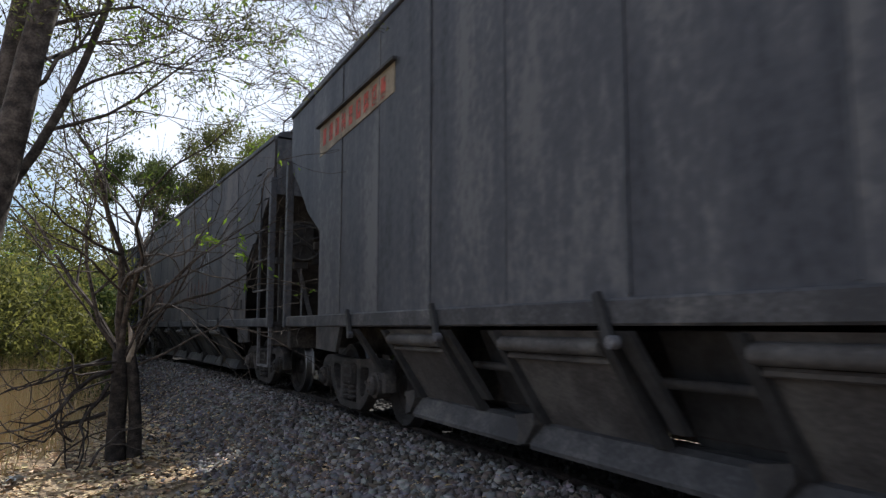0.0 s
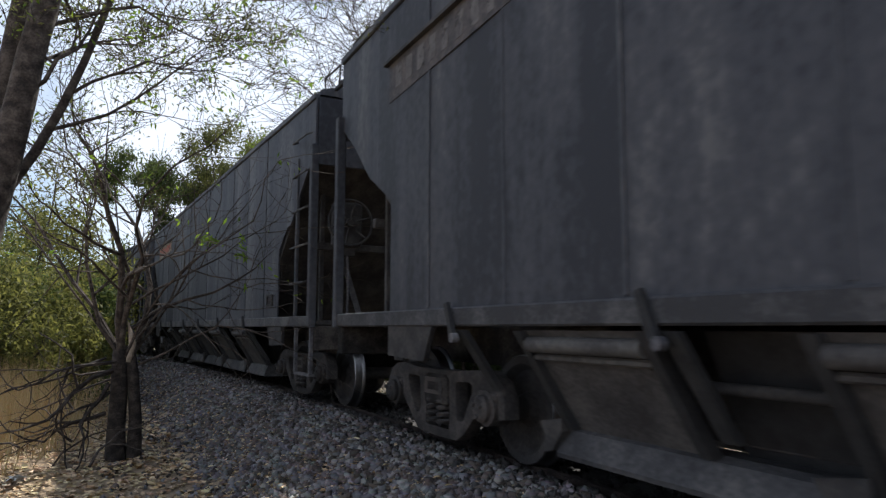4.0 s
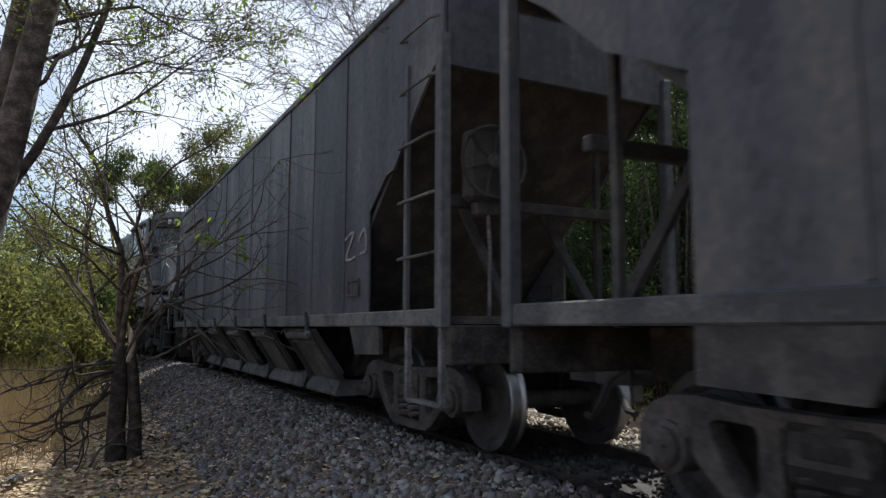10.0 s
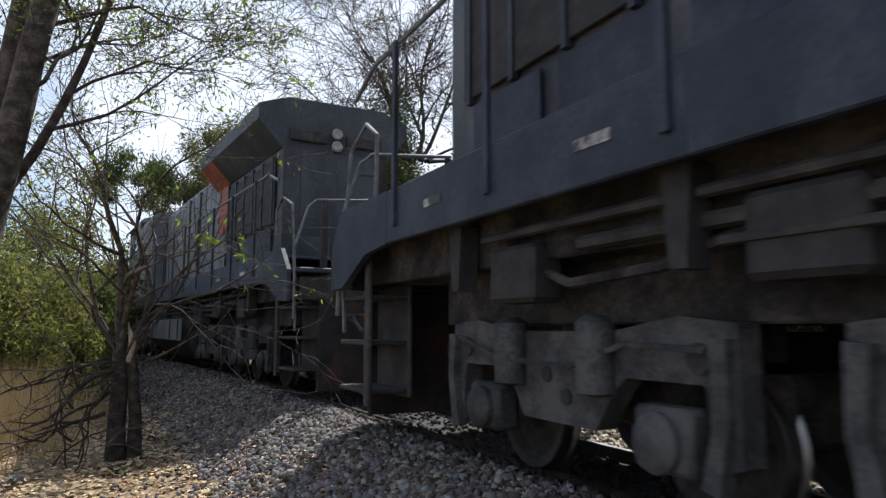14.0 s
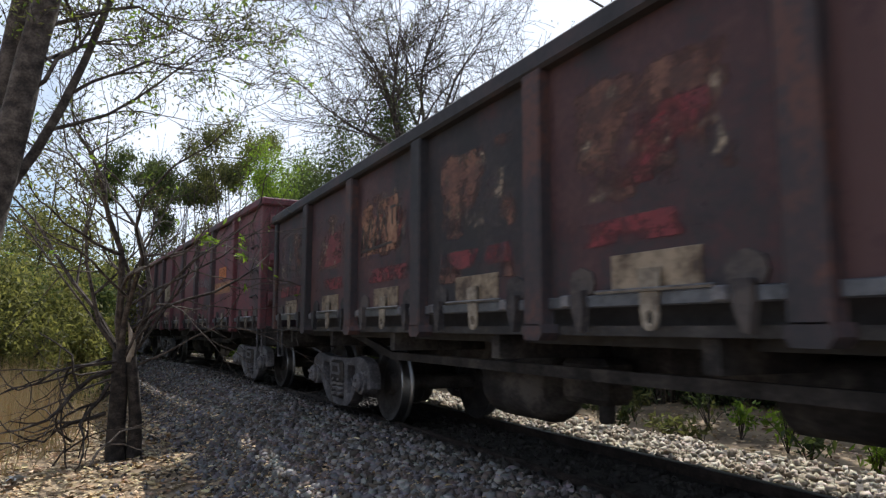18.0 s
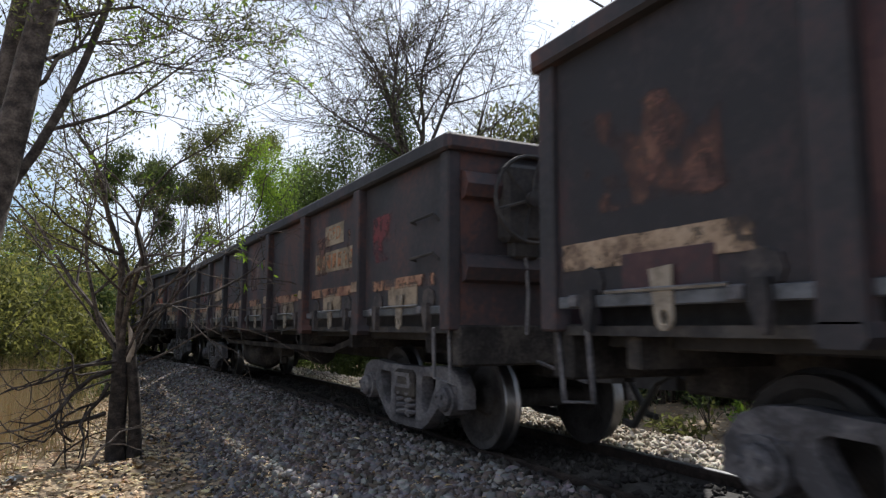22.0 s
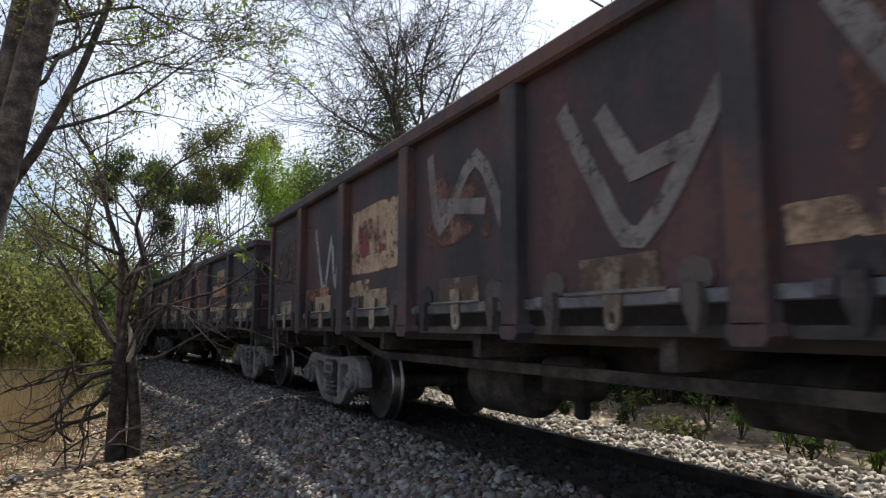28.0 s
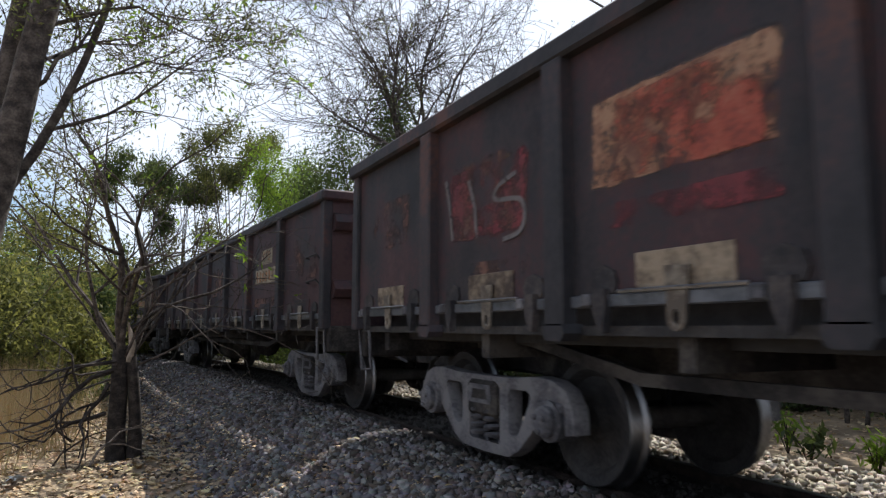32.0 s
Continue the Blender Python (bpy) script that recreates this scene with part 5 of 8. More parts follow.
def hopper(length, chutes, paint, label):
    car = thing("hopper_wagon", label, "wagon", "wagons of the train")
    h = length / 2
    outline = side_outline(h)
    cuts = np.linspace(-h, h, 15)
    for s in (-1, 1):
        for i in range(14):
            lift = 0.006 if i % 2 else 0.0
            sheet = Shape().prism(cut(outline, cuts[i] + 0.002, cuts[i + 1] - 0.002), 1, s * HS - s * 0.02, s * (HS + lift))
            part("side_sheet", sheet, paint, car)
        for x in cuts[2:-2]:
            part("side_seam", Shape().box(x - 0.012, x + 0.012, min(s * HS, s * (HS + 0.012)), max(s * HS, s * (HS + 0.012)), 1.16, EAVE - 0.02, 0.003), paint, car)
        part("side_sill", Shape().box(-h, h, min(s * (HS - 0.06), s * (HS + 0.035)), max(s * (HS - 0.06), s * (HS + 0.035)), 1.01, 1.145, 0.012), SILL, car, "dusty side sill")
        part("eave_rail", Shape().box(-h, h, min(s * (HS - 0.05), s * (HS + 0.03)), max(s * (HS - 0.05), s * (HS + 0.03)), EAVE - 0.03, EAVE + 0.05, 0.012), paint, car)
        for e in (-1, 1):
            part("corner_post", Shape().box(e * h - 0.05, e * h + 0.05, s * HS - 0.06, s * HS + 0.035, 1.0, 3.3, 0.01), paint, car)
            part("bay_post", Shape().box(e * (h - 0.62) - 0.03, e * (h - 0.62) + 0.03, s * (HS - 0.32) - 0.03, s * (HS - 0.32) + 0.03, 1.0, 2.95, 0.006), BLACK_STEEL, car)
            bracket = Shape().prism([(e * (h - (2.0 if e > 0 else 2.4)), 1.02), (e * (h - (1.25 if e > 0 else 1.5)), 1.02), (e * (h - (1.22 if e > 0 else 1.5)), 0.76), (e * (h - (1.83 if e > 0 else 2.25)), 0.74)], 1, s * HS - 0.02, s * HS + 0.02)
            part("truck_bracket", bracket, BLACK_STEEL, car)
            if e > 0:
                c = h - 1.92
                part("card_holder", Shape().plate([(c - 0.15, 1.31), (c + 0.15, 1.31), (c + 0.15, 1.48), (c - 0.15, 1.48)], [[(c - 0.125, 1.335), (c + 0.125, 1.335), (c + 0.125, 1.455), (c - 0.125, 1.455)]], s * HS - 0.025, s * HS + 0.025), BLACK_STEEL, car)
                part("card", Shape().box(c - 0.12, c + 0.12, min(s * HS, s * (HS + 0.009)), max(s * HS, s * (HS + 0.009)), 1.34, 1.45), HINGE, car)
        x0, x1 = -h + (3.5 if chutes > 5 else 3.22), h - (3.5 if chutes > 5 else 3.22)
        w = (x1 - x0) / chutes
        many = chutes > 5
        if not many:
            add_outlets(car, s, h - 8.075)
        for k in range(chutes if many else 0):
            a, b = x0 + w * k + (0.08 if many else 0.52), x0 + w * (k + 1) - (0.08 if many else 0.16)
            t0, t1 = HS - 0.02, HS - 0.52
            panel = Shape().add([(a, s * t0, 1.0), (b, s * t0, 1.0), (b - 0.06, s * t1, 0.34), (a + 0.06, s * t1, 0.34), (a, s * (t0 - 0.04), 1.0), (b, s * (t0 - 0.04), 1.0), (b - 0.06, s * (t1 - 0.04), 0.34), (a + 0.06, s * (t1 - 0.04), 0.34)],
                                [(0, 1, 2, 3), (7, 6, 5, 4), (0, 4, 5, 1), (1, 5, 6, 2), (2, 6, 7, 3), (3, 7, 4, 0)])
            panel.tube([(a, s * (t0 - 0.02), 0.93), (b, s * (t0 - 0.02), 0.93)], 0.045, 8)
            ch = part("chute", panel, CHUTE, car, "sloping discharge chute")
            part("chute_lip", Shape().prism([(s * t1, 0.36), (s * (t1 + 0.10), 0.31), (s * (t1 + 0.10), 0.27), (s * (t1 - 0.3), 0.27), (s * (t1 - 0.3), 0.36)], 0, a + 0.03, b - 0.03), CHUTE, ch)
            for x in (a + 0.02, b - 0.02):
                st = Shape().add([(x - 0.035, s * (t0 + 0.03), 1.0), (x + 0.035, s * (t0 + 0.03), 1.0), (x + 0.035, s * (t1 + 0.05), 0.40), (x - 0.035, s * (t1 + 0.05), 0.40),
                                  (x - 0.035, s * (t0 - 0.06), 1.0), (x + 0.035, s * (t0 - 0.06), 1.0), (x + 0.035, s * (t1 - 0.04), 0.40), (x - 0.035, s * (t1 - 0.04), 0.40)],
                                 [(0, 1, 2, 3), (7, 6, 5, 4), (0, 4, 5, 1), (1, 5, 6, 2), (2, 6, 7, 3), (3, 7, 4, 0)])
                part("chute_strut", st, BLACK_STEEL, ch)
            if k % 2:
                lever = Shape().strip([(b - 0.04, 1.22), (b + 0.06, 1.02), (b + 0.24, 0.72), (b + 0.30, 0.50)], [0.03, 0.04, 0.045, 0.04], 1, s * HS + 0.035 * s - 0.012, s * HS + 0.035 * s + 0.012)
                part("gate_lever", lever, BLACK_STEEL, ch)
    core = Shape().prism([(-h + 3.2, 0.98), (h - 3.2, 0.98), (h - 3.5, 0.42), (-h + 3.5, 0.42)], 1, -0.55, 0.55)
    part("hopper_belly", core, UNDER, car)
    for e in (-1, 1):
        slope = Shape().add([(e * (h - 2.6), -HS + 0.03, 1.1), (e * (h - 2.6), HS - 0.03, 1.1), (e * (h - 0.1), HS - 0.03, 3.2), (e * (h - 0.1), -HS + 0.03, 3.2),
                             (e * (h - 2.7), -HS + 0.03, 1.1), (e * (h - 2.7), HS - 0.03, 1.1), (e * (h - 0.2), HS - 0.03, 3.2), (e * (h - 0.2), -HS + 0.03, 3.2)],
                            [(0, 1, 2, 3), (7, 6, 5, 4), (0, 4, 5, 1), (1, 5, 6, 2), (2, 6, 7, 3), (3, 7, 4, 0)])
        part("slope_sheet", slope, BLACK_STEEL, car, "dark sloping end sheet")
        part("end_sheet", Shape().box(e * h - 0.02, e * h + 0.02, -HS + 0.03, HS - 0.03, 3.05, EAVE), paint, car)
        part("end_platform", Shape().box(min(e * (h - BAY), e * h), max(e * (h - BAY), e * h), -HS + 0.06, HS - 0.06, 1.03, 1.09), BLACK_STEEL, car)
        part("end_sill", Shape().box(e * h - 0.10, e * h + 0.04, -HS + 0.03, HS - 0.03, 0.72, 1.02, 0.012), UNDER, car)
        for yy in (-0.45, 0.45):
            part("end_brace", Shape().tube([(e * (h - 0.15), yy, 1.08), (e * (h - 1.1), yy, 2.25)], 0.05, 4), BLACK_STEEL, car)
        part("cross_bar", Shape().box(e * (h - 0.5) - 0.04, e * (h - 0.5) + 0.04, -HS + 0.2, HS - 0.2, 2.02, 2.12, 0.01), BLACK_STEEL, car)
        part("coupler", COUPLER, None, car, at=pose(e * (h + 0.12), 0, 0, 0, 0, 0 if e > 0 else 180))
        part("air_hose", HOSE, None, car, at=pose(e * h, 0, 0, 0, 0, 0 if e > 0 else 180))
        grate = Shape()
        for k in range(7):
            yy = -0.9 + 0.3 * k
            grate.box(e * h - 0.36, e * h + 0.30, yy - 0.02, yy + 0.02, EAVE + 0.12, EAVE + 0.16)
        grate.box(e * h - 0.36, e * h - 0.32, -0.95, 0.95, EAVE + 0.05, EAVE + 0.16).box(e * h + 0.26, e * h + 0.30, -0.95, 0.95, EAVE + 0.10, EAVE + 0.16)
        part("roof_walk", grate, BLACK_STEEL, car)
        part("roof_rail", Shape().tube([(e * h - 0.3, -0.95, EAVE + 0.1), (e * h - 0.3, -0.95, EAVE + 0.36), (e * h + 0.25, -0.95, EAVE + 0.36), (e * h + 0.25, -0.95, EAVE + 0.1)], 0.014, 5), BLACK_STEEL, car)
        for o in add_truck(car, h - 1.2 if e > 0 else -h + 1.9).children:
            if o.name.split(".")[0] in ("sideframe", "axle_box", "bolster_end", "spring"):
                repaint(o, HOPPER_TRUCK)
    lad = (h - 0.05, h - 0.66)
    stile = Shape().box(lad[1] - 0.03, lad[1] + 0.03, -HS - 0.03, -HS + 0.01, 1.0, 3.25, 0.006)
    part("ladder_stile", stile, paint, car)
    low = Shape().box(lad[1] - 0.025, lad[1] + 0.025, -HS - 0.01, -HS + 0.03, 0.42, 1.0).box(lad[0] - 0.025, lad[0] + 0.025, -HS - 0.01, -HS + 0.03, 0.42, 1.0).box(lad[1], lad[0], -HS - 0.01, -HS + 0.06, 0.40, 0.43)
    part("ladder_foot", low, TRUCK, car)
    for z in (1.56, 2.03, 2.5, 2.97, 3.44):
        part("ladder_rung", Shape().tube([(lad[0], -HS - 0.02, z + 0.03), (lad[0] - 0.02, -HS - 0.10, z), (lad[1] + 0.02, -HS - 0.10, z), (lad[1], -HS - 0.02, z + 0.03)], 0.014, 6), SILL, car, smooth=50)
    n = 8
    arc = [(HS * math.cos(math.pi * i / n), EAVE + 0.04 + 0.20 * math.sin(math.pi * i / n)) for i in range(n + 1)]
    part("roof", Shape().prism(arc, 0, -h + 0.02, h - 0.02), paint, car)
    for k in range(5):
        x = -h + 2.2 + k * (length - 4.4) / 4
        part("roof_hatch", Shape().lathe([(0.40, 0.0), (0.40, 0.10), (0.30, 0.16), (0.02, 0.18)], 18, 2, (x, 0, EAVE + 0.2)), paint, car, smooth=40)
    part("centre_sill", Shape().box(-h + 0.1, h - 0.1, -0.18, 0.18, 0.66, 1.02, 0.02), UNDER, car)
    brake_wheel(car, h - 0.34, 2.36, None, -0.62, 0.30, True)
    return car


def number_band(car, h, rng, material, ink, digits=9, shift=0.0):
    """The number strip high on the near side's trailing half, under its rain lip."""
    y, h = -HS - 0.006, h - shift
    part("number_band", Shape().prism([(-h + 1.45, 3.04), (-h + 3.85, 3.12), (-h + 3.85, 3.40), (-h + 1.45, 3.40)], 1, y - 0.006, y), material, car, "faded number strip")
    part("rain_lip", Shape().box(-h + 1.38, -h + 3.9, y - 0.05, y, 3.40, 3.43), BLACK_STEEL, car)
    bars("number_bar", -h + 1.55, -h + 3.7, 3.14, 3.34, digits, car, ink, y, rng)


HOPPERS = []


def build_hoppers():
    rng = random.Random(21)
    base = hopper(16.15, 4, BODY["hopper"], "grey covered hopper wagon with streaked dusty sides")
    odd = hopper(15.9, 9, BODY["hopper_rusty"], "grey covered hopper wagon with rust stains and ribbed underside")
    short = hopper(15.6, 4, BODY["hopper"], "grey covered hopper wagon with streaked dusty sides")
    cars = [base if i == 0 else odd if i == 5 else short if i == 6 else copy_thing(base, Matrix()) for i in range(7)]
    for i, car in enumerate(cars):
        HOPPERS.append(car)
        h = 7.95 if i == 5 else 7.8 if i == 6 else 8.075
        number_band(car, h, rng, BODY["hopper_rusty"] if i == 5 else CREAM if i in (0, 3) else BAND, NUMBER_RED if i in (0, 3) else PALE_SPRAY, 9)
    for o in HOPPERS[1].children:
        if o.name.startswith("side_sheet"):
            repaint(o, BODY["hopper_black"])
    tagged(HOPPERS[1], "sooty dark covered hopper wagon with faded rusty sprayed lettering")
    y = -HS - 0.007
    # large faded outlines, and a pale tag high up
    shapes = [[(-5.4, 1.2), (-5.4, 1.85), (-5.0, 2.05), (-4.65, 1.88), (-4.62, 1.2)], [(-3.88, 1.2), (-3.83, 1.75), (-3.43, 1.95), (-3.08, 1.7), (-3.05, 1.2)], [(-3.1, 2.0), (-2.8, 1.9), (-3.0, 1.45), (-2.65, 1.2)], [(-5.1, 2.18), (-4.15, 2.27), (-3.25, 2.17), (-2.7, 2.14)]]
    marks("graffiti", shapes, 0.06, HOPPERS[1], RUSTY_SPRAY, y, "faded rusty sprayed outline")
    blotch("sprayed_fill", HOPPERS[1], -3.3, -2.5, 1.16, 2.05, OLD_RUST, y)
    marks("graffiti", [[(-3.0, 2.0), (-2.75, 1.85), (-2.9, 1.6), (-2.68, 1.4), (-2.75, 1.2), (-2.5, 1.2)], [(-2.95, 1.7), (-2.85, 1.45), (-2.9, 1.2)], [(-5.35, 1.2), (-5.25, 1.6), (-5.1, 1.9)], [(-4.3, 1.25), (-4.1, 1.9), (-3.9, 1.5)]], 0.04, HOPPERS[1], FADED_BUFF, y - 0.002, "pale buff sprayed line")
    blotch("sprayed_fill", HOPPERS[1], -3.85, -3.1, 1.2, 1.9, OLD_RUST, y)
    blotch("sprayed_fill", HOPPERS[1], -5.35, -4.7, 1.2, 1.95, OLD_RUST, y)
    marks("graffiti", [[(-2.55, 2.07), (-2.42, 2.28), (-2.0, 2.3)], [(-2.5, 2.05), (-2.25, 2.2), (-2.05, 2.2)], [(-2.4, 2.12), (-2.26, 2.01)], [(-2.3, 2.25), (-2.2, 2.05)]], 0.025, HOPPERS[1], SPRAY, y, "pale sprayed tag stroke")
    marks("graffiti", [[(-1.36, 2.12), (-1.33, 1.78)], [(-1.4, 2.0), (-1.2, 2.12)]], 0.03, HOPPERS[1], RUSTY_SPRAY, y)
    marks("graffiti", [[(1.0 + 0.42 * j, 1.5), (1.12 + 0.42 * j, 1.95 + 0.1 * (j % 2)), (1.3 + 0.42 * j, 1.55)] for j in range(6)], 0.03, HOPPERS[1], RUSTY_SPRAY, y)
    marks("graffiti", [[(2.6, 2.6), (2.5, 2.2), (2.8, 2.2)], [(2.95, 2.6), (2.9, 2.15)], [(3.15, 2.2), (3.2, 2.6), (3.4, 2.35), (3.25, 2.3)]], 0.025, HOPPERS[1], SPRAY, y)
    car = HOPPERS[4]
    word = [[(-4.69, 2.1), (-4.85, 2.13), (-5.03, 2.11), (-5.2, 2.02), (-5.27, 1.9), (-5.19, 1.75), (-4.95, 1.63), (-4.69, 1.64)], [(-4.58, 1.77), (-4.26, 2.17), (-3.84, 1.76)], [(-4.42, 1.94), (-4.05, 1.93)], [(-3.32, 1.69), (-3.39, 2.28), (-3.05, 2.24), (-2.9, 2.11), (-3.29, 1.96)], [(-2.21, 2.11), (-2.16, 1.62)],
            [(-1.06, 2.1), (-0.83, 1.65), (-0.54, 2.15)], [(0.11, 1.58), (0.19, 2.22), (0.6, 1.66)], [(0.15, 1.88), (0.44, 1.9)], [(1.29, 1.53), (1.19, 2.18), (1.5, 2.22), (1.66, 2.15), (1.6, 2.0), (1.31, 1.84), (1.56, 1.53)],
            [(2.21, 1.6), (2.26, 2.27), (2.42, 2.0), (2.54, 1.74)], [(2.23, 1.9), (2.47, 1.92)]]
    marks("graffiti", word, 0.022, car, SPRAY, y, "thin chalky hand-drawn letter")
    for x0, z0 in ((2.7, 1.85), (0.1, 1.75)):
        blotch("rust_stain", car, x0, x0 + 0.5, z0, z0 + 0.14, OLD_RUST, y)
    car = HOPPERS[5]
    part("repair_sheet", Shape().box(-1.4, 1.38, y - 0.045, y + 0.005, 1.22, 3.88, 0.006), BODY["hopper_rusty"], car, "bent repair sheet hung over the side")
    part("hanging_bar", Shape().box(1.39, 1.46, y - 0.06, y + 0.005, 1.25, 3.1, 0.01), BLACK_STEEL, car)
    car = HOPPERS[6]
    tag = [[(-1.9, 2.9), (-1.95, 2.6), (-1.6, 2.65), (-1.75, 2.8)], [(-1.5, 3.05), (-1.45, 2.6), (-1.2, 2.6), (-1.15, 2.85)], [(-1.0, 2.65), (-0.9, 3.0), (-0.7, 2.95), (-0.75, 2.6), (-0.45, 2.65), (-0.2, 2.75)], [(-1.4, 2.2), (-1.35, 2.45), (-1.15, 2.3), (-0.95, 2.45), (-0.85, 2.2), (-0.6, 2.2)]]
    marks("graffiti", tag, 0.03, car, SPRAY, y, "thin white sprayed stroke")
    marks("graffiti", [[(5.6, 1.9), (5.85, 1.95), (5.65, 1.7), (5.9, 1.7)], [(6.0, 1.85), (6.15, 1.95), (6.2, 1.75), (6.05, 1.72)]], 0.025, car, SPRAY, y)


build_hoppers()

# ---- locomotives ----
LL = 21.9                     # over the end plates
DECK, SILL_Z, LS, HOOD = 2.12, 1.68, 1.36, 0.95
LOCOS = []


def loco_truck(car, q, long=2.7):
    """A two-axle motor truck with plate frames."""
    x = LL / 2 - q
    beam = Shape().box(-1.25, 1.25, -0.55, 0.55, 0.42, 0.78, 0.03).box(-0.25, 0.25, -0.75, 0.75, 0.75, 1.1, 0.03)
    tr = part("truck", beam, UNDER, car, "two-axle motor truck", at=pose(x, 0, 0))
    for s in (-1, 1):
        fr = Shape()
        y0, y1 = (-0.98, -0.84) if s < 0 else (0.84, 0.98)
        h = long / 2
        fr.prism([(-h, 1.02), (-h + 0.35, 1.06), (-0.5, 0.98), (0.5, 0.98), (h - 0.35, 1.06), (h, 1.02), (h, 0.40), (h - 0.14, 0.34), (h - 0.18, 0.70), (1.15, 0.74), (0.62, 0.74), (0.52, 0.66), (0.36, 0.44), (-0.36, 0.44), (-0.52, 0.66), (-0.62, 0.74), (-1.15, 0.74), (-h + 0.18, 0.70), (-h + 0.14, 0.34), (-h, 0.40)], 1, y0, y1)
        part("truck_frame", fr, LOCO_TRUCK, tr, "dusty grey plate frame")
        for e in (-0.875, 0.875):
            box = Shape().box(e - 0.20, e + 0.20, y0 - 0.02, y1 + 0.02, 0.30, 0.62, 0.03)
            box.lathe([(0.03, -0.16), (0.12, -0.15), (0.15, -0.12), (0.15, 0.0)] if s < 0 else [(0.03, 0.16), (0.12, 0.15), (0.15, 0.12), (0.15, 0.0)], 16, 1, (e, s * 0.92, 0.45))
            part("axle_box", box, LOCO_TRUCK, tr, smooth=40)
            cyl = Shape().lathe([(0.03, -0.22), (0.11, -0.2), (0.11, 0.18), (0.05, 0.22)], 12, 2, (e * 0.5, s * 1.03, 0.85))
            part("brake_cylinder", cyl, LOCO_TRUCK, tr, smooth=40)
        for e in (-1, 1):
            hang = Shape().strip([(e * 1.28, 0.95), (e * 1.30, 0.62), (e * 1.22, 0.28)], [0.10, 0.08, 0.10], 1, s * 1.0 - 0.04, s * 1.0 + 0.04)
            part("sand_pipe", hang, LOCO_TRUCK, tr)
        # Round holes are dark discs on the plate, their inner shade painted.
        for hx, hz, hr in ((-h + 0.22, 0.86, 0.075), (h - 0.22, 0.86, 0.075), (-0.1, 0.72, 0.05), (0.1, 0.60, 0.05), (0.3, 0.86, 0.045), (-0.62, 0.86, 0.045)):
            part("truck_hole", Shape().lathe([(0.02, 0.0), (hr, 0.0), (hr, 0.01)] if s > 0 else [(0.02, 0.0), (hr, 0.0), (hr, -0.01)], 12, 1, (hx, s * 0.985, hz)), GRILLE_AND_SHADE, tr)
        part("brake_pipe", Shape().tube([(-1.2, s * 1.02, 0.93), (-0.6, s * 1.05, 0.80), (0.2, s * 1.04, 0.78), (0.7, s * 1.05, 0.92), (1.2, s * 1.02, 0.90)], 0.018, 5), LOCO_TRUCK, tr)
    for e in (-0.875, 0.875):
        ws = part("wheelset", WHEELSET, None, tr, at=pose(e, 0, WHEEL_R))
        ws["turns"] = WHEEL_R


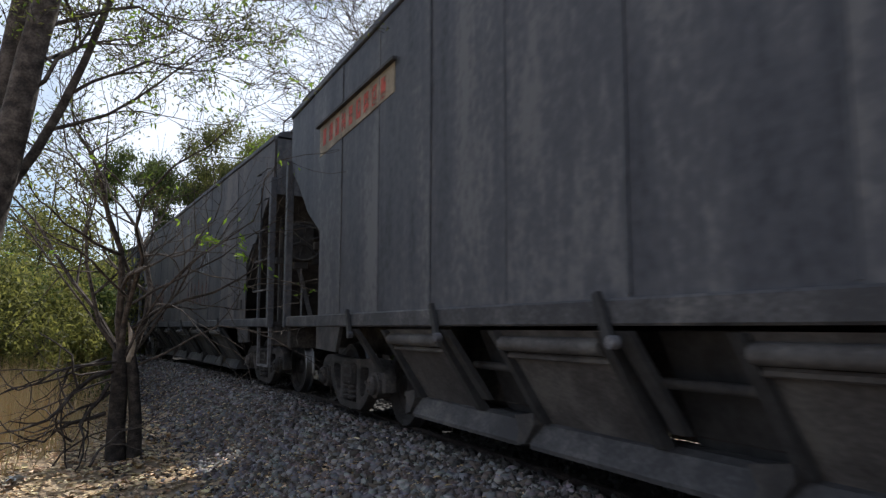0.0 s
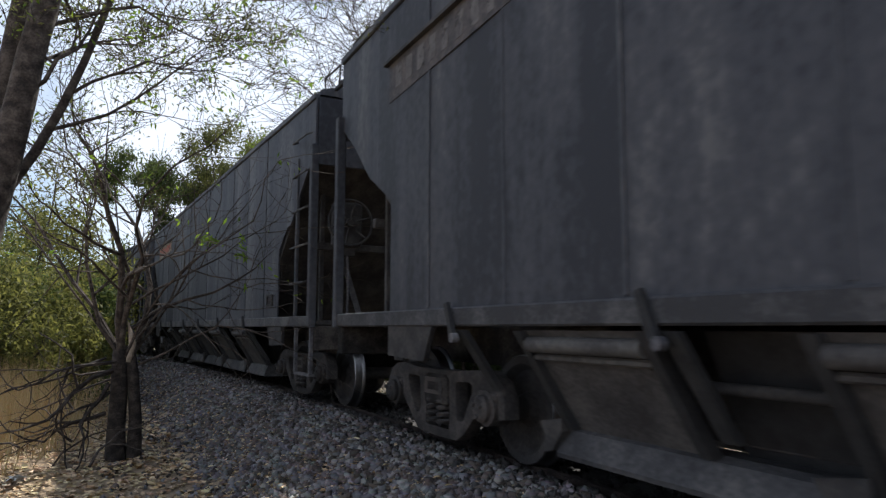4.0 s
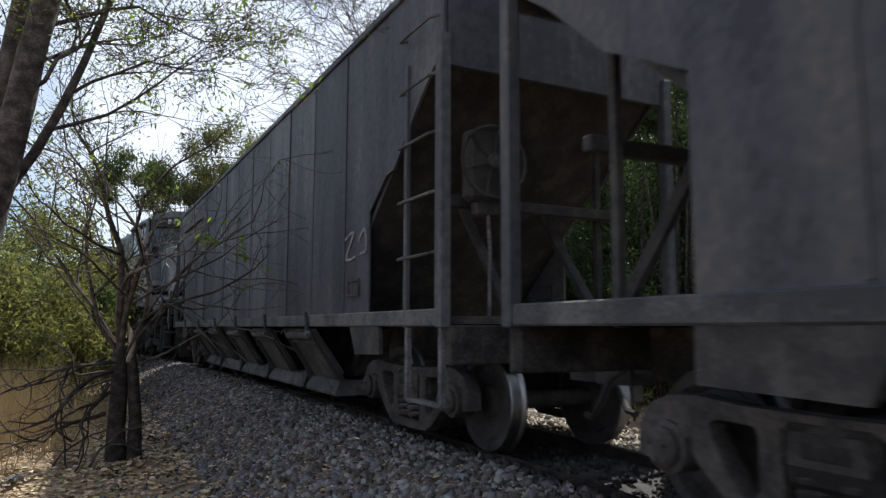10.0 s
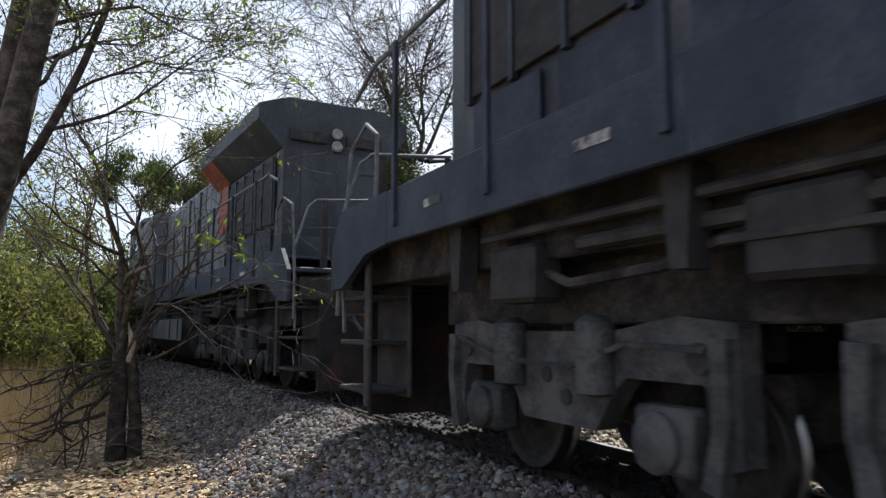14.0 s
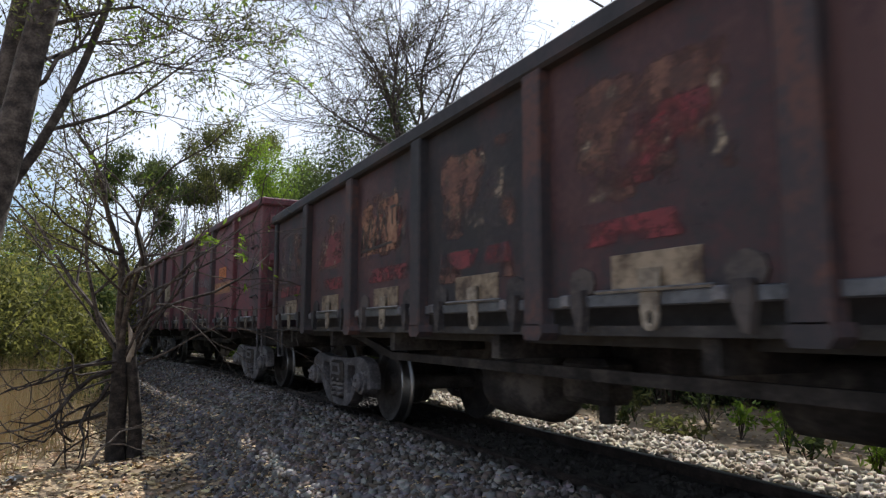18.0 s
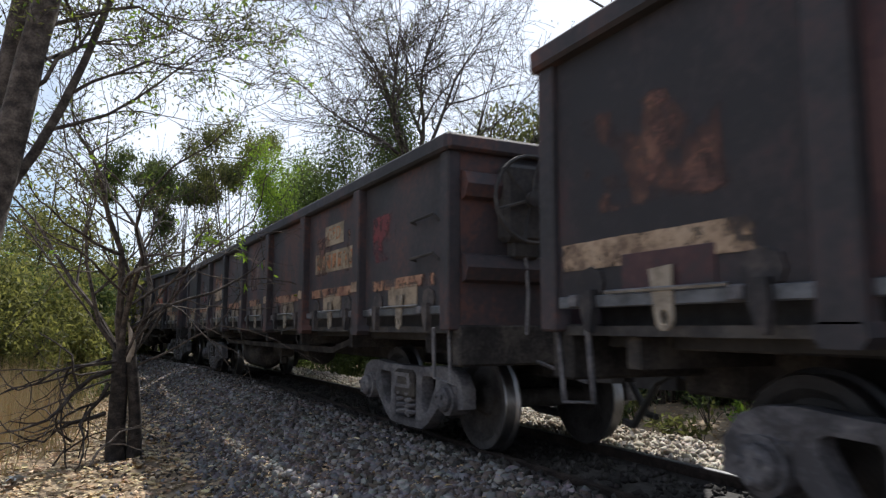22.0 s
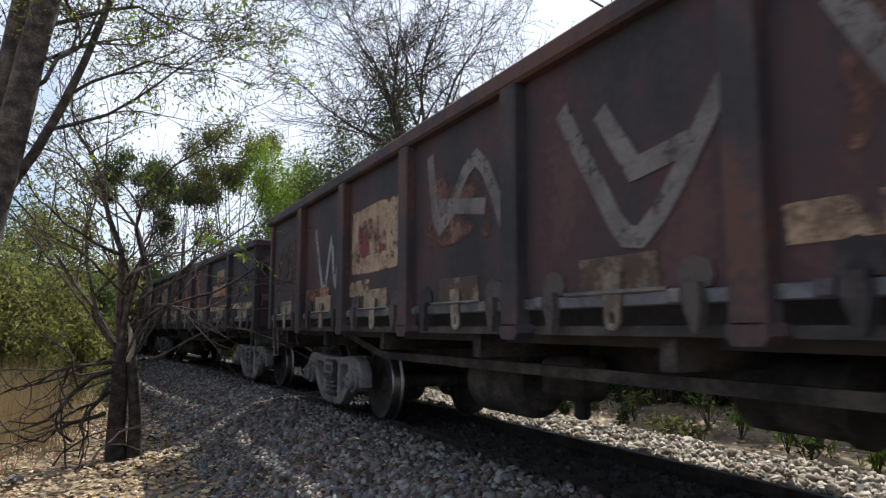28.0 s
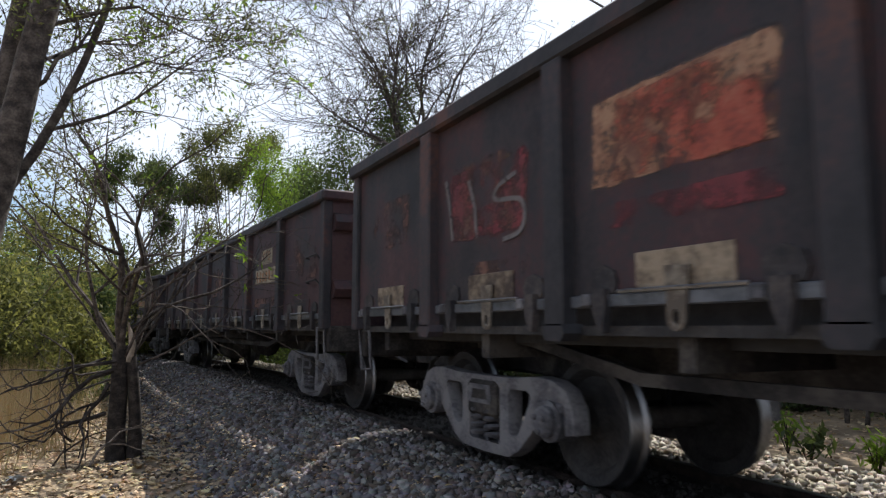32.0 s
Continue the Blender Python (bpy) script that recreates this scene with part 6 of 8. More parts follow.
def locomotive(hood, sill, label, lead_dark):
    """Cab towards +x; q counts metres back from the front plate."""
    car = thing("locomotive", label, "locomotive", "locomotives of the train")

    def X(q):
        return LL / 2 - q

    def box(name, q0, q1, y0, y1, z0, z1, m, b=0.012, lab="", under=None):
        return part(name, Shape().box(X(q1), X(q0), y0, y1, z0, z1, b), m, under or car, lab)

    box("underframe", 0.3, LL - 0.3, -1.1, 1.1, 1.40, SILL_Z + 0.1, UNDER)
    box("deck", 1.3, LL - 1.3, -LS + 0.02, LS - 0.02, DECK - 0.05, DECK, sill)
    for s in (-1, 1):
        for k, (q0, q1) in enumerate(((2.3, 8.6), (8.6, 12.8), (12.8, 17.0), (17.0, LL - 1.6))):
            if k:
                box("side_sill", q0, q1, s * LS - 0.03, s * LS + 0.03, SILL_Z, DECK - 0.005, sill, 0.01)
            else:
                box("side_sill", q0, q1, s * LS - 0.035, s * LS + 0.035, 1.60 if lead_dark else 1.66, 1.84 if lead_dark else 1.78, sill if lead_dark else hood, 0.01)
        for q, e in ((2.3, -1), (LL - 1.6, 1)):
            top = 1.98 if q < 9 else DECK
            drop = Shape().prism([(X(q), top), (X(q), SILL_Z), (X(q + e * 0.5), SILL_Z - 0.04), (X(q + e * 1.13), 1.38), (X(q + e * 1.5), 1.36), (X(q + e * 1.5), 1.80), (X(q + e * 1.2), top)], 1, s * LS - 0.03, s * LS + 0.03)
            part("sill_drop", drop, sill if q > 9 or lead_dark else hood, car)
            if lead_dark and q < 9:
                band = Shape().prism([(X(2.3), 1.985), (X(2.3), 1.82), (X(1.2), 1.80), (X(0.8), 1.70), (X(0.8), 1.80), (X(1.1), 1.985)], 1, s * LS - 0.034, s * LS + 0.034)
                part("sill_band", band, hood, car, "pale grey band over the blue sill")
    # end platforms, pilots and steps
    for q, e in ((0.0, 1), (LL, -1)):
        d = e
        m = LOCO_DARK if e > 0 else sill
        def bx(name, a, b, y0, y1, z0, z1, mat, bev=0.012, lab=""):
            x0, x1 = sorted((X(q) - d * a, X(q) - d * b))
            return part(name, Shape().box(x0, x1, y0, y1, z0, z1, bev), mat, car, lab)
        bx("pilot_plate", 0.0, 0.07, -0.95, 0.95, 0.12, 1.45, PILOT, 0.02, "rust-streaked pilot plate")
        bx("end_platform", 0.0, 2.1, -1.25, 1.25, 1.76, 1.83, m)
        bx("end_beam", 0.0, 0.25, -1.22, 1.22, 1.38, 1.70, BLACK_STEEL)
        for s in (-1, 1):
            bx("step_side", 0.82, 0.94, s * 1.27 - 0.02, s * 1.27 + 0.02, 0.30, 1.75, BLACK_STEEL)
            bx("step_back", 0.08, 0.9, s * 0.86 - 0.02, s * 0.86 + 0.02, 0.36, 1.68, BLACK_STEEL)
            for z in (0.42, 0.86, 1.28):
                bx("step_tread", 0.06, 0.86, s * 1.06 - 0.21, s * 1.06 + 0.21, z - 0.02, z + 0.02, BLACK_STEEL)
            rail = Shape().tube([(X(q) - d * 0.12, s * 1.25, 0.95), (X(q) - d * 0.10, s * 1.27, 1.7), (X(q) - d * 0.30, s * 1.27, 2.75), (X(q) - d * 0.75, s * 1.27, 2.92), (X(q) - d * 1.05, s * 1.27, 2.75), (X(q) - d * 1.0, s * 1.27, 1.75)], 0.019, 6)
            part("step_handrail", rail, RAILING, car, smooth=50)
            part("end_handrail", Shape().tube([(X(q) - d * 0.04, s * 1.30, 1.12), (X(q) - d * 0.08, s * 1.29, 1.76), (X(q) - d * 0.1, s * 1.30, 2.09), (X(q) - d * 0.1, s * 1.10, 2.70), (X(q) - d * 0.1, s * 0.98, 2.80), (X(q) - d * 0.1, s * 0.05, 2.88)], 0.021, 8), RAILING, car, smooth=50)
            part("rail_post", Shape().box(X(q) - d * 0.1 - 0.03, X(q) - d * 0.1 + 0.03, s * 0.86 - 0.045, s * 0.86 + 0.045, 1.70, 2.80, 0.006), BLACK_STEEL, car)
            part("rail_post", Shape().box(X(q) - d * 0.1 - 0.025, X(q) - d * 0.1 + 0.025, s * 0.09 - 0.03, s * 0.09 + 0.03, 1.70, 2.86, 0.006), BLACK_STEEL, car)
            part("brake_hose", Shape().tube([(X(q) + d * 0.02, s * 0.55, 1.15), (X(q) + d * 0.16, s * 0.52, 1.16), (X(q) + d * 0.34, s * 0.46, 0.95), (X(q) + d * 0.42, s * 0.42, 0.55), (X(q) + d * 0.5, s * 0.34, 0.36)], 0.032, 7), RUBBER, car, smooth=50)
        bx("jumper_box", -0.12, 0.02, -0.98, -0.72, 1.30, 1.66, BLACK_STEEL, 0.03)
        part("jumper_cable", Shape().tube([(X(q) + d * 0.10, -0.85, 1.34), (X(q) + d * 0.2, -0.8, 1.05), (X(q) + d * 0.34, -0.6, 0.9), (X(q) + d * 0.44, -0.4, 1.0)], 0.026, 7), RUBBER, car, smooth=50)
        part("angle_cock", Shape().tube([(X(q) + d * 0.02, -0.5, 1.16), (X(q) + d * 0.18, -0.48, 1.17)], 0.045, 8).lathe([(0.02, -0.06), (0.06, -0.05), (0.06, 0.05), (0.02, 0.06)], 10, 1, (X(q) + d * 0.14, -0.48, 1.17)), ROD, car, smooth=50)
        part("uncoupling_lever", Shape().tube([(X(q) + d * 0.06, -1.0, 1.2), (X(q) + d * 0.08, -0.4, 1.18), (X(q) + d * 0.08, 0.6, 1.18)], 0.014, 5), TRUCK, car)
        part("coupler", COUPLER, None, car, at=pose(X(q) + d * 0.45, 0, 0.05, 0, 0, 0 if d > 0 else 180))
    # nose
    nose = Shape()
    rings = []
    for z, inset in ((1.83, 0.0), (3.38, 0.0), (3.50, 0.03), (3.58, 0.09), (3.62, 0.2)):
        w, front, r = 0.90 - inset, 1.66 + inset, 0.30
        plan = [(3.6, -w)] + [(front + r - r * math.sin(a), -w + r - r * math.cos(a)) for a in np.linspace(0, math.pi / 2, 6)]
        plan += [(q, -y) for q, y in reversed(plan)]
        rings.append([(X(q), y, z) for q, y in plan])
    m = len(rings[0])
    nose.add([p for ring in rings for p in ring], [(i * m + j, i * m + (j + 1) % m, (i + 1) * m + (j + 1) % m, (i + 1) * m + j) for i in range(len(rings) - 1) for j in range(m)] + [tuple(range((len(rings) - 1) * m, len(rings) * m)), tuple(reversed(range(m)))])
    part("nose", nose, LOCO_NOSE if hood is LOCO_GREY else hood, car, "short rounded nose hood", 35)
    for s in (-1, 1):
        part("battery_box", Shape().box(X(2.62), X(1.95), min(s * 0.98, s * 1.3), max(s * 0.98, s * 1.3), 2.30, 2.46, 0.012), hood, car)
        part("step_panel", Shape().box(X(2.62), X(2.58), min(s * 1.0, s * 1.36), max(s * 1.0, s * 1.36), 1.8, 2.95, 0.008), hood, car)
        part("nose_rail", Shape().tube([(X(1.85), s * 1.0, 1.85), (X(1.85), s * 1.05, 3.3), (X(1.9), s * 1.05, 3.66), (X(2.1), s * 0.8, 3.75), (X(2.1), s * 0.3, 3.75)], 0.02, 6), RAILING, car, smooth=50)
    box("nose_lip", 1.60, 1.68, -0.68, 0.68, 1.84, 2.06, hood, 0.02)
    apron = Shape().add([(X(1.64), -1.22, 2.04), (X(1.64), 1.22, 2.04), (X(0.95), 1.22, 1.86), (X(0.95), -1.22, 1.86), (X(1.64), -1.22, 1.84), (X(1.64), 1.22, 1.84), (X(0.95), 1.22, 1.84), (X(0.95), -1.22, 1.84)],
                        [(3, 2, 1, 0), (4, 5, 6, 7), (0, 1, 5, 4), (1, 2, 6, 5), (2, 3, 7, 6), (3, 0, 4, 7)])
    part("nose_apron", apron, LOCO_DARK if lead_dark else LOCO_GREY, car, "sloping apron before the nose")
    for s in (-1, 1):
        box("nose_hatch", 1.62, 1.68, s * 0.36 - 0.27, s * 0.36 + 0.27, 2.12, 2.46, hood, 0.012)
    lamp = box("headlight_case", 1.54, 1.72, -0.37, 0.23, 3.20, 3.56, hood, 0.03)
    for s in (-1, 1):
        part("headlight", Shape().lathe([(0.10, 0.0), (0.11, 0.04), (0.09, 0.05), (0.02, 0.025)], 18, 0, (X(1.55), -0.03 + s * 0.125, 3.41)), LENS, lamp, smooth=40)
        part("marker_lamp", Shape().lathe([(0.13, 0.0), (0.13, 0.03), (0.02, 0.035)], 18, 0, (X(1.78), s * 0.76, 3.22)), hood, car, smooth=40)
    for s in (-1, 1):
        case = box("ditch_light_case", -0.07, 0.02, s * 0.65 - 0.15, s * 0.65 + 0.15, 1.50, 1.80, LOCO_DARK, 0.02)
        part("ditch_light_rim", Shape().lathe([(0.125, -0.01), (0.13, 0.03), (0.10, 0.035)], 20, 0, (X(-0.07), s * 0.65, 1.66)), BLACK_STEEL, case, smooth=40)
        part("ditch_light", Shape().lathe([(0.10, -0.01), (0.10, 0.028), (0.06, 0.045), (0.01, 0.05)], 18, 0, (X(-0.07), s * 0.65, 1.66)), LENS, case, smooth=40)
    if hood is LOCO_GREY:
        face = X(1.66) + 0.004
        logo = Shape()
        logo.prism([(-0.58, 3.07), (-0.47, 3.07), (-0.28, 2.57), (-0.36, 2.57)], 0, face - 0.002, face + 0.004)
        logo.prism([(-0.21, 3.07), (-0.12, 3.07), (-0.24, 2.57), (-0.31, 2.57)], 0, face - 0.002, face + 0.004)
        logo.prism([(-0.03, 3.07), (0.07, 3.07), (0.07, 2.67), (0.26, 2.67), (0.26, 2.57), (0.0, 2.57)], 0, face - 0.002, face + 0.004)
        logo.prism([(0.34, 3.07), (0.44, 3.07), (0.42, 2.76), (0.36, 2.76)], 0, face - 0.002, face + 0.004)
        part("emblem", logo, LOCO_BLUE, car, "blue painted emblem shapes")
        part("emblem_dot", Shape().lathe([(0.055, -0.004), (0.055, 0.005)], 14, 0, (face, 0.39, 2.63)), LOCO_ORANGE, car)
    # cab
    c0, c1 = 3.0, 5.7
    roof_pts = [(-LS - 0.02, 4.52), (-LS + 0.05, 4.64), (-0.75, 4.84), (0, 4.90), (0.75, 4.84), (LS - 0.05, 4.64), (LS + 0.02, 4.52)]
    for s in (-1, 1):
        y = s * LS
        def wall(q0, q1, z0, z1, m=hood, name="cab_wall"):
            return part(name, Shape().box(X(q1), X(q0), y - 0.03, y + 0.03, z0, z1, 0.006), m, car)
        wall(c0, c1, 2.66, 3.46)
        wall(c0, c1, 4.36, 4.56)
        wall(c0, c0 + 0.30, 3.46, 4.36)
        wall(c1 - 0.35, c1, 3.46, 4.36)
        wall(c0 + 1.1, c0 + 1.18, 3.46, 4.36)
        win = part("cab_window", Shape().box(X(c1 - 0.35), X(c0 + 0.3), y - 0.008, y + 0.008, 3.46, 4.36), GLASS, car, "dark cab side window")
        part("window_frame", Shape().box(X(c1 - 0.35), X(c0 + 0.3), y - 0.04, y + 0.04, 3.42, 3.48, 0.006).box(X(c1 - 0.35), X(c0 + 0.3), y - 0.04, y + 0.04, 4.33, 4.38, 0.006).box(X(c0 + 0.75), X(c0 + 0.71), y - 0.02, y + 0.02, 3.48, 4.33), BLACK_STEEL, win)
        part("cab_visor", Shape().box(X(c1 - 0.2), X(c0 + 0.2), min(y, y + s * 0.14), max(y, y + s * 0.14), 4.40, 4.43), hood, car)
        part("mirror", Shape().tube([(X(c0 + 0.1), y, 3.5), (X(c0 - 0.15), y + s * 0.22, 3.75), (X(c0 - 0.30), y + s * 0.25, 3.3)], 0.014, 5), ROD, car)
    for q, zlo in ((c0, 3.2), (c1, 3.0)):
        for s in (-1, 1):
            corner = Shape().plate([(s * 1.12 - 0.16, 1.84), (s * 1.12 + 0.16, 1.84), (s * 1.12 + 0.16, 4.58), (s * 1.12 - 0.16, 4.58)], [[(s * 1.12 - 0.115, 3.32), (s * 1.12 - 0.09, 3.26), (s * 1.12 + 0.09, 3.26), (s * 1.12 + 0.115, 3.32), (s * 1.12 + 0.115, 4.24), (s * 1.12 + 0.09, 4.3), (s * 1.12 - 0.09, 4.3), (s * 1.12 - 0.115, 4.24)]], -0.03, 0.03)
            part("cab_front", corner.mesh("cab_front", hood), None, car, at=Matrix.Translation((X(q), 0, 0)) @ Matrix.Rotation(math.pi / 2, 4, "Z"))
            part("corner_window", Shape().box(X(q) - 0.008, X(q) + 0.008, s * 1.12 - 0.12, s * 1.12 + 0.12, 3.26, 4.3), GLASS, car, "narrow dark cab corner window")
            part("front_window", Shape().box(X(q) - 0.008, X(q) + 0.008, min(s * 0.15, s * 0.98), max(s * 0.15, s * 0.98), 3.78, 4.36), GLASS, car, "cab windscreen")
        part("cab_front", Shape().box(X(q) - 0.03, X(q) + 0.03, -0.98, 0.98, DECK, 3.78, 0.006).box(X(q) - 0.03, X(q) + 0.03, -0.98, 0.98, 4.36, 4.58, 0.006).box(X(q) - 0.03, X(q) + 0.03, -0.14, 0.14, 3.78, 4.36, 0.006), hood, car)
    part("cab_roof", Shape().prism(roof_pts, 0, X(c1 + 0.1), X(c0 - 0.15)), hood, car, smooth=35)
    nb = part("number_box", Shape().prism([(-1.14, 4.28), (-0.3, 4.34), (0.3, 4.34), (1.14, 4.28), (1.04, 4.58), (0.3, 4.68), (-0.3, 4.68), (-1.04, 4.58)], 0, X(c0), X(c0 - 0.22)), BLACK_STEEL, car, "black number box over the windscreen")
    for s in (-1, 1):
        for k in range(3):
            yy = s * 0.58 + (k - 1) * 0.17
            part("number_bar", Shape().box(X(c0 - 0.22), X(c0 - 0.226), yy - 0.05, yy + 0.05, 4.40, 4.56), LOCO_WHITE, nb)
    part("beacon", Shape().lathe([(0.24, 0.0), (0.25, 0.20), (0.22, 0.22), (0.02, 0.23)], 18, 0, (X(c0 - 0.1), 0, 4.50)), LOCO_GREY, car, smooth=40)
    # equipment boxes under the cab and behind it, full width
    for s in (-1, 1):
        y = s * LS
        for q0, q1, z1, m in ((2.66, 3.32, 2.62, LOCO_CREAM if hood is LOCO_GREY else hood), (3.34, 4.5, 2.64, hood), (4.5, 5.7, 2.64, hood), (5.72, 7.15, 4.30, hood), (7.15, 8.58, 4.30, hood)):
            ed = part("side_locker", Shape().box(X(q1) + 0.01, X(q0) - 0.01, min(y, y - s * 0.4), max(y, y - s * 0.4), 1.80, z1, 0.015), m, car)
            for qq in (q0 + 0.2, q1 - 0.2):
                part("locker_latch", Shape().lathe([(0.045, -0.008), (0.05, 0.004)] if s > 0 else [(0.045, 0.008), (0.05, -0.004)], 10, 1, (X(qq), y + s * 0.006, z1 - 0.24)), BLACK_STEEL, ed)
        for q in (6.05, 7.6):
            lv = Shape()
            for k in range(4):
                z = 2.37 + 0.09 * k
                lv.add([(X(q) - 0.2, y + s * 0.002, z), (X(q) + 0.2, y + s * 0.002, z + 0.03), (X(q) + 0.2, y + s * 0.025, z + 0.0), (X(q) - 0.2, y + s * 0.025, z - 0.03), (X(q) - 0.2, y + s * 0.002, z - 0.05), (X(q) + 0.2, y + s * 0.002, z - 0.02)],
                       [(0, 1, 2, 3), (3, 2, 5, 4)])
            part("louvre", lv, BLACK_STEEL, car)
    # long hood
    hood_pts = [(-HOOD, 2.95), (-HOOD, 4.25), (-HOOD + 0.10, 4.45), (-0.5, 4.54), (0.5, 4.54), (HOOD - 0.10, 4.45), (HOOD, 4.25), (HOOD, 2.95)]
    part("hood_roof", Shape().prism([(-LS, 4.28), (-LS + 0.1, 4.45), (-0.5, 4.58), (0.5, 4.58), (LS - 0.1, 4.45), (LS, 4.28)], 0, X(8.6), X(5.72)), hood, car, smooth=30)
    box("hood", 5.75, 8.55, -LS + 0.42, LS - 0.42, DECK, 4.3, hood)
    hp = [(-HOOD, DECK)] + hood_pts[1:-1] + [(HOOD, DECK)]
    part("hood", Shape().prism(hp, 0, X(16.0), X(8.6)), hood, car, smooth=30)
    part("hood", Shape().prism([(y * 0.98, z) for y, z in hp], 0, X(20.0), X(16.0)), LOCO_DARK, car, smooth=30)
    for s in (-1, 1):
        y = s * HOOD
        k = 0
        q = 8.75
        while q < 15.9:
            z0 = DECK + 0.06
            dr = part("hood_door", Shape().box(X(q + 0.46), X(q), min(y, y + s * 0.02), max(y, y + s * 0.02), z0, 4.2, 0.005), hood, car)
            part("door_latch", Shape().box(X(q + 0.40), X(q + 0.34), min(y, y + s * 0.035), max(y, y + s * 0.035), 2.98 + 0.25 * (k % 2), 3.12 + 0.25 * (k % 2)), BLACK_STEEL, dr)
            q += 0.5
            k += 1
        for q in (9.3, 12.3, 13.6):
            part("hood_pillar", Shape().box(X(q) - 0.06, X(q) + 0.06, min(y, y + s * 0.05), max(y, y + s * 0.05), DECK, 4.28, 0.01), BLACK_STEEL if q > 12 else hood, car)
        part("radiator_grille", Shape().box(X(19.7), X(16.4), min(y, y + s * 0.03), max(y, y + s * 0.03), 2.75, 3.85, 0.01), GRILLE_AND_SHADE, car, "dark radiator intake grille")
        for q in np.linspace(16.5, 19.6, 6):
            part("grille_bar", Shape().box(X(q) - 0.03, X(q) + 0.03, min(y, y + s * 0.05), max(y, y + s * 0.05), 2.7, 3.9), LOCO_NAVY, car)
        for q in (16.9, 18.0, 19.1):
            part("hood_hatch", Shape().box(X(q + 0.45), X(q - 0.45), min(y, y + s * 0.03), max(y, y + s * 0.03), 2.18, 2.68, 0.01), LOCO_NAVY, car)
        part("paint_panel", Shape().box(X(16.35), X(15.6), min(y, y + s * 0.024), max(y, y + s * 0.024), 2.95, 4.0), LOCO_ORANGE, car, "faded orange paint panel")
        if hood is LOCO_GREY:
            for a, b, z0, z1, m in ((11.0, 11.4, 3.0, 4.0, LOCO_BLUE), (12.5, 13.2, 2.75, 3.2, LOCO_BLUE), (13.2, 13.5, 2.9, 3.5, LOCO_BLUE), (11.9, 12.2, 3.2, 3.55, LOCO_ORANGE)):
                part("paint_patch", Shape().prism([(X(b), z0), (X(a), z0 + 0.06), (X(a) - 0.05, z1), (X(b), z1 - 0.08)], 1, min(y + s * 0.018, y + s * 0.026), max(y + s * 0.018, y + s * 0.026)), m, car)
        # walkway rail
        rail = [(X(8.6), s * LS, 4.1), (X(8.75), s * LS, 3.9), (X(9.4), s * LS, 3.42), (X(9.7), s * LS, 3.33), (X(LL - 1.2), s * LS, 3.33), (X(LL - 0.7), s * LS, 3.15)]
        part("handrail", Shape().tube(rail, 0.021, 6), RAILING, car, smooth=50)
        for q in (9.6, 11.1, 12.6, 14.1, 15.6, 17.1, 18.6, 20.1):
            part("handrail_post", Shape().box(X(q) - 0.028, X(q) + 0.028, s * (LS + 0.04) - 0.018, s * (LS + 0.04) + 0.018, 1.80, 3.33, 0.004), LOCO_NAVY, car)
    # flared radiator roof
    wing = [(-LS, 4.42), (-LS, 4.68), (-0.85, 4.86), (0.85, 4.86), (LS, 4.68), (LS, 4.42), (HOOD, 3.98), (-HOOD, 3.98)]
    part("radiator_roof", Shape().prism(wing, 0, X(20.0), X(15.4)), LOCO_DARK, car, "flared radiator roof", 30)
    for s in (-1, 1):
        tip = Shape().add([(X(15.41), s * (LS - 0.01), 4.415), (X(16.5), s * (LS - 0.01), 4.415), (X(16.5), s * HOOD, 3.98), (X(15.41), s * HOOD, 3.98), (X(15.41), s * LS, 4.405), (X(16.5), s * LS, 4.405), (X(16.5), s * (HOOD + 0.02), 3.965), (X(15.41), s * (HOOD + 0.02), 3.965)],
                          [(0, 1, 2, 3), (7, 6, 5, 4), (0, 4, 5, 1), (1, 5, 6, 2), (2, 6, 7, 3), (3, 7, 4, 0)])
        part("paint_panel", tip, LOCO_ORANGE, car, "orange underside of the radiator flare")
    # rear end of the long hood
    rear = X(20.0)
    for yy in (-0.5, 0.5):
        part("number_box", Shape().box(rear - 0.06, rear + 0.01, yy - 0.32, yy + 0.32, 4.12, 4.32, 0.02), BLACK_STEEL, car)
    for z in (4.10, 4.32):
        part("headlight", Shape().lathe([(0.09, 0.0), (0.10, -0.05), (0.08, -0.07), (0.02, -0.05)], 16, 0, (rear, 0.0, z)), LENS, car, smooth=40)
    for z in (2.3, 2.75, 3.2, 3.65):
        part("grab_iron", Shape().tube([(rear, -0.75, z), (rear - 0.08, -0.75, z), (rear - 0.08, -0.35, z), (rear, -0.35, z)], 0.012, 5), BLACK_STEEL, car)
    part("rear_door", Shape().box(rear - 0.03, rear, 0.0, 0.62, 2.1, 3.9, 0.01), LOCO_DARK if lead_dark else hood, car)
    part("sand_hatch", Shape().box(rear - 0.10, rear, 0.1, 0.7, 2.12, 2.5, 0.02), LOCO_DARK, car)
    # fuel tank, and the gear hung round it
    core = Shape().prism([(-LS + 0.05, 1.19), (LS - 0.05, 1.19), (LS - 0.05, 0.68), (LS - 0.5, 0.24), (-LS + 0.5, 0.24), (-LS + 0.05, 0.68)], 0, X(13.72), X(8.78))
    tk = part("fuel_tank", core, UNDER, car, "dark fuel tank below the frame")
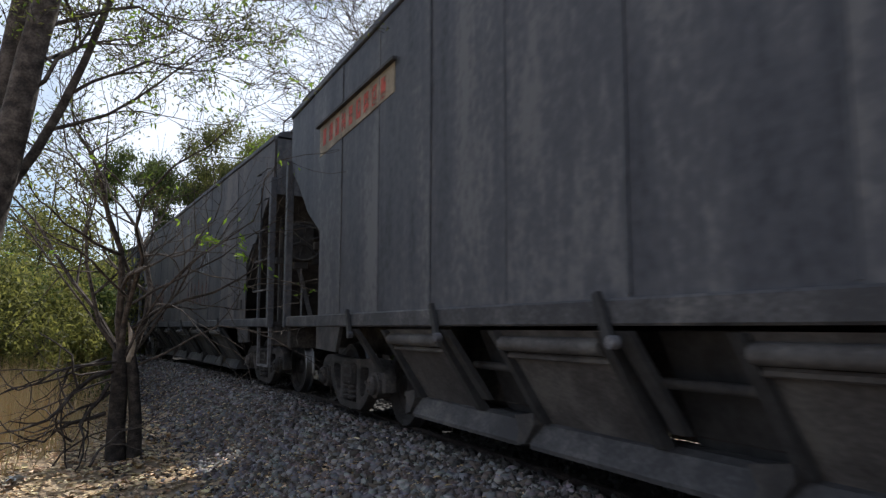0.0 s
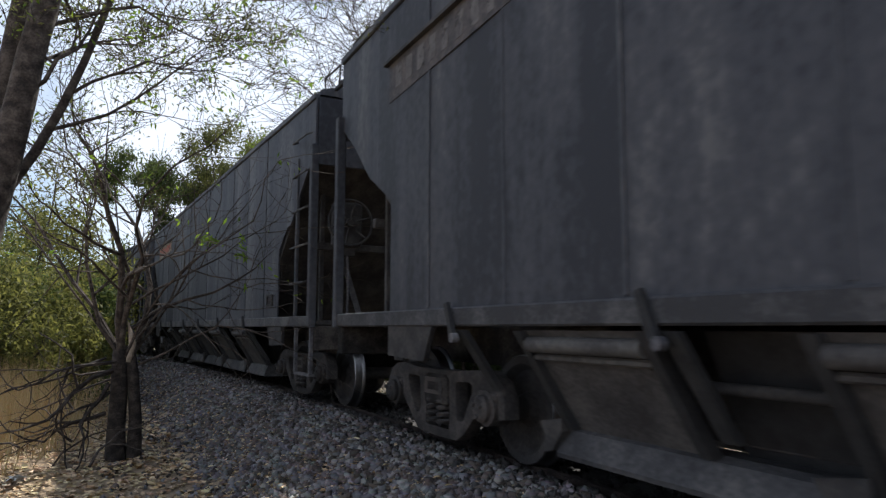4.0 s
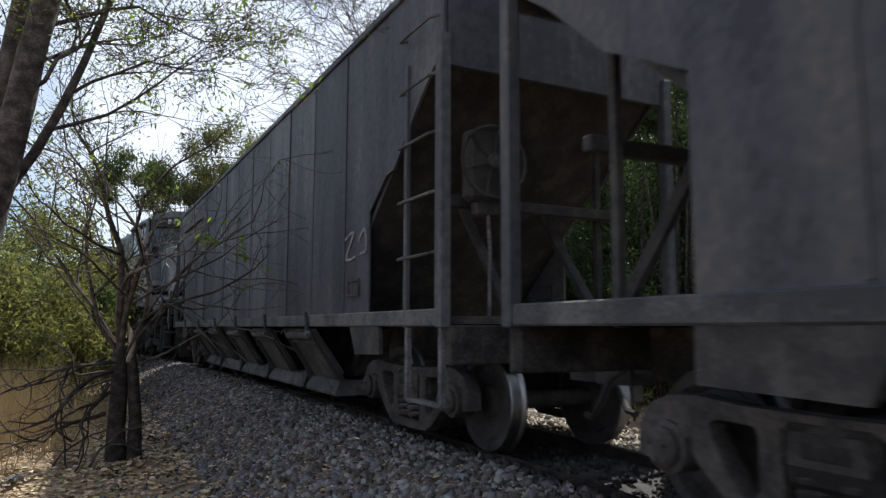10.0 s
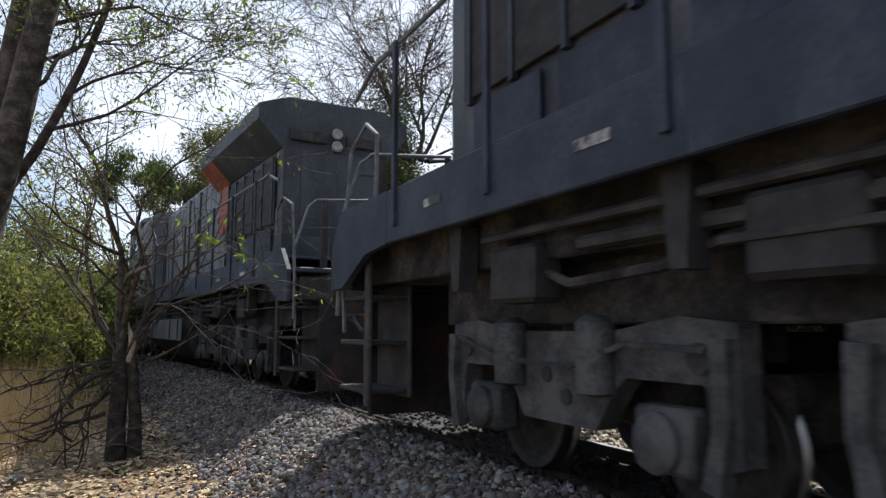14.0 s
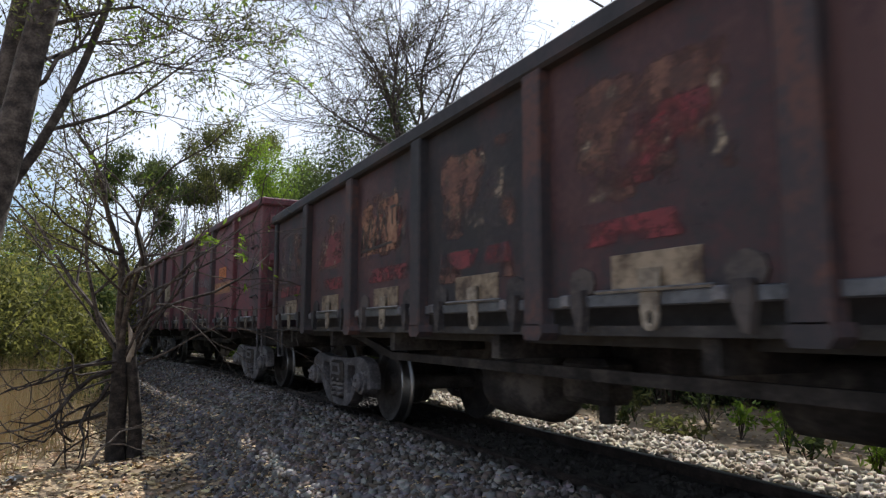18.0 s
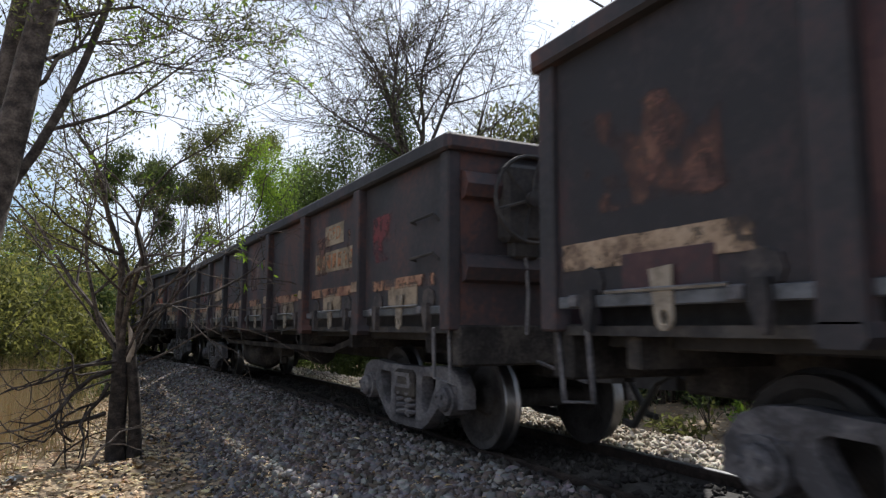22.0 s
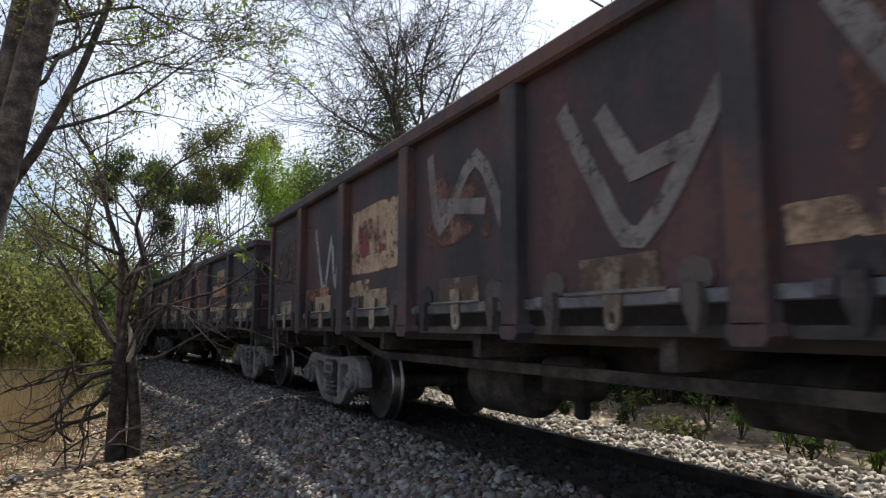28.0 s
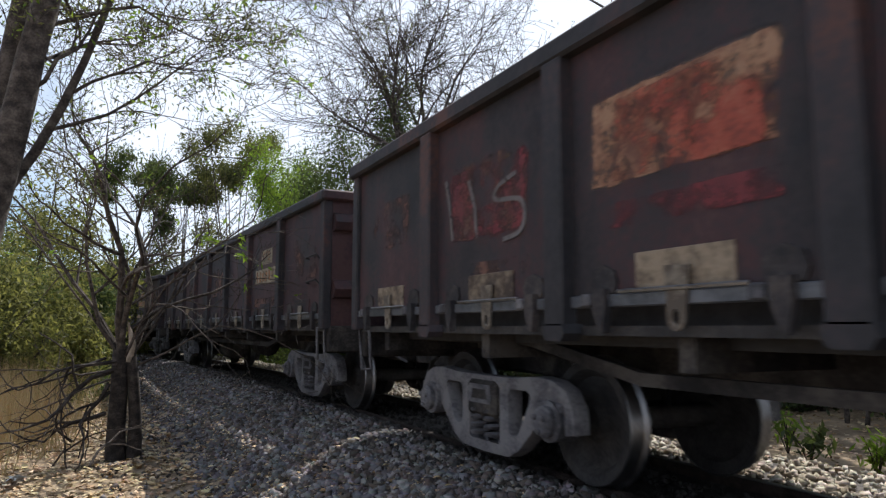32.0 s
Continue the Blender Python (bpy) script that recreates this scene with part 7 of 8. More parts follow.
    for s in (-1, 1):
        y = s * (LS - 0.04)
        for q0, q1 in ((8.76, 9.28), (9.42, 12.2), (12.3, 13.74)):
            part("tank_panel", Shape().box(X(q1), X(q0), min(y, y + s * 0.03), max(y, y + s * 0.03), 0.69, 1.20, 0.012), LOCO_WHITE if not lead_dark else LOCO_GREY2, tk, "tank side with peeling white paint" if not lead_dark else "")
        for q in (9.35, 12.25, 13.4):
            part("tank_strap", Shape().box(X(q) - 0.06, X(q) + 0.06, min(y, y + s * 0.05), max(y, y + s * 0.05), 0.72, 1.18, 0.01), BLACK_STEEL, tk)
        if not lead_dark:
            for q, w in ((9.2, 0.28), (9.9, 0.14), (11.4, 0.5), (12.9, 0.3)):
                a, b = y - s * 0.005 + s * 0.012, y - s * 0.44
                part("paint_streak", Shape().add([(X(q), a, 0.67), (X(q + w), a, 0.67), (X(q + w + 0.1), b, 0.275), (X(q + 0.1), b, 0.275)], [(0, 1, 2, 3)] if s < 0 else [(3, 2, 1, 0)]), LOCO_WHITE, tk)
    for q0, q1 in ((1.6, 8.4), (14.0, 20.3)):
        box("frame_gear", q0, q1, -0.82, 0.82, 1.02, 1.45, UNDER)
    box("frame_gear", 8.45, 13.95, -1.12, 1.12, 1.16, 1.44, UNDER)
    for s in (-1, 1):
        for k, (yy, z, r) in enumerate(((1.20, 1.58, 0.03), (1.16, 1.46, 0.04), (1.22, 1.36, 0.022), (1.10, 1.26, 0.035))):
            part("frame_pipe", Shape().tube([(X(1.9 + k), s * yy, z), (X(6.0), s * yy, z - 0.02), (X(12.0), s * yy, z), (X(19.0 - k), s * yy, z - 0.01)], r, 6), BLACK_STEEL, car, smooth=50)
        for q in (3.4, 5.0, 7.3, 9.2, 11.0, 13.1, 15.0, 17.2, 19.3):
            part("frame_bracket", Shape().prism([(X(q) - 0.09, 1.69), (X(q) + 0.09, 1.69), (X(q) + 0.05, 1.25), (X(q) - 0.05, 1.25)], 1, min(s * 1.12, s * 1.26), max(s * 1.12, s * 1.26)), GRILLE_AND_SHADE, car)
        for q, w, z0 in ((4.2, 0.5, 1.15), (7.6, 0.6, 1.1), (14.6, 0.7, 1.05), (16.4, 0.5, 1.18), (18.4, 0.5, 1.15)):
            part("valve_box", Shape().box(X(q + w), X(q), min(s * 0.98, s * 1.22), max(s * 0.98, s * 1.22), z0, z0 + 0.35, 0.03), GRILLE_AND_SHADE, car)
    rng = random.Random(7)
    if not lead_dark:
        for q in (8.65, 9.7, 10.8, 11.9, 13.0, 13.9):
            for s in (-1, 1):
                blotch("worn_patch", car, X(q + rng.uniform(0.95, 1.1)), X(q), 1.675, 1.72 + rng.uniform(0.25, 0.38), OLD_WHITE, s * (LS + 0.03) + (0 if s < 0 else 0.008))
    for q in (17.6, 19.4):
        for s in (-1, 1):
            part("reflector", Shape().box(X(q) - 0.14, X(q) + 0.14, s * (LS + 0.032) - 0.004, s * (LS + 0.032) + 0.004, 1.86, 1.92), LOCO_WHITE, car)
    for q in (5.2, 8.6, 14.4, 16.8):
        part("air_pipe", Shape().tube([(X(q), -1.08, 1.45), (X(q + 0.6), -1.16, 1.28), (X(q + 1.3), -1.16, 1.24), (X(q + 1.9), -1.05, 1.40)], 0.03, 6), UNDER, car)
    for q in (2.9, 6.2, 15.3, 18.5):
        loco_truck(car, q)
    return car


def glass_material():
    m = bpy.data.materials.new("dark_window_glass")
    m.use_nodes = True
    b = m.node_tree.nodes["Principled BSDF"]
    socket(b, "Base Color", (0.02, 0.025, 0.028, 1)), socket(b, "Roughness", 0.05), socket(b, "Transmission Weight", 0.12), socket(b, "Specular IOR Level", 0.6)
    return m


GLASS = glass_material()
LOCOS.append(locomotive(LOCO_GREY, LOCO_NAVY, "grey diesel locomotive with peeling white and navy sill", False))
LOCOS.append(locomotive(LOCO_GREY2, LOCO_NAVY2, "sooty grey diesel locomotive running with its radiator end leading", True))


# ---- trees and shrubs ----
def limb(wood, tips, p, d, length, r, level, rng, spread=0.6, lift=0.12, kids=4, wander=0.16, sides=6, rmin=0.003):
    """A bending limb with smaller ones along it; ends of the last ones are kept in tips."""
    n = 5 if level else 4
    pts, rad, d = [Vector(p)], [r], Vector(d).normalized()
    for i in range(n):
        d = (d + Vector((rng.gauss(0, wander), rng.gauss(0, wander), rng.gauss(0, wander) + lift * 0.35))).normalized()
        pts.append(pts[-1] + d * (length / n))
        rad.append(max(rmin, r * (1 - 0.62 * (i + 1) / n)))
    wood.tube(pts, rad, max(3, sides), False)
    if level <= 0:
        tips += [(q, d) for q in pts[1:]]
        return
    for k in range(kids):
        f = 0.3 + 0.7 * (k + rng.random() * 0.8) / kids
        i = min(n - 1, int(f * n))
        q = pts[i].lerp(pts[i + 1], f * n - i) if f * n - i < 1 else pts[-1]
        side = Vector((rng.gauss(0, 1), rng.gauss(0, 1), rng.gauss(0, 0.7))).normalized()
        e = (d * (1 - spread * 0.6) + side * spread + Vector((0, 0, lift))).normalized()
        limb(wood, tips, q, e, length * rng.uniform(0.45, 0.7), max(rmin, rad[i] * 0.6), level - 1, rng, spread, lift, kids, wander, sides - 1, rmin)
    limb(wood, tips, pts[-1], d, length * 0.55, rad[-1], level - 1, rng, spread, lift, kids, wander, sides - 1, rmin)


def leaves(name, centres, size, material, parent, seed, scatter=0.12, per=4, long=1.7, label="", droop=0.3):
    """Many small folded leaves round the given places, as one crown."""
    rng = np.random.default_rng(seed)
    c = np.repeat(np.array([tuple(q) for q in centres]), per, 0)
    n = len(c)
    c = c + rng.normal(0, scatter, (n, 3))
    s = rng.uniform(0.6, 1.25, n) * size
    leaf = np.array([(-1, 0, 0), (-0.1, 0.42, 0.12), (1, 0, -0.1), (-0.1, -0.42, 0.12)]) * np.array([long / 1.4, 1, 1])
    v = np.einsum("nij,kj->nki", spins(rng, n), leaf) * s[:, None, None]
    v[:, :, 2] -= droop * s[:, None] * (leaf[None, :, 0] + 1) / 2
    v = (v + c[:, None]).reshape(-1, 3)
    f = np.arange(4 * n).reshape(n, 4)
    f = np.concatenate([f[:, [0, 1, 2]], f[:, [0, 2, 3]]])
    ob = part(name, cloud(name, v, f, material), None, parent, label)
    return tagged(ob, kind="stuff") if n > 300 else ob


def tree(name, label, base, stems, material, bark, seed, level=2, kids=4, spread=0.6, lift=0.12, wander=0.16, leaf=0.05, per=4, scatter=0.12, group="", sides=6, keep=1.0, rmin=0.003):
    """A tree of one or more stems: (start, way, length, thickness)."""
    rng = random.Random(seed)
    ob = thing(name, label, "tree" if "tree" in name else "shrub", group, at=Matrix.Translation(base))
    tips = []
    for start, way, length, r in stems:
        wood = Shape()
        limb(wood, tips, start, way, length, r, level, rng, spread, lift, kids, wander, sides, rmin)
        me = bpy.data.meshes.new("trunk")
        me.from_pydata(wood.v, [], wood.f)
        me.materials.append(bark)
        me.polygons.foreach_set("use_smooth", [True] * len(me.polygons))
        part("trunk" if "tree" in name else "stem", me, None, ob)
    if material and per:
        tips = [q for q, _ in tips if rng.random() < keep]
        leaves("crown", tips, leaf, material, ob, seed, scatter, per)
    return ob


def clump(name, label, base, size, count, material, seed, leaf=0.05, wood=True, group="shrubs beside the track", density=0.5, bole=0.0):
    """A leafy shrub: an uneven cloud of leaf sprays on a few stems."""
    rng = np.random.default_rng(seed)
    ob = thing(name, label, "shrub" if "shrub" in name else "tree", group, at=Matrix.Translation(base))
    lobes = rng.uniform(-1, 1, (15, 3)) * np.array([0.85, 0.85, 0.6]) + np.array([0, 0, 0.5])
    rad = rng.uniform(0.16, 0.42, 15)
    pts = []
    while len(pts) < count:
        k = rng.integers(15)
        d = rng.normal(size=3)
        d /= np.linalg.norm(d)
        q = lobes[k] + d * rad[k] * rng.uniform(density, 1.0)
        if q[2] > -0.15:
            pts.append(q * np.array(size) + np.array([0, 0, bole]))
    leaves("crown", pts, leaf, material, ob, seed, 0.10 * max(size) / 2, 3)
    if wood:
        sh = Shape()
        for k in range(9):
            q = Vector(lobes[k] * np.array(size)) + Vector((0, 0, bole))
            sh.tube([(q.x * 0.15, q.y * 0.15, -0.3), (q.x * 0.5, q.y * 0.4, q.z * 0.45), tuple(q * 0.95), (q.x * 1.15, q.y * 1.1, q.z + rad[k] * size[2] * 0.8)], [0.05, 0.035, 0.02, 0.006], 5, False)
        part("stem", sh, BARK, ob, smooth=60)
    return ob


def build_trees():
    rng = random.Random(4)
    # leaning double-stemmed tree close by
    lean = thing("leaning_tree", "leaning rough-barked tree with thin leafy twigs", "tree", at=Matrix.Translation((-6.1, -0.95, -0.65)))
    tips = []
    for pts, rad in (([(0, -0.08, 0), (0, 0.02, 1.3), (0, 0.16, 2.38), (0, 0.26, 2.95), (0, 0.33, 3.4), (0, 0.375, 3.75), (0.0, 0.46, 4.2), (-0.05, 0.66, 5.3), (-0.15, 0.95, 6.6)], [0.15, 0.135, 0.12, 0.112, 0.105, 0.10, 0.09, 0.08, 0.06]),
                     ([(-0.05, -0.05, 0.7), (-0.5, 0.03, 2.2), (-0.7, 0.11, 3.55), (-0.7, 0.16, 4.0), (-0.7, 0.21, 4.45), (-0.75, 0.3, 6.0)], [0.10, 0.09, 0.085, 0.08, 0.075, 0.05]),
                     ([(0.0, 0.2, 2.55), (-0.2, 0.29, 2.76), (-0.2, 0.43, 3.02), (-0.2, 0.59, 3.4), (-0.2, 0.73, 3.8), (-0.2, 0.9, 4.38), (-0.25, 1.1, 5.2)], [0.05, 0.042, 0.038, 0.034, 0.03, 0.026, 0.016])):
        sh = Shape().tube(pts, rad, 12, False)
        part("trunk", sh, BARK, lean, smooth=60)
    for start, way, length, r in (((-0.2, 0.5, 3.2), (-0.3, 0.75, 0.5), 2.0, 0.03), ((-0.2, 0.62, 3.5), (0.0, 0.9, 0.35), 1.9, 0.026), ((0, 0.33, 3.4), (-0.1, 0.75, 0.5), 1.6, 0.035), ((-0.1, 0.42, 4.0), (-0.35, 0.8, 0.35), 2.2, 0.035), ((-0.85, 0.15, 4.0), (-0.3, 0.5, 0.5), 2.2, 0.03), ((-0.1, 0.5, 4.4), (-0.8, 0.6, 0.1), 2.2, 0.03),
                                  ((-0.08, 0.6, 5.1), (0.1, 0.9, -0.1), 2.3, 0.03), ((-0.85, 0.2, 5.0), (-0.7, 0.6, -0.25), 2.0, 0.025), ((-0.1, 0.4, 3.7), (-0.9, 0.25, 0.3), 2.0, 0.03), ((-0.88, 0.2, 3.3), (-0.8, 0.4, 0.2), 1.8, 0.02)):
        sh = Shape()
        limb(sh, tips, start, way, length * 0.62, r * 0.6, 3, rng, 0.75, 0.08, 4, 0.22, 5)
        part("branch", sh, BARK, lean, smooth=60)
    leaves("crown", [q for q, _ in tips if rng.random() < 0.5], 0.019, LEAF_OLIVE, lean, 31, 0.06, 3)
    leaves("crown", [q for q, _ in tips if rng.random() < 0.06], 0.03, LEAF_LIGHT, lean, 32, 0.06, 3)
    # forked, half-dead small tree beside the ballast
    fork = thing("forked_tree", "small forked half-dead tree with many thin bare stems", "tree", at=Matrix.Translation((-9.6, 0.35, -0.62)))
    for pts, rad in (([(0, -0.09, -0.1), (0, -0.10, 0.4), (0.0, -0.09, 0.9), (0, -0.10, 1.35)], [0.13, 0.105, 0.10, 0.085]), ([(0.02, 0.11, -0.1), (0.0, 0.11, 0.5), (0.02, 0.06, 1.0), (0.0, 0.0, 1.4)], [0.10, 0.075, 0.07, 0.06])):
        part("trunk", Shape().tube(pts, rad, 10, False), SHADED_BARK, fork, smooth=60)
    tips = []
    for k in range(6):
        a = -1.1 + 2.2 * (k + rng.random()) / 6
        side, up = math.sin(a * 0.62), math.cos(a * 0.62)
        sh = Shape()
        limb(sh, tips, (rng.uniform(-0.05, 0.05), -0.08 + 0.10 * a, 1.15 + rng.random() * 0.3), (rng.uniform(-0.2, 0.25), side, up), rng.uniform(1.7, 3.1) * (0.6 + 0.4 * up), rng.uniform(0.016, 0.036), 2, rng, 0.62, 0.05, 3, 0.2, 5)
        part("stem", sh, BARK, fork, smooth=60)
    # four stout stems leave the fork, with fine twigs out to the track side
    wood = random.Random(77)
    for start, way, length, r in (((0.0, -0.08, 1.25), (0.05, 0.02, 1.0), 2.2, 0.058), ((0.02, -0.10, 1.3), (0.1, -0.22, 0.95), 2.2, 0.042), ((-0.02, -0.14, 1.35), (-0.1, -0.5, 0.85), 1.9, 0.034), ((0.0, 0.04, 1.3), (0.05, 0.42, 0.85), 2.2, 0.044), ((0.0, 0.02, 1.6), (0.1, 0.75, 0.6), 1.8, 0.026), ((0.0, 0.0, 1.9), (-0.1, 0.8, 0.45), 1.6, 0.02)):
        sh = Shape()
        limb(sh, tips, start, way, length, r, 3, wood, 0.6, 0.05, 3, 0.18, 6, 0.002)
        part("stem", sh, BARK, fork, smooth=60)
    for start, way, length in (((0, -0.15, 1.0), (0.2, -1.0, -0.45), 1.0), ((0, -0.1, 1.1), (0.3, -0.9, 0.2), 1.1), ((0, 0.1, 1.15), (0.1, 1.0, 0.5), 1.9)):
        sh = Shape()
        limb(sh, [], start, way, length, 0.016, 2, rng, 0.7, 0.0, 3, 0.28, 5)
        part("stem", sh, BARK, fork, smooth=60)
    stub = Shape().tube([(0.03, 0.0, 1.2), (0.07, 0.03, 1.42), (0.06, 0.0, 1.56), (0.07, -0.03, 1.68)], [0.05, 0.042, 0.028, 0.006], 8)
    part("broken_stub", stub, DEADWOOD, fork, "pale broken stub", 40)
    tagged(leaves("leaf_spray", [q for q, _ in tips if rng.random() < 0.015], 0.04, LEAF_LIGHT, fork, 5, 0.05, 2), kind="stuff")
    leaves("leaf_spray", [(0.1, 0.75 + 0.03 * j, 2.72 + 0.02 * (j % 3)) for j in range(9)] + [(0.1, 1.28, 2.55 + 0.05 * j) for j in range(6)], 0.05, LEAF_LIGHT, fork, 6, 0.05, 3)["kind"] = "stuff"
    # brushwood lying under it
    brush = thing("brushwood", "dead fallen branches lying on the litter", "branches", at=Matrix.Translation((-9.5, -0.6, -0.62)))
    for k in range(5):
        sh = Shape()
        limb(sh, [], (rng.uniform(-0.5, 1.2), rng.uniform(-0.7, 0.75), rng.uniform(0.02, 0.35)), (rng.uniform(-0.4, 0.9), rng.uniform(-1, 0.4), rng.uniform(0.0, 0.35)), rng.uniform(0.5, 1.1), rng.uniform(0.010, 0.02), 1, rng, 0.7, -0.06, 3, 0.3, 5)
        part("branch", sh, BARK, brush, smooth=60)
    for k in range(5):
        sh = Shape()
        limb(sh, [], (rng.uniform(-0.25, 0.3), rng.uniform(0.3, 0.75), rng.uniform(0.25, 0.85)), (rng.uniform(-0.6, 0.9), rng.uniform(-1.0, -0.3), rng.uniform(-0.75, 0.35)), rng.uniform(0.4, 0.9), rng.uniform(0.009, 0.018), 1, rng, 0.8, -0.05, 4, 0.32, 5)
        part("branch", sh, BARK, brush, smooth=60)
    # broken limbs propped from the trunk down into the litter
    for y0, z0, y1, z1, x1, r in ((0.78, 1.1, -0.35, 0.12, 0.3, 0.034), (0.74, 0.95, -0.1, 0.1, -0.1, 0.028), (0.8, 1.2, 0.0, 0.35, 0.45, 0.026), (0.72, 0.6, -0.25, 0.25, 0.15, 0.03), (0.76, 0.85, 0.2, 0.02, 0.35, 0.022), (0.7, 1.25, -0.6, 0.5, 0.0, 0.02)):
        sh = Shape()
        way = Vector((x1, y1 - y0, z1 - z0))
        limb(sh, [], (0.05, y0, z0), way.normalized(), way.length * 0.85, r, 1, wood, 0.6, -0.03, 3, 0.3, 5)
        part("branch", sh, SHADED_BARK, brush, smooth=60)
    # leafy shrubs on the near side
    for k, (x, y, s, h, m, leaf, n) in enumerate(((-14.5, -1.7, 1.5, 2.6, LEAF_DRY, 0.05, 2600), (-17.5, -1.2, 1.8, 3.0, LEAF_MID, 0.05, 2600), (-13.0, -3.6, 1.9, 3.2, LEAF_DRY, 0.05, 2400), (-22, -2.0, 2.4, 5.2, LEAF_DRY, 0.065, 3000),
                                                  (-28, -2.6, 3.0, 5.6, LEAF_DRY, 0.08, 2600), (-36, -4.5, 3.6, 5.0, LEAF_MID, 0.10, 2000), (-19.5, -4.6, 2.6, 4.4, LEAF_MID, 0.07, 1900), (-15.8, -0.9, 0.9, 2.2, LEAF_DRY, 0.05, 1700), (-24, -0.6, 1.6, 3.4, LEAF_DRY, 0.07, 1700), (-30, -0.8, 1.8, 4.6, LEAF_MID, 0.08, 1700))):
        clump("shrub", "dusty yellow-green leafy shrub beside the track" if m is LEAF_DRY else "dusty green leafy shrub beside the track", (x, y, -0.6), (s, s, h * 0.85), int(n * 1.7), m, 50 + k, leaf * 0.95)
    grass = []
    g = np.random.default_rng(3)
    for k in range(2600):
        x, y = g.normal(-12.4, 1.3), g.normal(-1.35, 0.55)
        h = g.uniform(0.4, 1.25)
        bx, by = g.normal(0, 0.22, 2)
        z = float(height(x, y))
        grass += [((x, y - 0.005, z), (x, y + 0.005, z), (x + bx, y + by, z + h))]
    v = np.array(grass).reshape(-1, 3)
    tagged(new("dry_grass", cloud("dry_grass", v, np.arange(len(v)).reshape(-1, 3), STRAW)), "tall dry straw-coloured grass under the shrubs", "grass", kind="stuff")
    # beyond the train: a wide bare tree, tangled with vines
    stems = []
    for k in range(9):
        a = -1.25 + 2.5 * k / 8
        stems.append(((rng.uniform(-0.2, 0.2), a * 0.25, 0), (rng.uniform(-0.25, 0.35) - 0.3 * a, 0.05 + math.sin(a) * 0.95, math.cos(a) * 0.95), rng.uniform(2.9, 3.9), rng.uniform(0.042, 0.07)))
    tree("bare_tree", "wide grey leafless tree with fine spreading twigs", (-17.3, 7.5, 5.5), [((0, 0, -6.2), (0, 0, 1), 6.3, 0.2)] + stems, LEAF_OLIVE, BARK, 71, 3, 6, 0.66, 0.02, 0.17, 0.035, 1, 0.1, sides=5, keep=0.2, rmin=0.006)
    for k, (x, y, z, s, h, m, leaf, n) in enumerate((
            (-18.8, 7.35, 0.2, 1.6, 8.4, LEAF_MID, 0.045, 8000), (-16.2, 8.6, 0.2, 1.7, 4.8, LEAF_MID, 0.06, 2200), (-20.5, 6.8, 0.1, 1.7, 6.5, LEAF_MID, 0.055, 3600), (-27.6, 6.1, 0.0, 1.7, 8.0, LEAF_LIGHT, 0.055, 5200),
            (-30, 7.5, 0.0, 3.2, 8.0, LEAF_MID, 0.10, 2200), (-37.5, 5.2, 0.0, 3.2, 6.6, LEAF_OLIVE, 0.08, 3200), (-33, 0.6, 0, 2.2, 3.8, LEAF_OLIVE, 0.09, 2400), (-43, 2.0, 0, 5.0, 4.6, LEAF_MID, 0.14, 2400), (-52, -3.0, 0, 6.0, 5.0, LEAF_OLIVE, 0.16, 2400),
            (-13.8, 9.6, 0.2, 1.5, 3.6, LEAF_DARK, 0.05, 2600), (-14.2, 13.0, 0.4, 2.8, 6.5, LEAF_DARK, 0.08, 3400), (-17.5, 15.5, 0.6, 3.4, 7.5, LEAF_DARK, 0.1, 3000), (-11.5, 17.0, 0.6, 3.2, 7.5, LEAF_DARK, 0.1, 3000), (-11.5, 11.0, 0.3, 2.2, 7.2, LEAF_DARK, 0.06, 2600), (-9.6, 12.6, 0.4, 2.2, 8.0, LEAF_DARK, 0.055, 2800), (-8.0, 10.6, 0.3, 1.5, 3.4, LEAF_DARK, 0.06, 1800), (-6.2, 12.2, 0.4, 2.2, 7.6, LEAF_DARK, 0.06, 2400),
            (-3.0, 11.0, 0.3, 2.4, 6.5, LEAF_LIGHT, 0.06, 2600), (-10.2, 9.6, 0.2, 1.2, 2.2, LEAF_DARK, 0.045, 1800), (-14.8, 12.5, 0.4, 2.6, 7.0, LEAF_MID, 0.08, 2200), (-20, 13, 0.5, 3.4, 8.0, LEAF_OLIVE, 0.1, 2000), (1.5, 12, 0.4, 3, 6, LEAF_DARK, 0.08, 1500), (-8.5, 15.5, 0.6, 3.2, 9.0, LEAF_DARK, 0.1, 2000), (-13.0, 15.5, 0.6, 3.0, 8.5, LEAF_DARK, 0.1, 1800), (-4.0, 15, 0.6, 3.2, 9.0, LEAF_DARK, 0.1, 1600), (-18, 11, 0.4, 2.2, 3.6, LEAF_DARK, 0.08, 1600), (-23, 9.5, 0.4, 2.2, 4.0, LEAF_DARK, 0.08, 1600), (-28, 10, 0.4, 3, 5.5, LEAF_DARK, 0.1, 1600), (-7.0, 14.2, 0.5, 2.2, 4.0, LEAF_DARK, 0.08, 1800), (-11.0, 14.0, 0.5, 2.2, 4.0, LEAF_DARK, 0.08, 1800))):
        clump("shrub" if h < 5 else "leafy_tree", "dense green thicket beyond the track" if h < 5 else "leafy tree hung with vines beyond the track", (x, y, z - 0.5), (s, s, h * 0.84), int(n * 2.9), m, 90 + k, leaf * 0.95, group="thicket beyond the track")
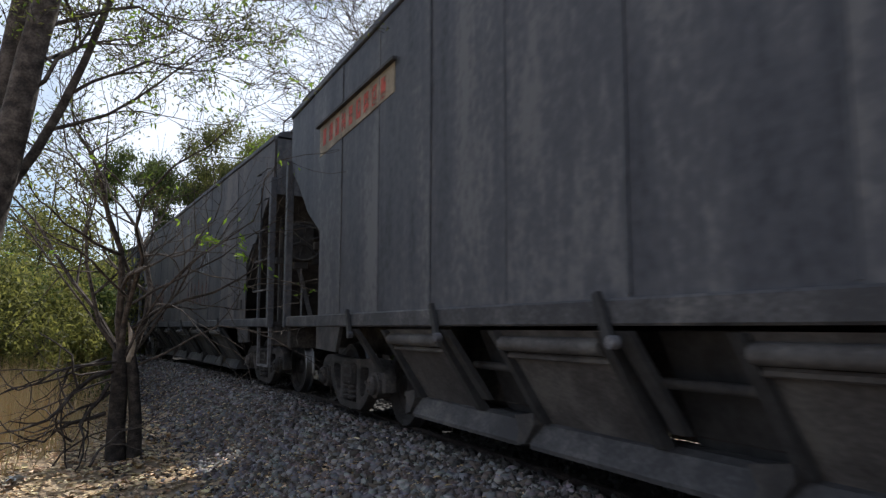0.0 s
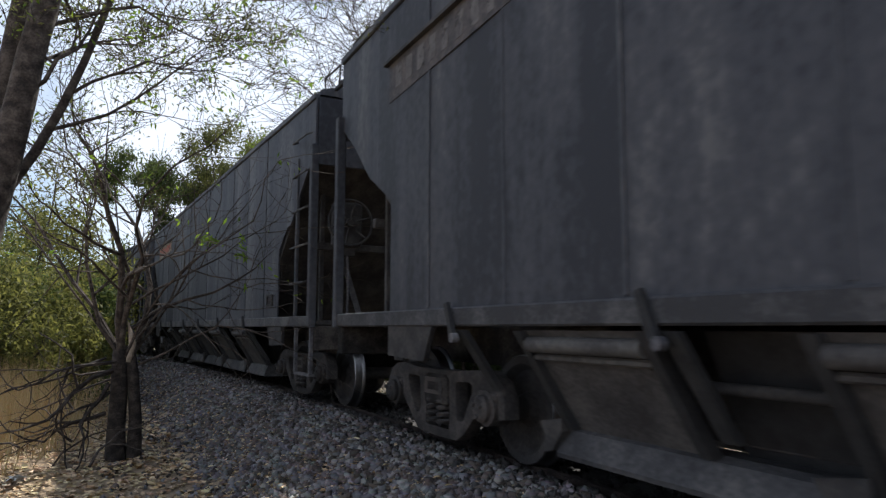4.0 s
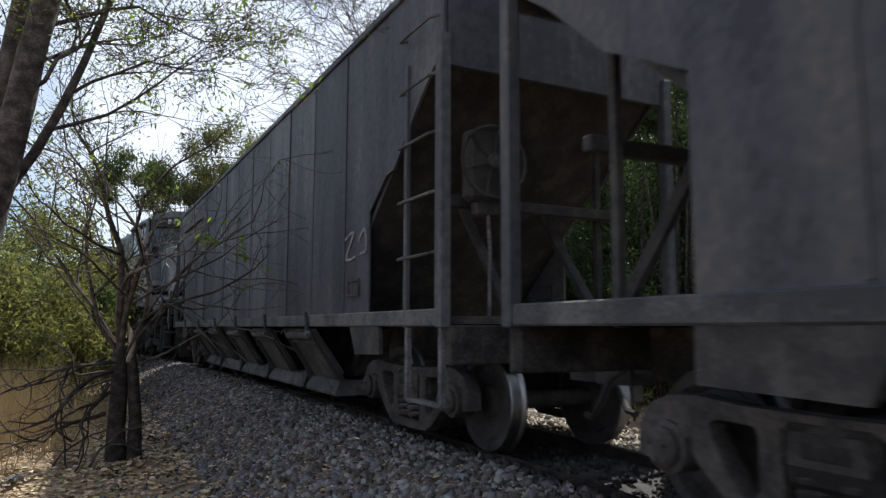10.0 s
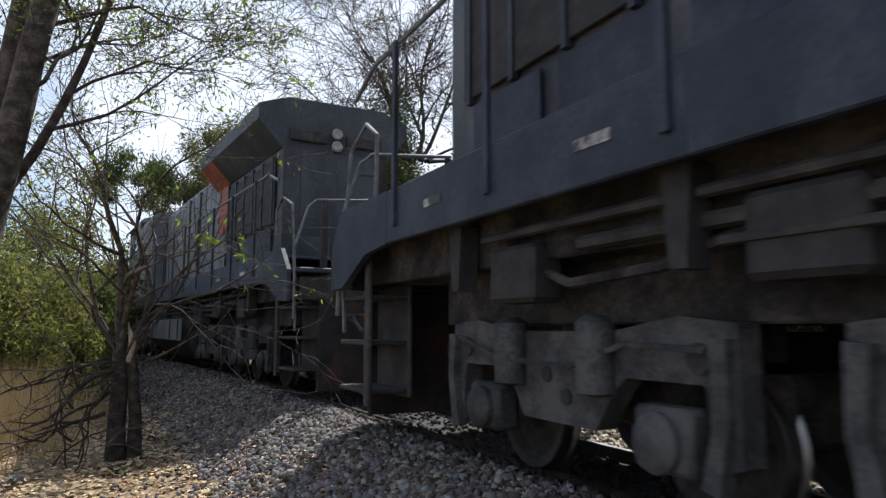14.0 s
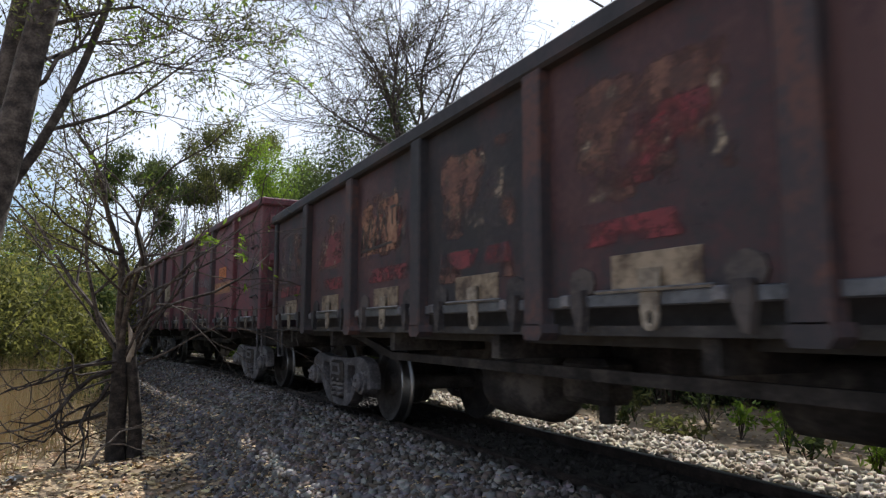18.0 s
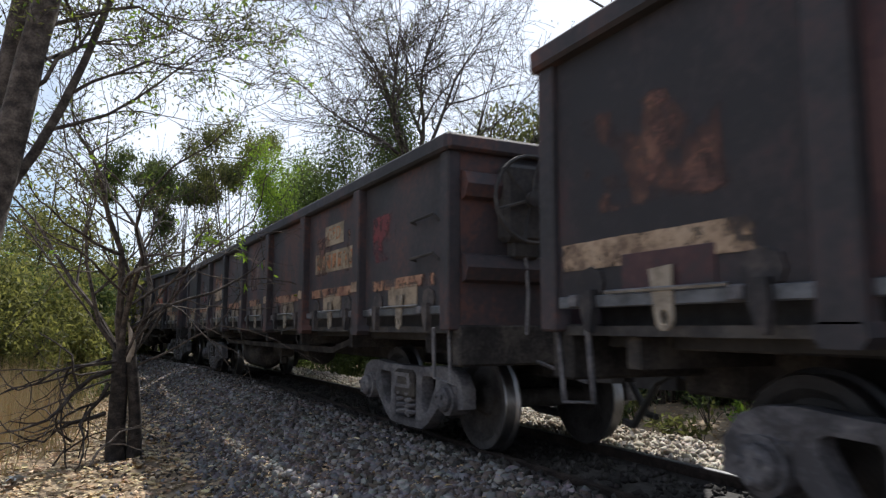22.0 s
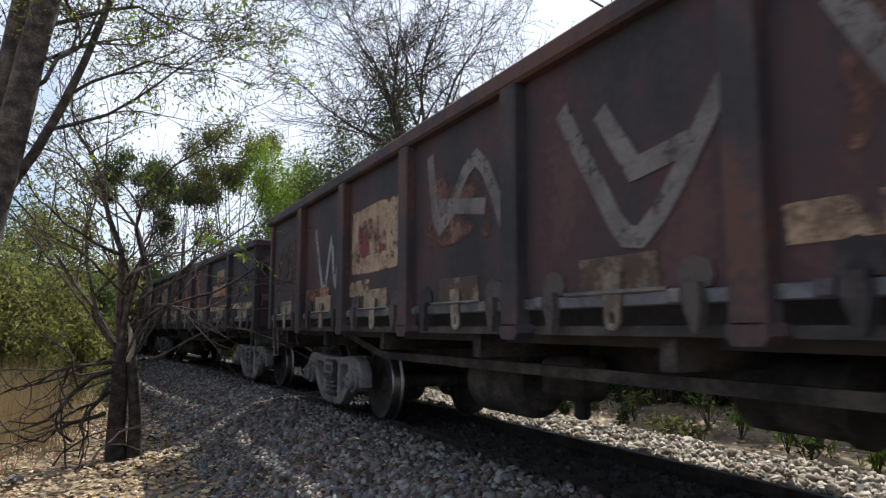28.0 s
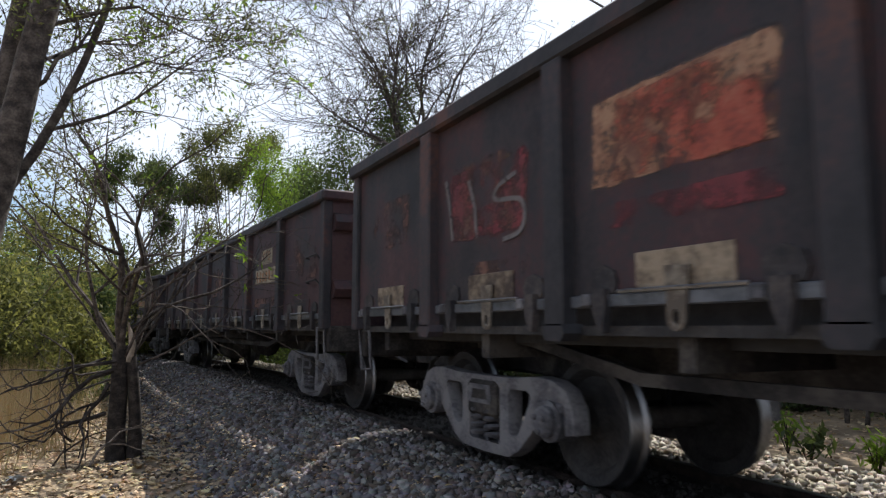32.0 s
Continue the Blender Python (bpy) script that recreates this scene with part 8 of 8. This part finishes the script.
    for k, (x, y, s, h, bole) in enumerate(((-36.0, 5.9, 2.4, 3.6, 8.0), (-38.0, 1.3, 3.0, 2.4, 8.0), (-39.0, 3.6, 2.1, 3.2, 6.6))):
        clump("leafy_tree", "dark spreading tree standing up the line", (x, y, -0.5), (s, s, h * 0.84), 5200 if k == 0 else 4200 if k == 1 else 3000, LEAF_OLIVE if k == 0 else LEAF_MID, 140 + k, 0.075, group="thicket beyond the track", bole=bole, density=0.15)
    clump("leafy_tree", "tree with bright yellow-green leaves over the thicket", (-8.0, 11.6, -0.4), (1.3, 1.3, 1.7), 3000, LEAF_LIGHT, 150, 0.05, group="thicket beyond the track", bole=6.3)
    clump("leafy_tree", "tree with bright yellow-green leaves over the thicket", (-9.0, 10.8, -0.5), (1.15, 1.15, 1.0), 2600, LEAF_LIGHT, 151, 0.045, group="thicket beyond the track", bole=6.5)
    clump("leafy_tree", "slim leafy tree hung with vines in the thicket", (-10.9, 10.6, -0.5), (1.1, 1.1, 1.5), 5200, LEAF_MID, 152, 0.04, group="thicket beyond the track", bole=5.9)
    snag = thing("bare_tree", "thin dark bare tree reaching over the thicket", "tree", at=Matrix.Translation((-9.4, 10.2, -0.4)))
    part("trunk", Shape().tube([(0, 0, 0), (-0.1, 0, 2.0), (-0.05, -0.1, 4.2), (-0.3, -0.15, 6.2), (-0.45, -0.2, 7.0)], [0.09, 0.08, 0.07, 0.06, 0.05], 8, False), BARK, snag, smooth=60)
    part("branch", Shape().tube([(-0.45, -0.2, 7.0), (-1.2, -0.2, 7.45), (-2.1, -0.2, 7.95), (-2.65, -0.2, 8.5), (-3.5, -0.2, 9.2), (-4.3, -0.2, 9.5)], [0.05, 0.045, 0.035, 0.03, 0.025, 0.012], 7, False), BARK, snag, smooth=60)
    for p, d in (((-1.2, -0.2, 7.45), (-0.8, 0.2, -0.2)), ((-2.1, -0.2, 7.95), (-0.9, 0, 0.05)), ((-2.65, -0.2, 8.5), (0.2, 0, 1)), ((-0.45, -0.2, 7.0), (0.6, 0, 1))):
        sh = Shape()
        limb(sh, [], p, d, 1.1, 0.014, 2, rng, 0.6, 0.05, 3, 0.2, 4)
        part("twig", sh, BARK, snag, smooth=60)
    for k in range(10):
        x, y, hh = rng.uniform(-16, -3), rng.uniform(9.5, 13.0), rng.uniform(3, 5.0)
        t = thing("sapling", "thin bare grey sapling in the thicket", "tree", "saplings in the thicket", at=Matrix.Translation((x, y, -0.4)))
        sh = Shape()
        limb(sh, [], (0, 0, 0), (rng.uniform(-0.15, 0.15), rng.uniform(-0.15, 0.15), 1), hh, rng.uniform(0.03, 0.06), 0, rng, 0.6, 0.1, 4, 0.12, 6)
        part("trunk", sh, BARK, t, smooth=60)
        for j in range(5):
            z = hh * (0.35 + 0.13 * j)
            sh = Shape()
            limb(sh, [], (0, 0, z * 0.97), (rng.uniform(-1, 1), rng.uniform(-1, 1), 0.8), hh * 0.3, 0.014, 1, rng, 0.6, 0.05, 3, 0.2, 4)
            part("branch", sh, BARK, t, smooth=60)
    # weeds on the far verge
    more = [(-2.5 - 13 * rng.random(), 6.3 + 2.6 * rng.random() ** 1.5, rng.uniform(0.15, 0.45), rng.uniform(0.2, 0.55), (LEAF_LIGHT, LEAF_DARK, LEAF_OLIVE, LEAF_MID)[j % 4]) for j in range(16)]
    for k, (x, y, s, h, m) in enumerate(((-5.6, 7.0, 0.30, 0.45, LEAF_LIGHT), (-6.6, 7.4, 0.22, 0.5, LEAF_LIGHT), (-4.4, 6.7, 0.25, 0.4, LEAF_LIGHT), (-8.6, 7.4, 0.4, 0.5, LEAF_OLIVE), (-3.4, 6.9, 0.3, 0.4, LEAF_OLIVE), (-10.5, 7.8, 0.5, 0.6, LEAF_MID), (-7.6, 7.9, 0.45, 0.6, LEAF_MID), (-5.0, 8.2, 0.6, 0.9, LEAF_MID), (-12.6, 8.0, 0.6, 0.8, LEAF_OLIVE)) + tuple(more)):
        w = thing("weed", "bright green weed on the far verge" if m is LEAF_LIGHT else "dull green weed on the far verge", "plant", "weeds on the verge", at=Matrix.Translation((x, y, float(height(x, y)) - 0.02)))
        sh, top = Shape(), []
        for j in range(7):
            p = (rng.gauss(0, s * 0.5), rng.gauss(0, s * 0.5), h * rng.uniform(0.6, 1.1))
            sh.tube([(0, 0, 0), (p[0] * 0.4, p[1] * 0.4, p[2] * 0.6), p], [0.008, 0.006, 0.003], 4, False)
            top += [Vector(p).lerp(Vector((0, 0, h * 0.3)), f) for f in (0, 0.15, 0.3, 0.45, 0.6)]
        tagged(part("stem", sh, BARK, w), kind="stuff")
        tagged(leaves("leaf_spray", top, 0.05, m, w, 200 + k, 0.05, 3), kind="stuff")
    # litter thrown beside the track
    scrap = Shape()
    for k in range(5):
        scrap.add([(rng.gauss(0, 0.06), rng.gauss(0, 0.06), 0.02), (rng.gauss(0.06, 0.05), rng.gauss(0, 0.06), 0.07 * rng.random()), (rng.gauss(0.05, 0.05), rng.gauss(0.07, 0.05), 0.05), (rng.gauss(-0.03, 0.03), rng.gauss(0.06, 0.03), 0.09 * rng.random())], [(0, 1, 2), (0, 2, 3)])
    ob = new("plastic_scrap", scrap.mesh("plastic_scrap", PLASTIC))
    tagged(ob, "crumpled white plastic scrap lying on the leaves", "litter")
    ob.matrix_world = Matrix.Translation((-8.6, -0.72, float(height(-8.6, -0.72)) + 0.01))


build_trees()


# ---- the train's run ----
def travelled(t):
    """Metres run since the start: an even pace that slackens late, with slight surges of the couplings."""
    surge = float(np.interp(t, [0, 2.5, 3, 3.5, 5, 9, 10, 11, 19, 20, 21, 23, 24, 25, 26.5, 28, 29], [0, 0, -0.16, -0.1, 0, 0, 0.12, 0, 0, 0.07, 0.02, 0, 0.09, 0.17, 0.07, 0.12, 0]))
    return 9.3 * t - (0.0375 * (t - 21) ** 2 if t > 21 else 0) + surge


def car_pose(front, half, pivot, turned=False):
    """Pose of a car whose leading end stands front metres up the line."""
    a, b = along(front + half - pivot)[0], along(front + half + pivot)[0]
    c, d = (a + b) / 2, a - b
    return Matrix.Translation(c) @ Matrix.Rotation(math.atan2(d.y, d.x) + (math.pi if turned else 0), 4, "Z")


TRAIN = []           # car, where its leading end starts, half its length, its pivots, turned round
for car, d in zip(HOPPERS, (-6.55, 10.87, 28.3, 45.75, 63.35, 80.98, 97.95)):
    TRAIN.append((car, d, 7.95 if car is HOPPERS[5] else 7.8 if car is HOPPERS[6] else 8.075, 6.95, False))
TRAIN.append((LOCOS[0], 115.26, LL / 2, 6.4, False))
TRAIN.append((LOCOS[1], 139.85, LL / 2, 6.4, True))
for i, car in enumerate(GONDOLAS):
    TRAIN.append((car, 163.3 + 15.3 * i + (0.26 if i == 0 else 0.08 if i == 1 else 0.0), HALF_L, 5.3, False))


def motions():
    times = [0.5 * i for i in range(65)]
    for car, start, half, pivot, turned in TRAIN:
        walk(car, [(t, car_pose(start - travelled(t), half, pivot, turned)) for t in times])
        near = [k / FPS for k in range(int(SECONDS * FPS) + 1) if -14 < start + half - travelled(k / FPS) < 26]
        rows = [0.0] + [t for t in near if 0 < t < SECONDS] + [SECONDS]
        for o in car.children_recursive:
            if "turns" not in o:
                continue
            place, way = o.matrix_basis.translation.copy(), -1 if turned else 1
            keyed = []
            for t in rows:
                tt = min(max(t, near[0] if near else 0), near[-1] if near else 0)
                keyed.append((t, Matrix.Translation(place) @ Matrix.Rotation(way * (travelled(tt) / o["turns"] % (2 * math.pi)), 4, "Y")))
            walk(o, keyed)


motions()
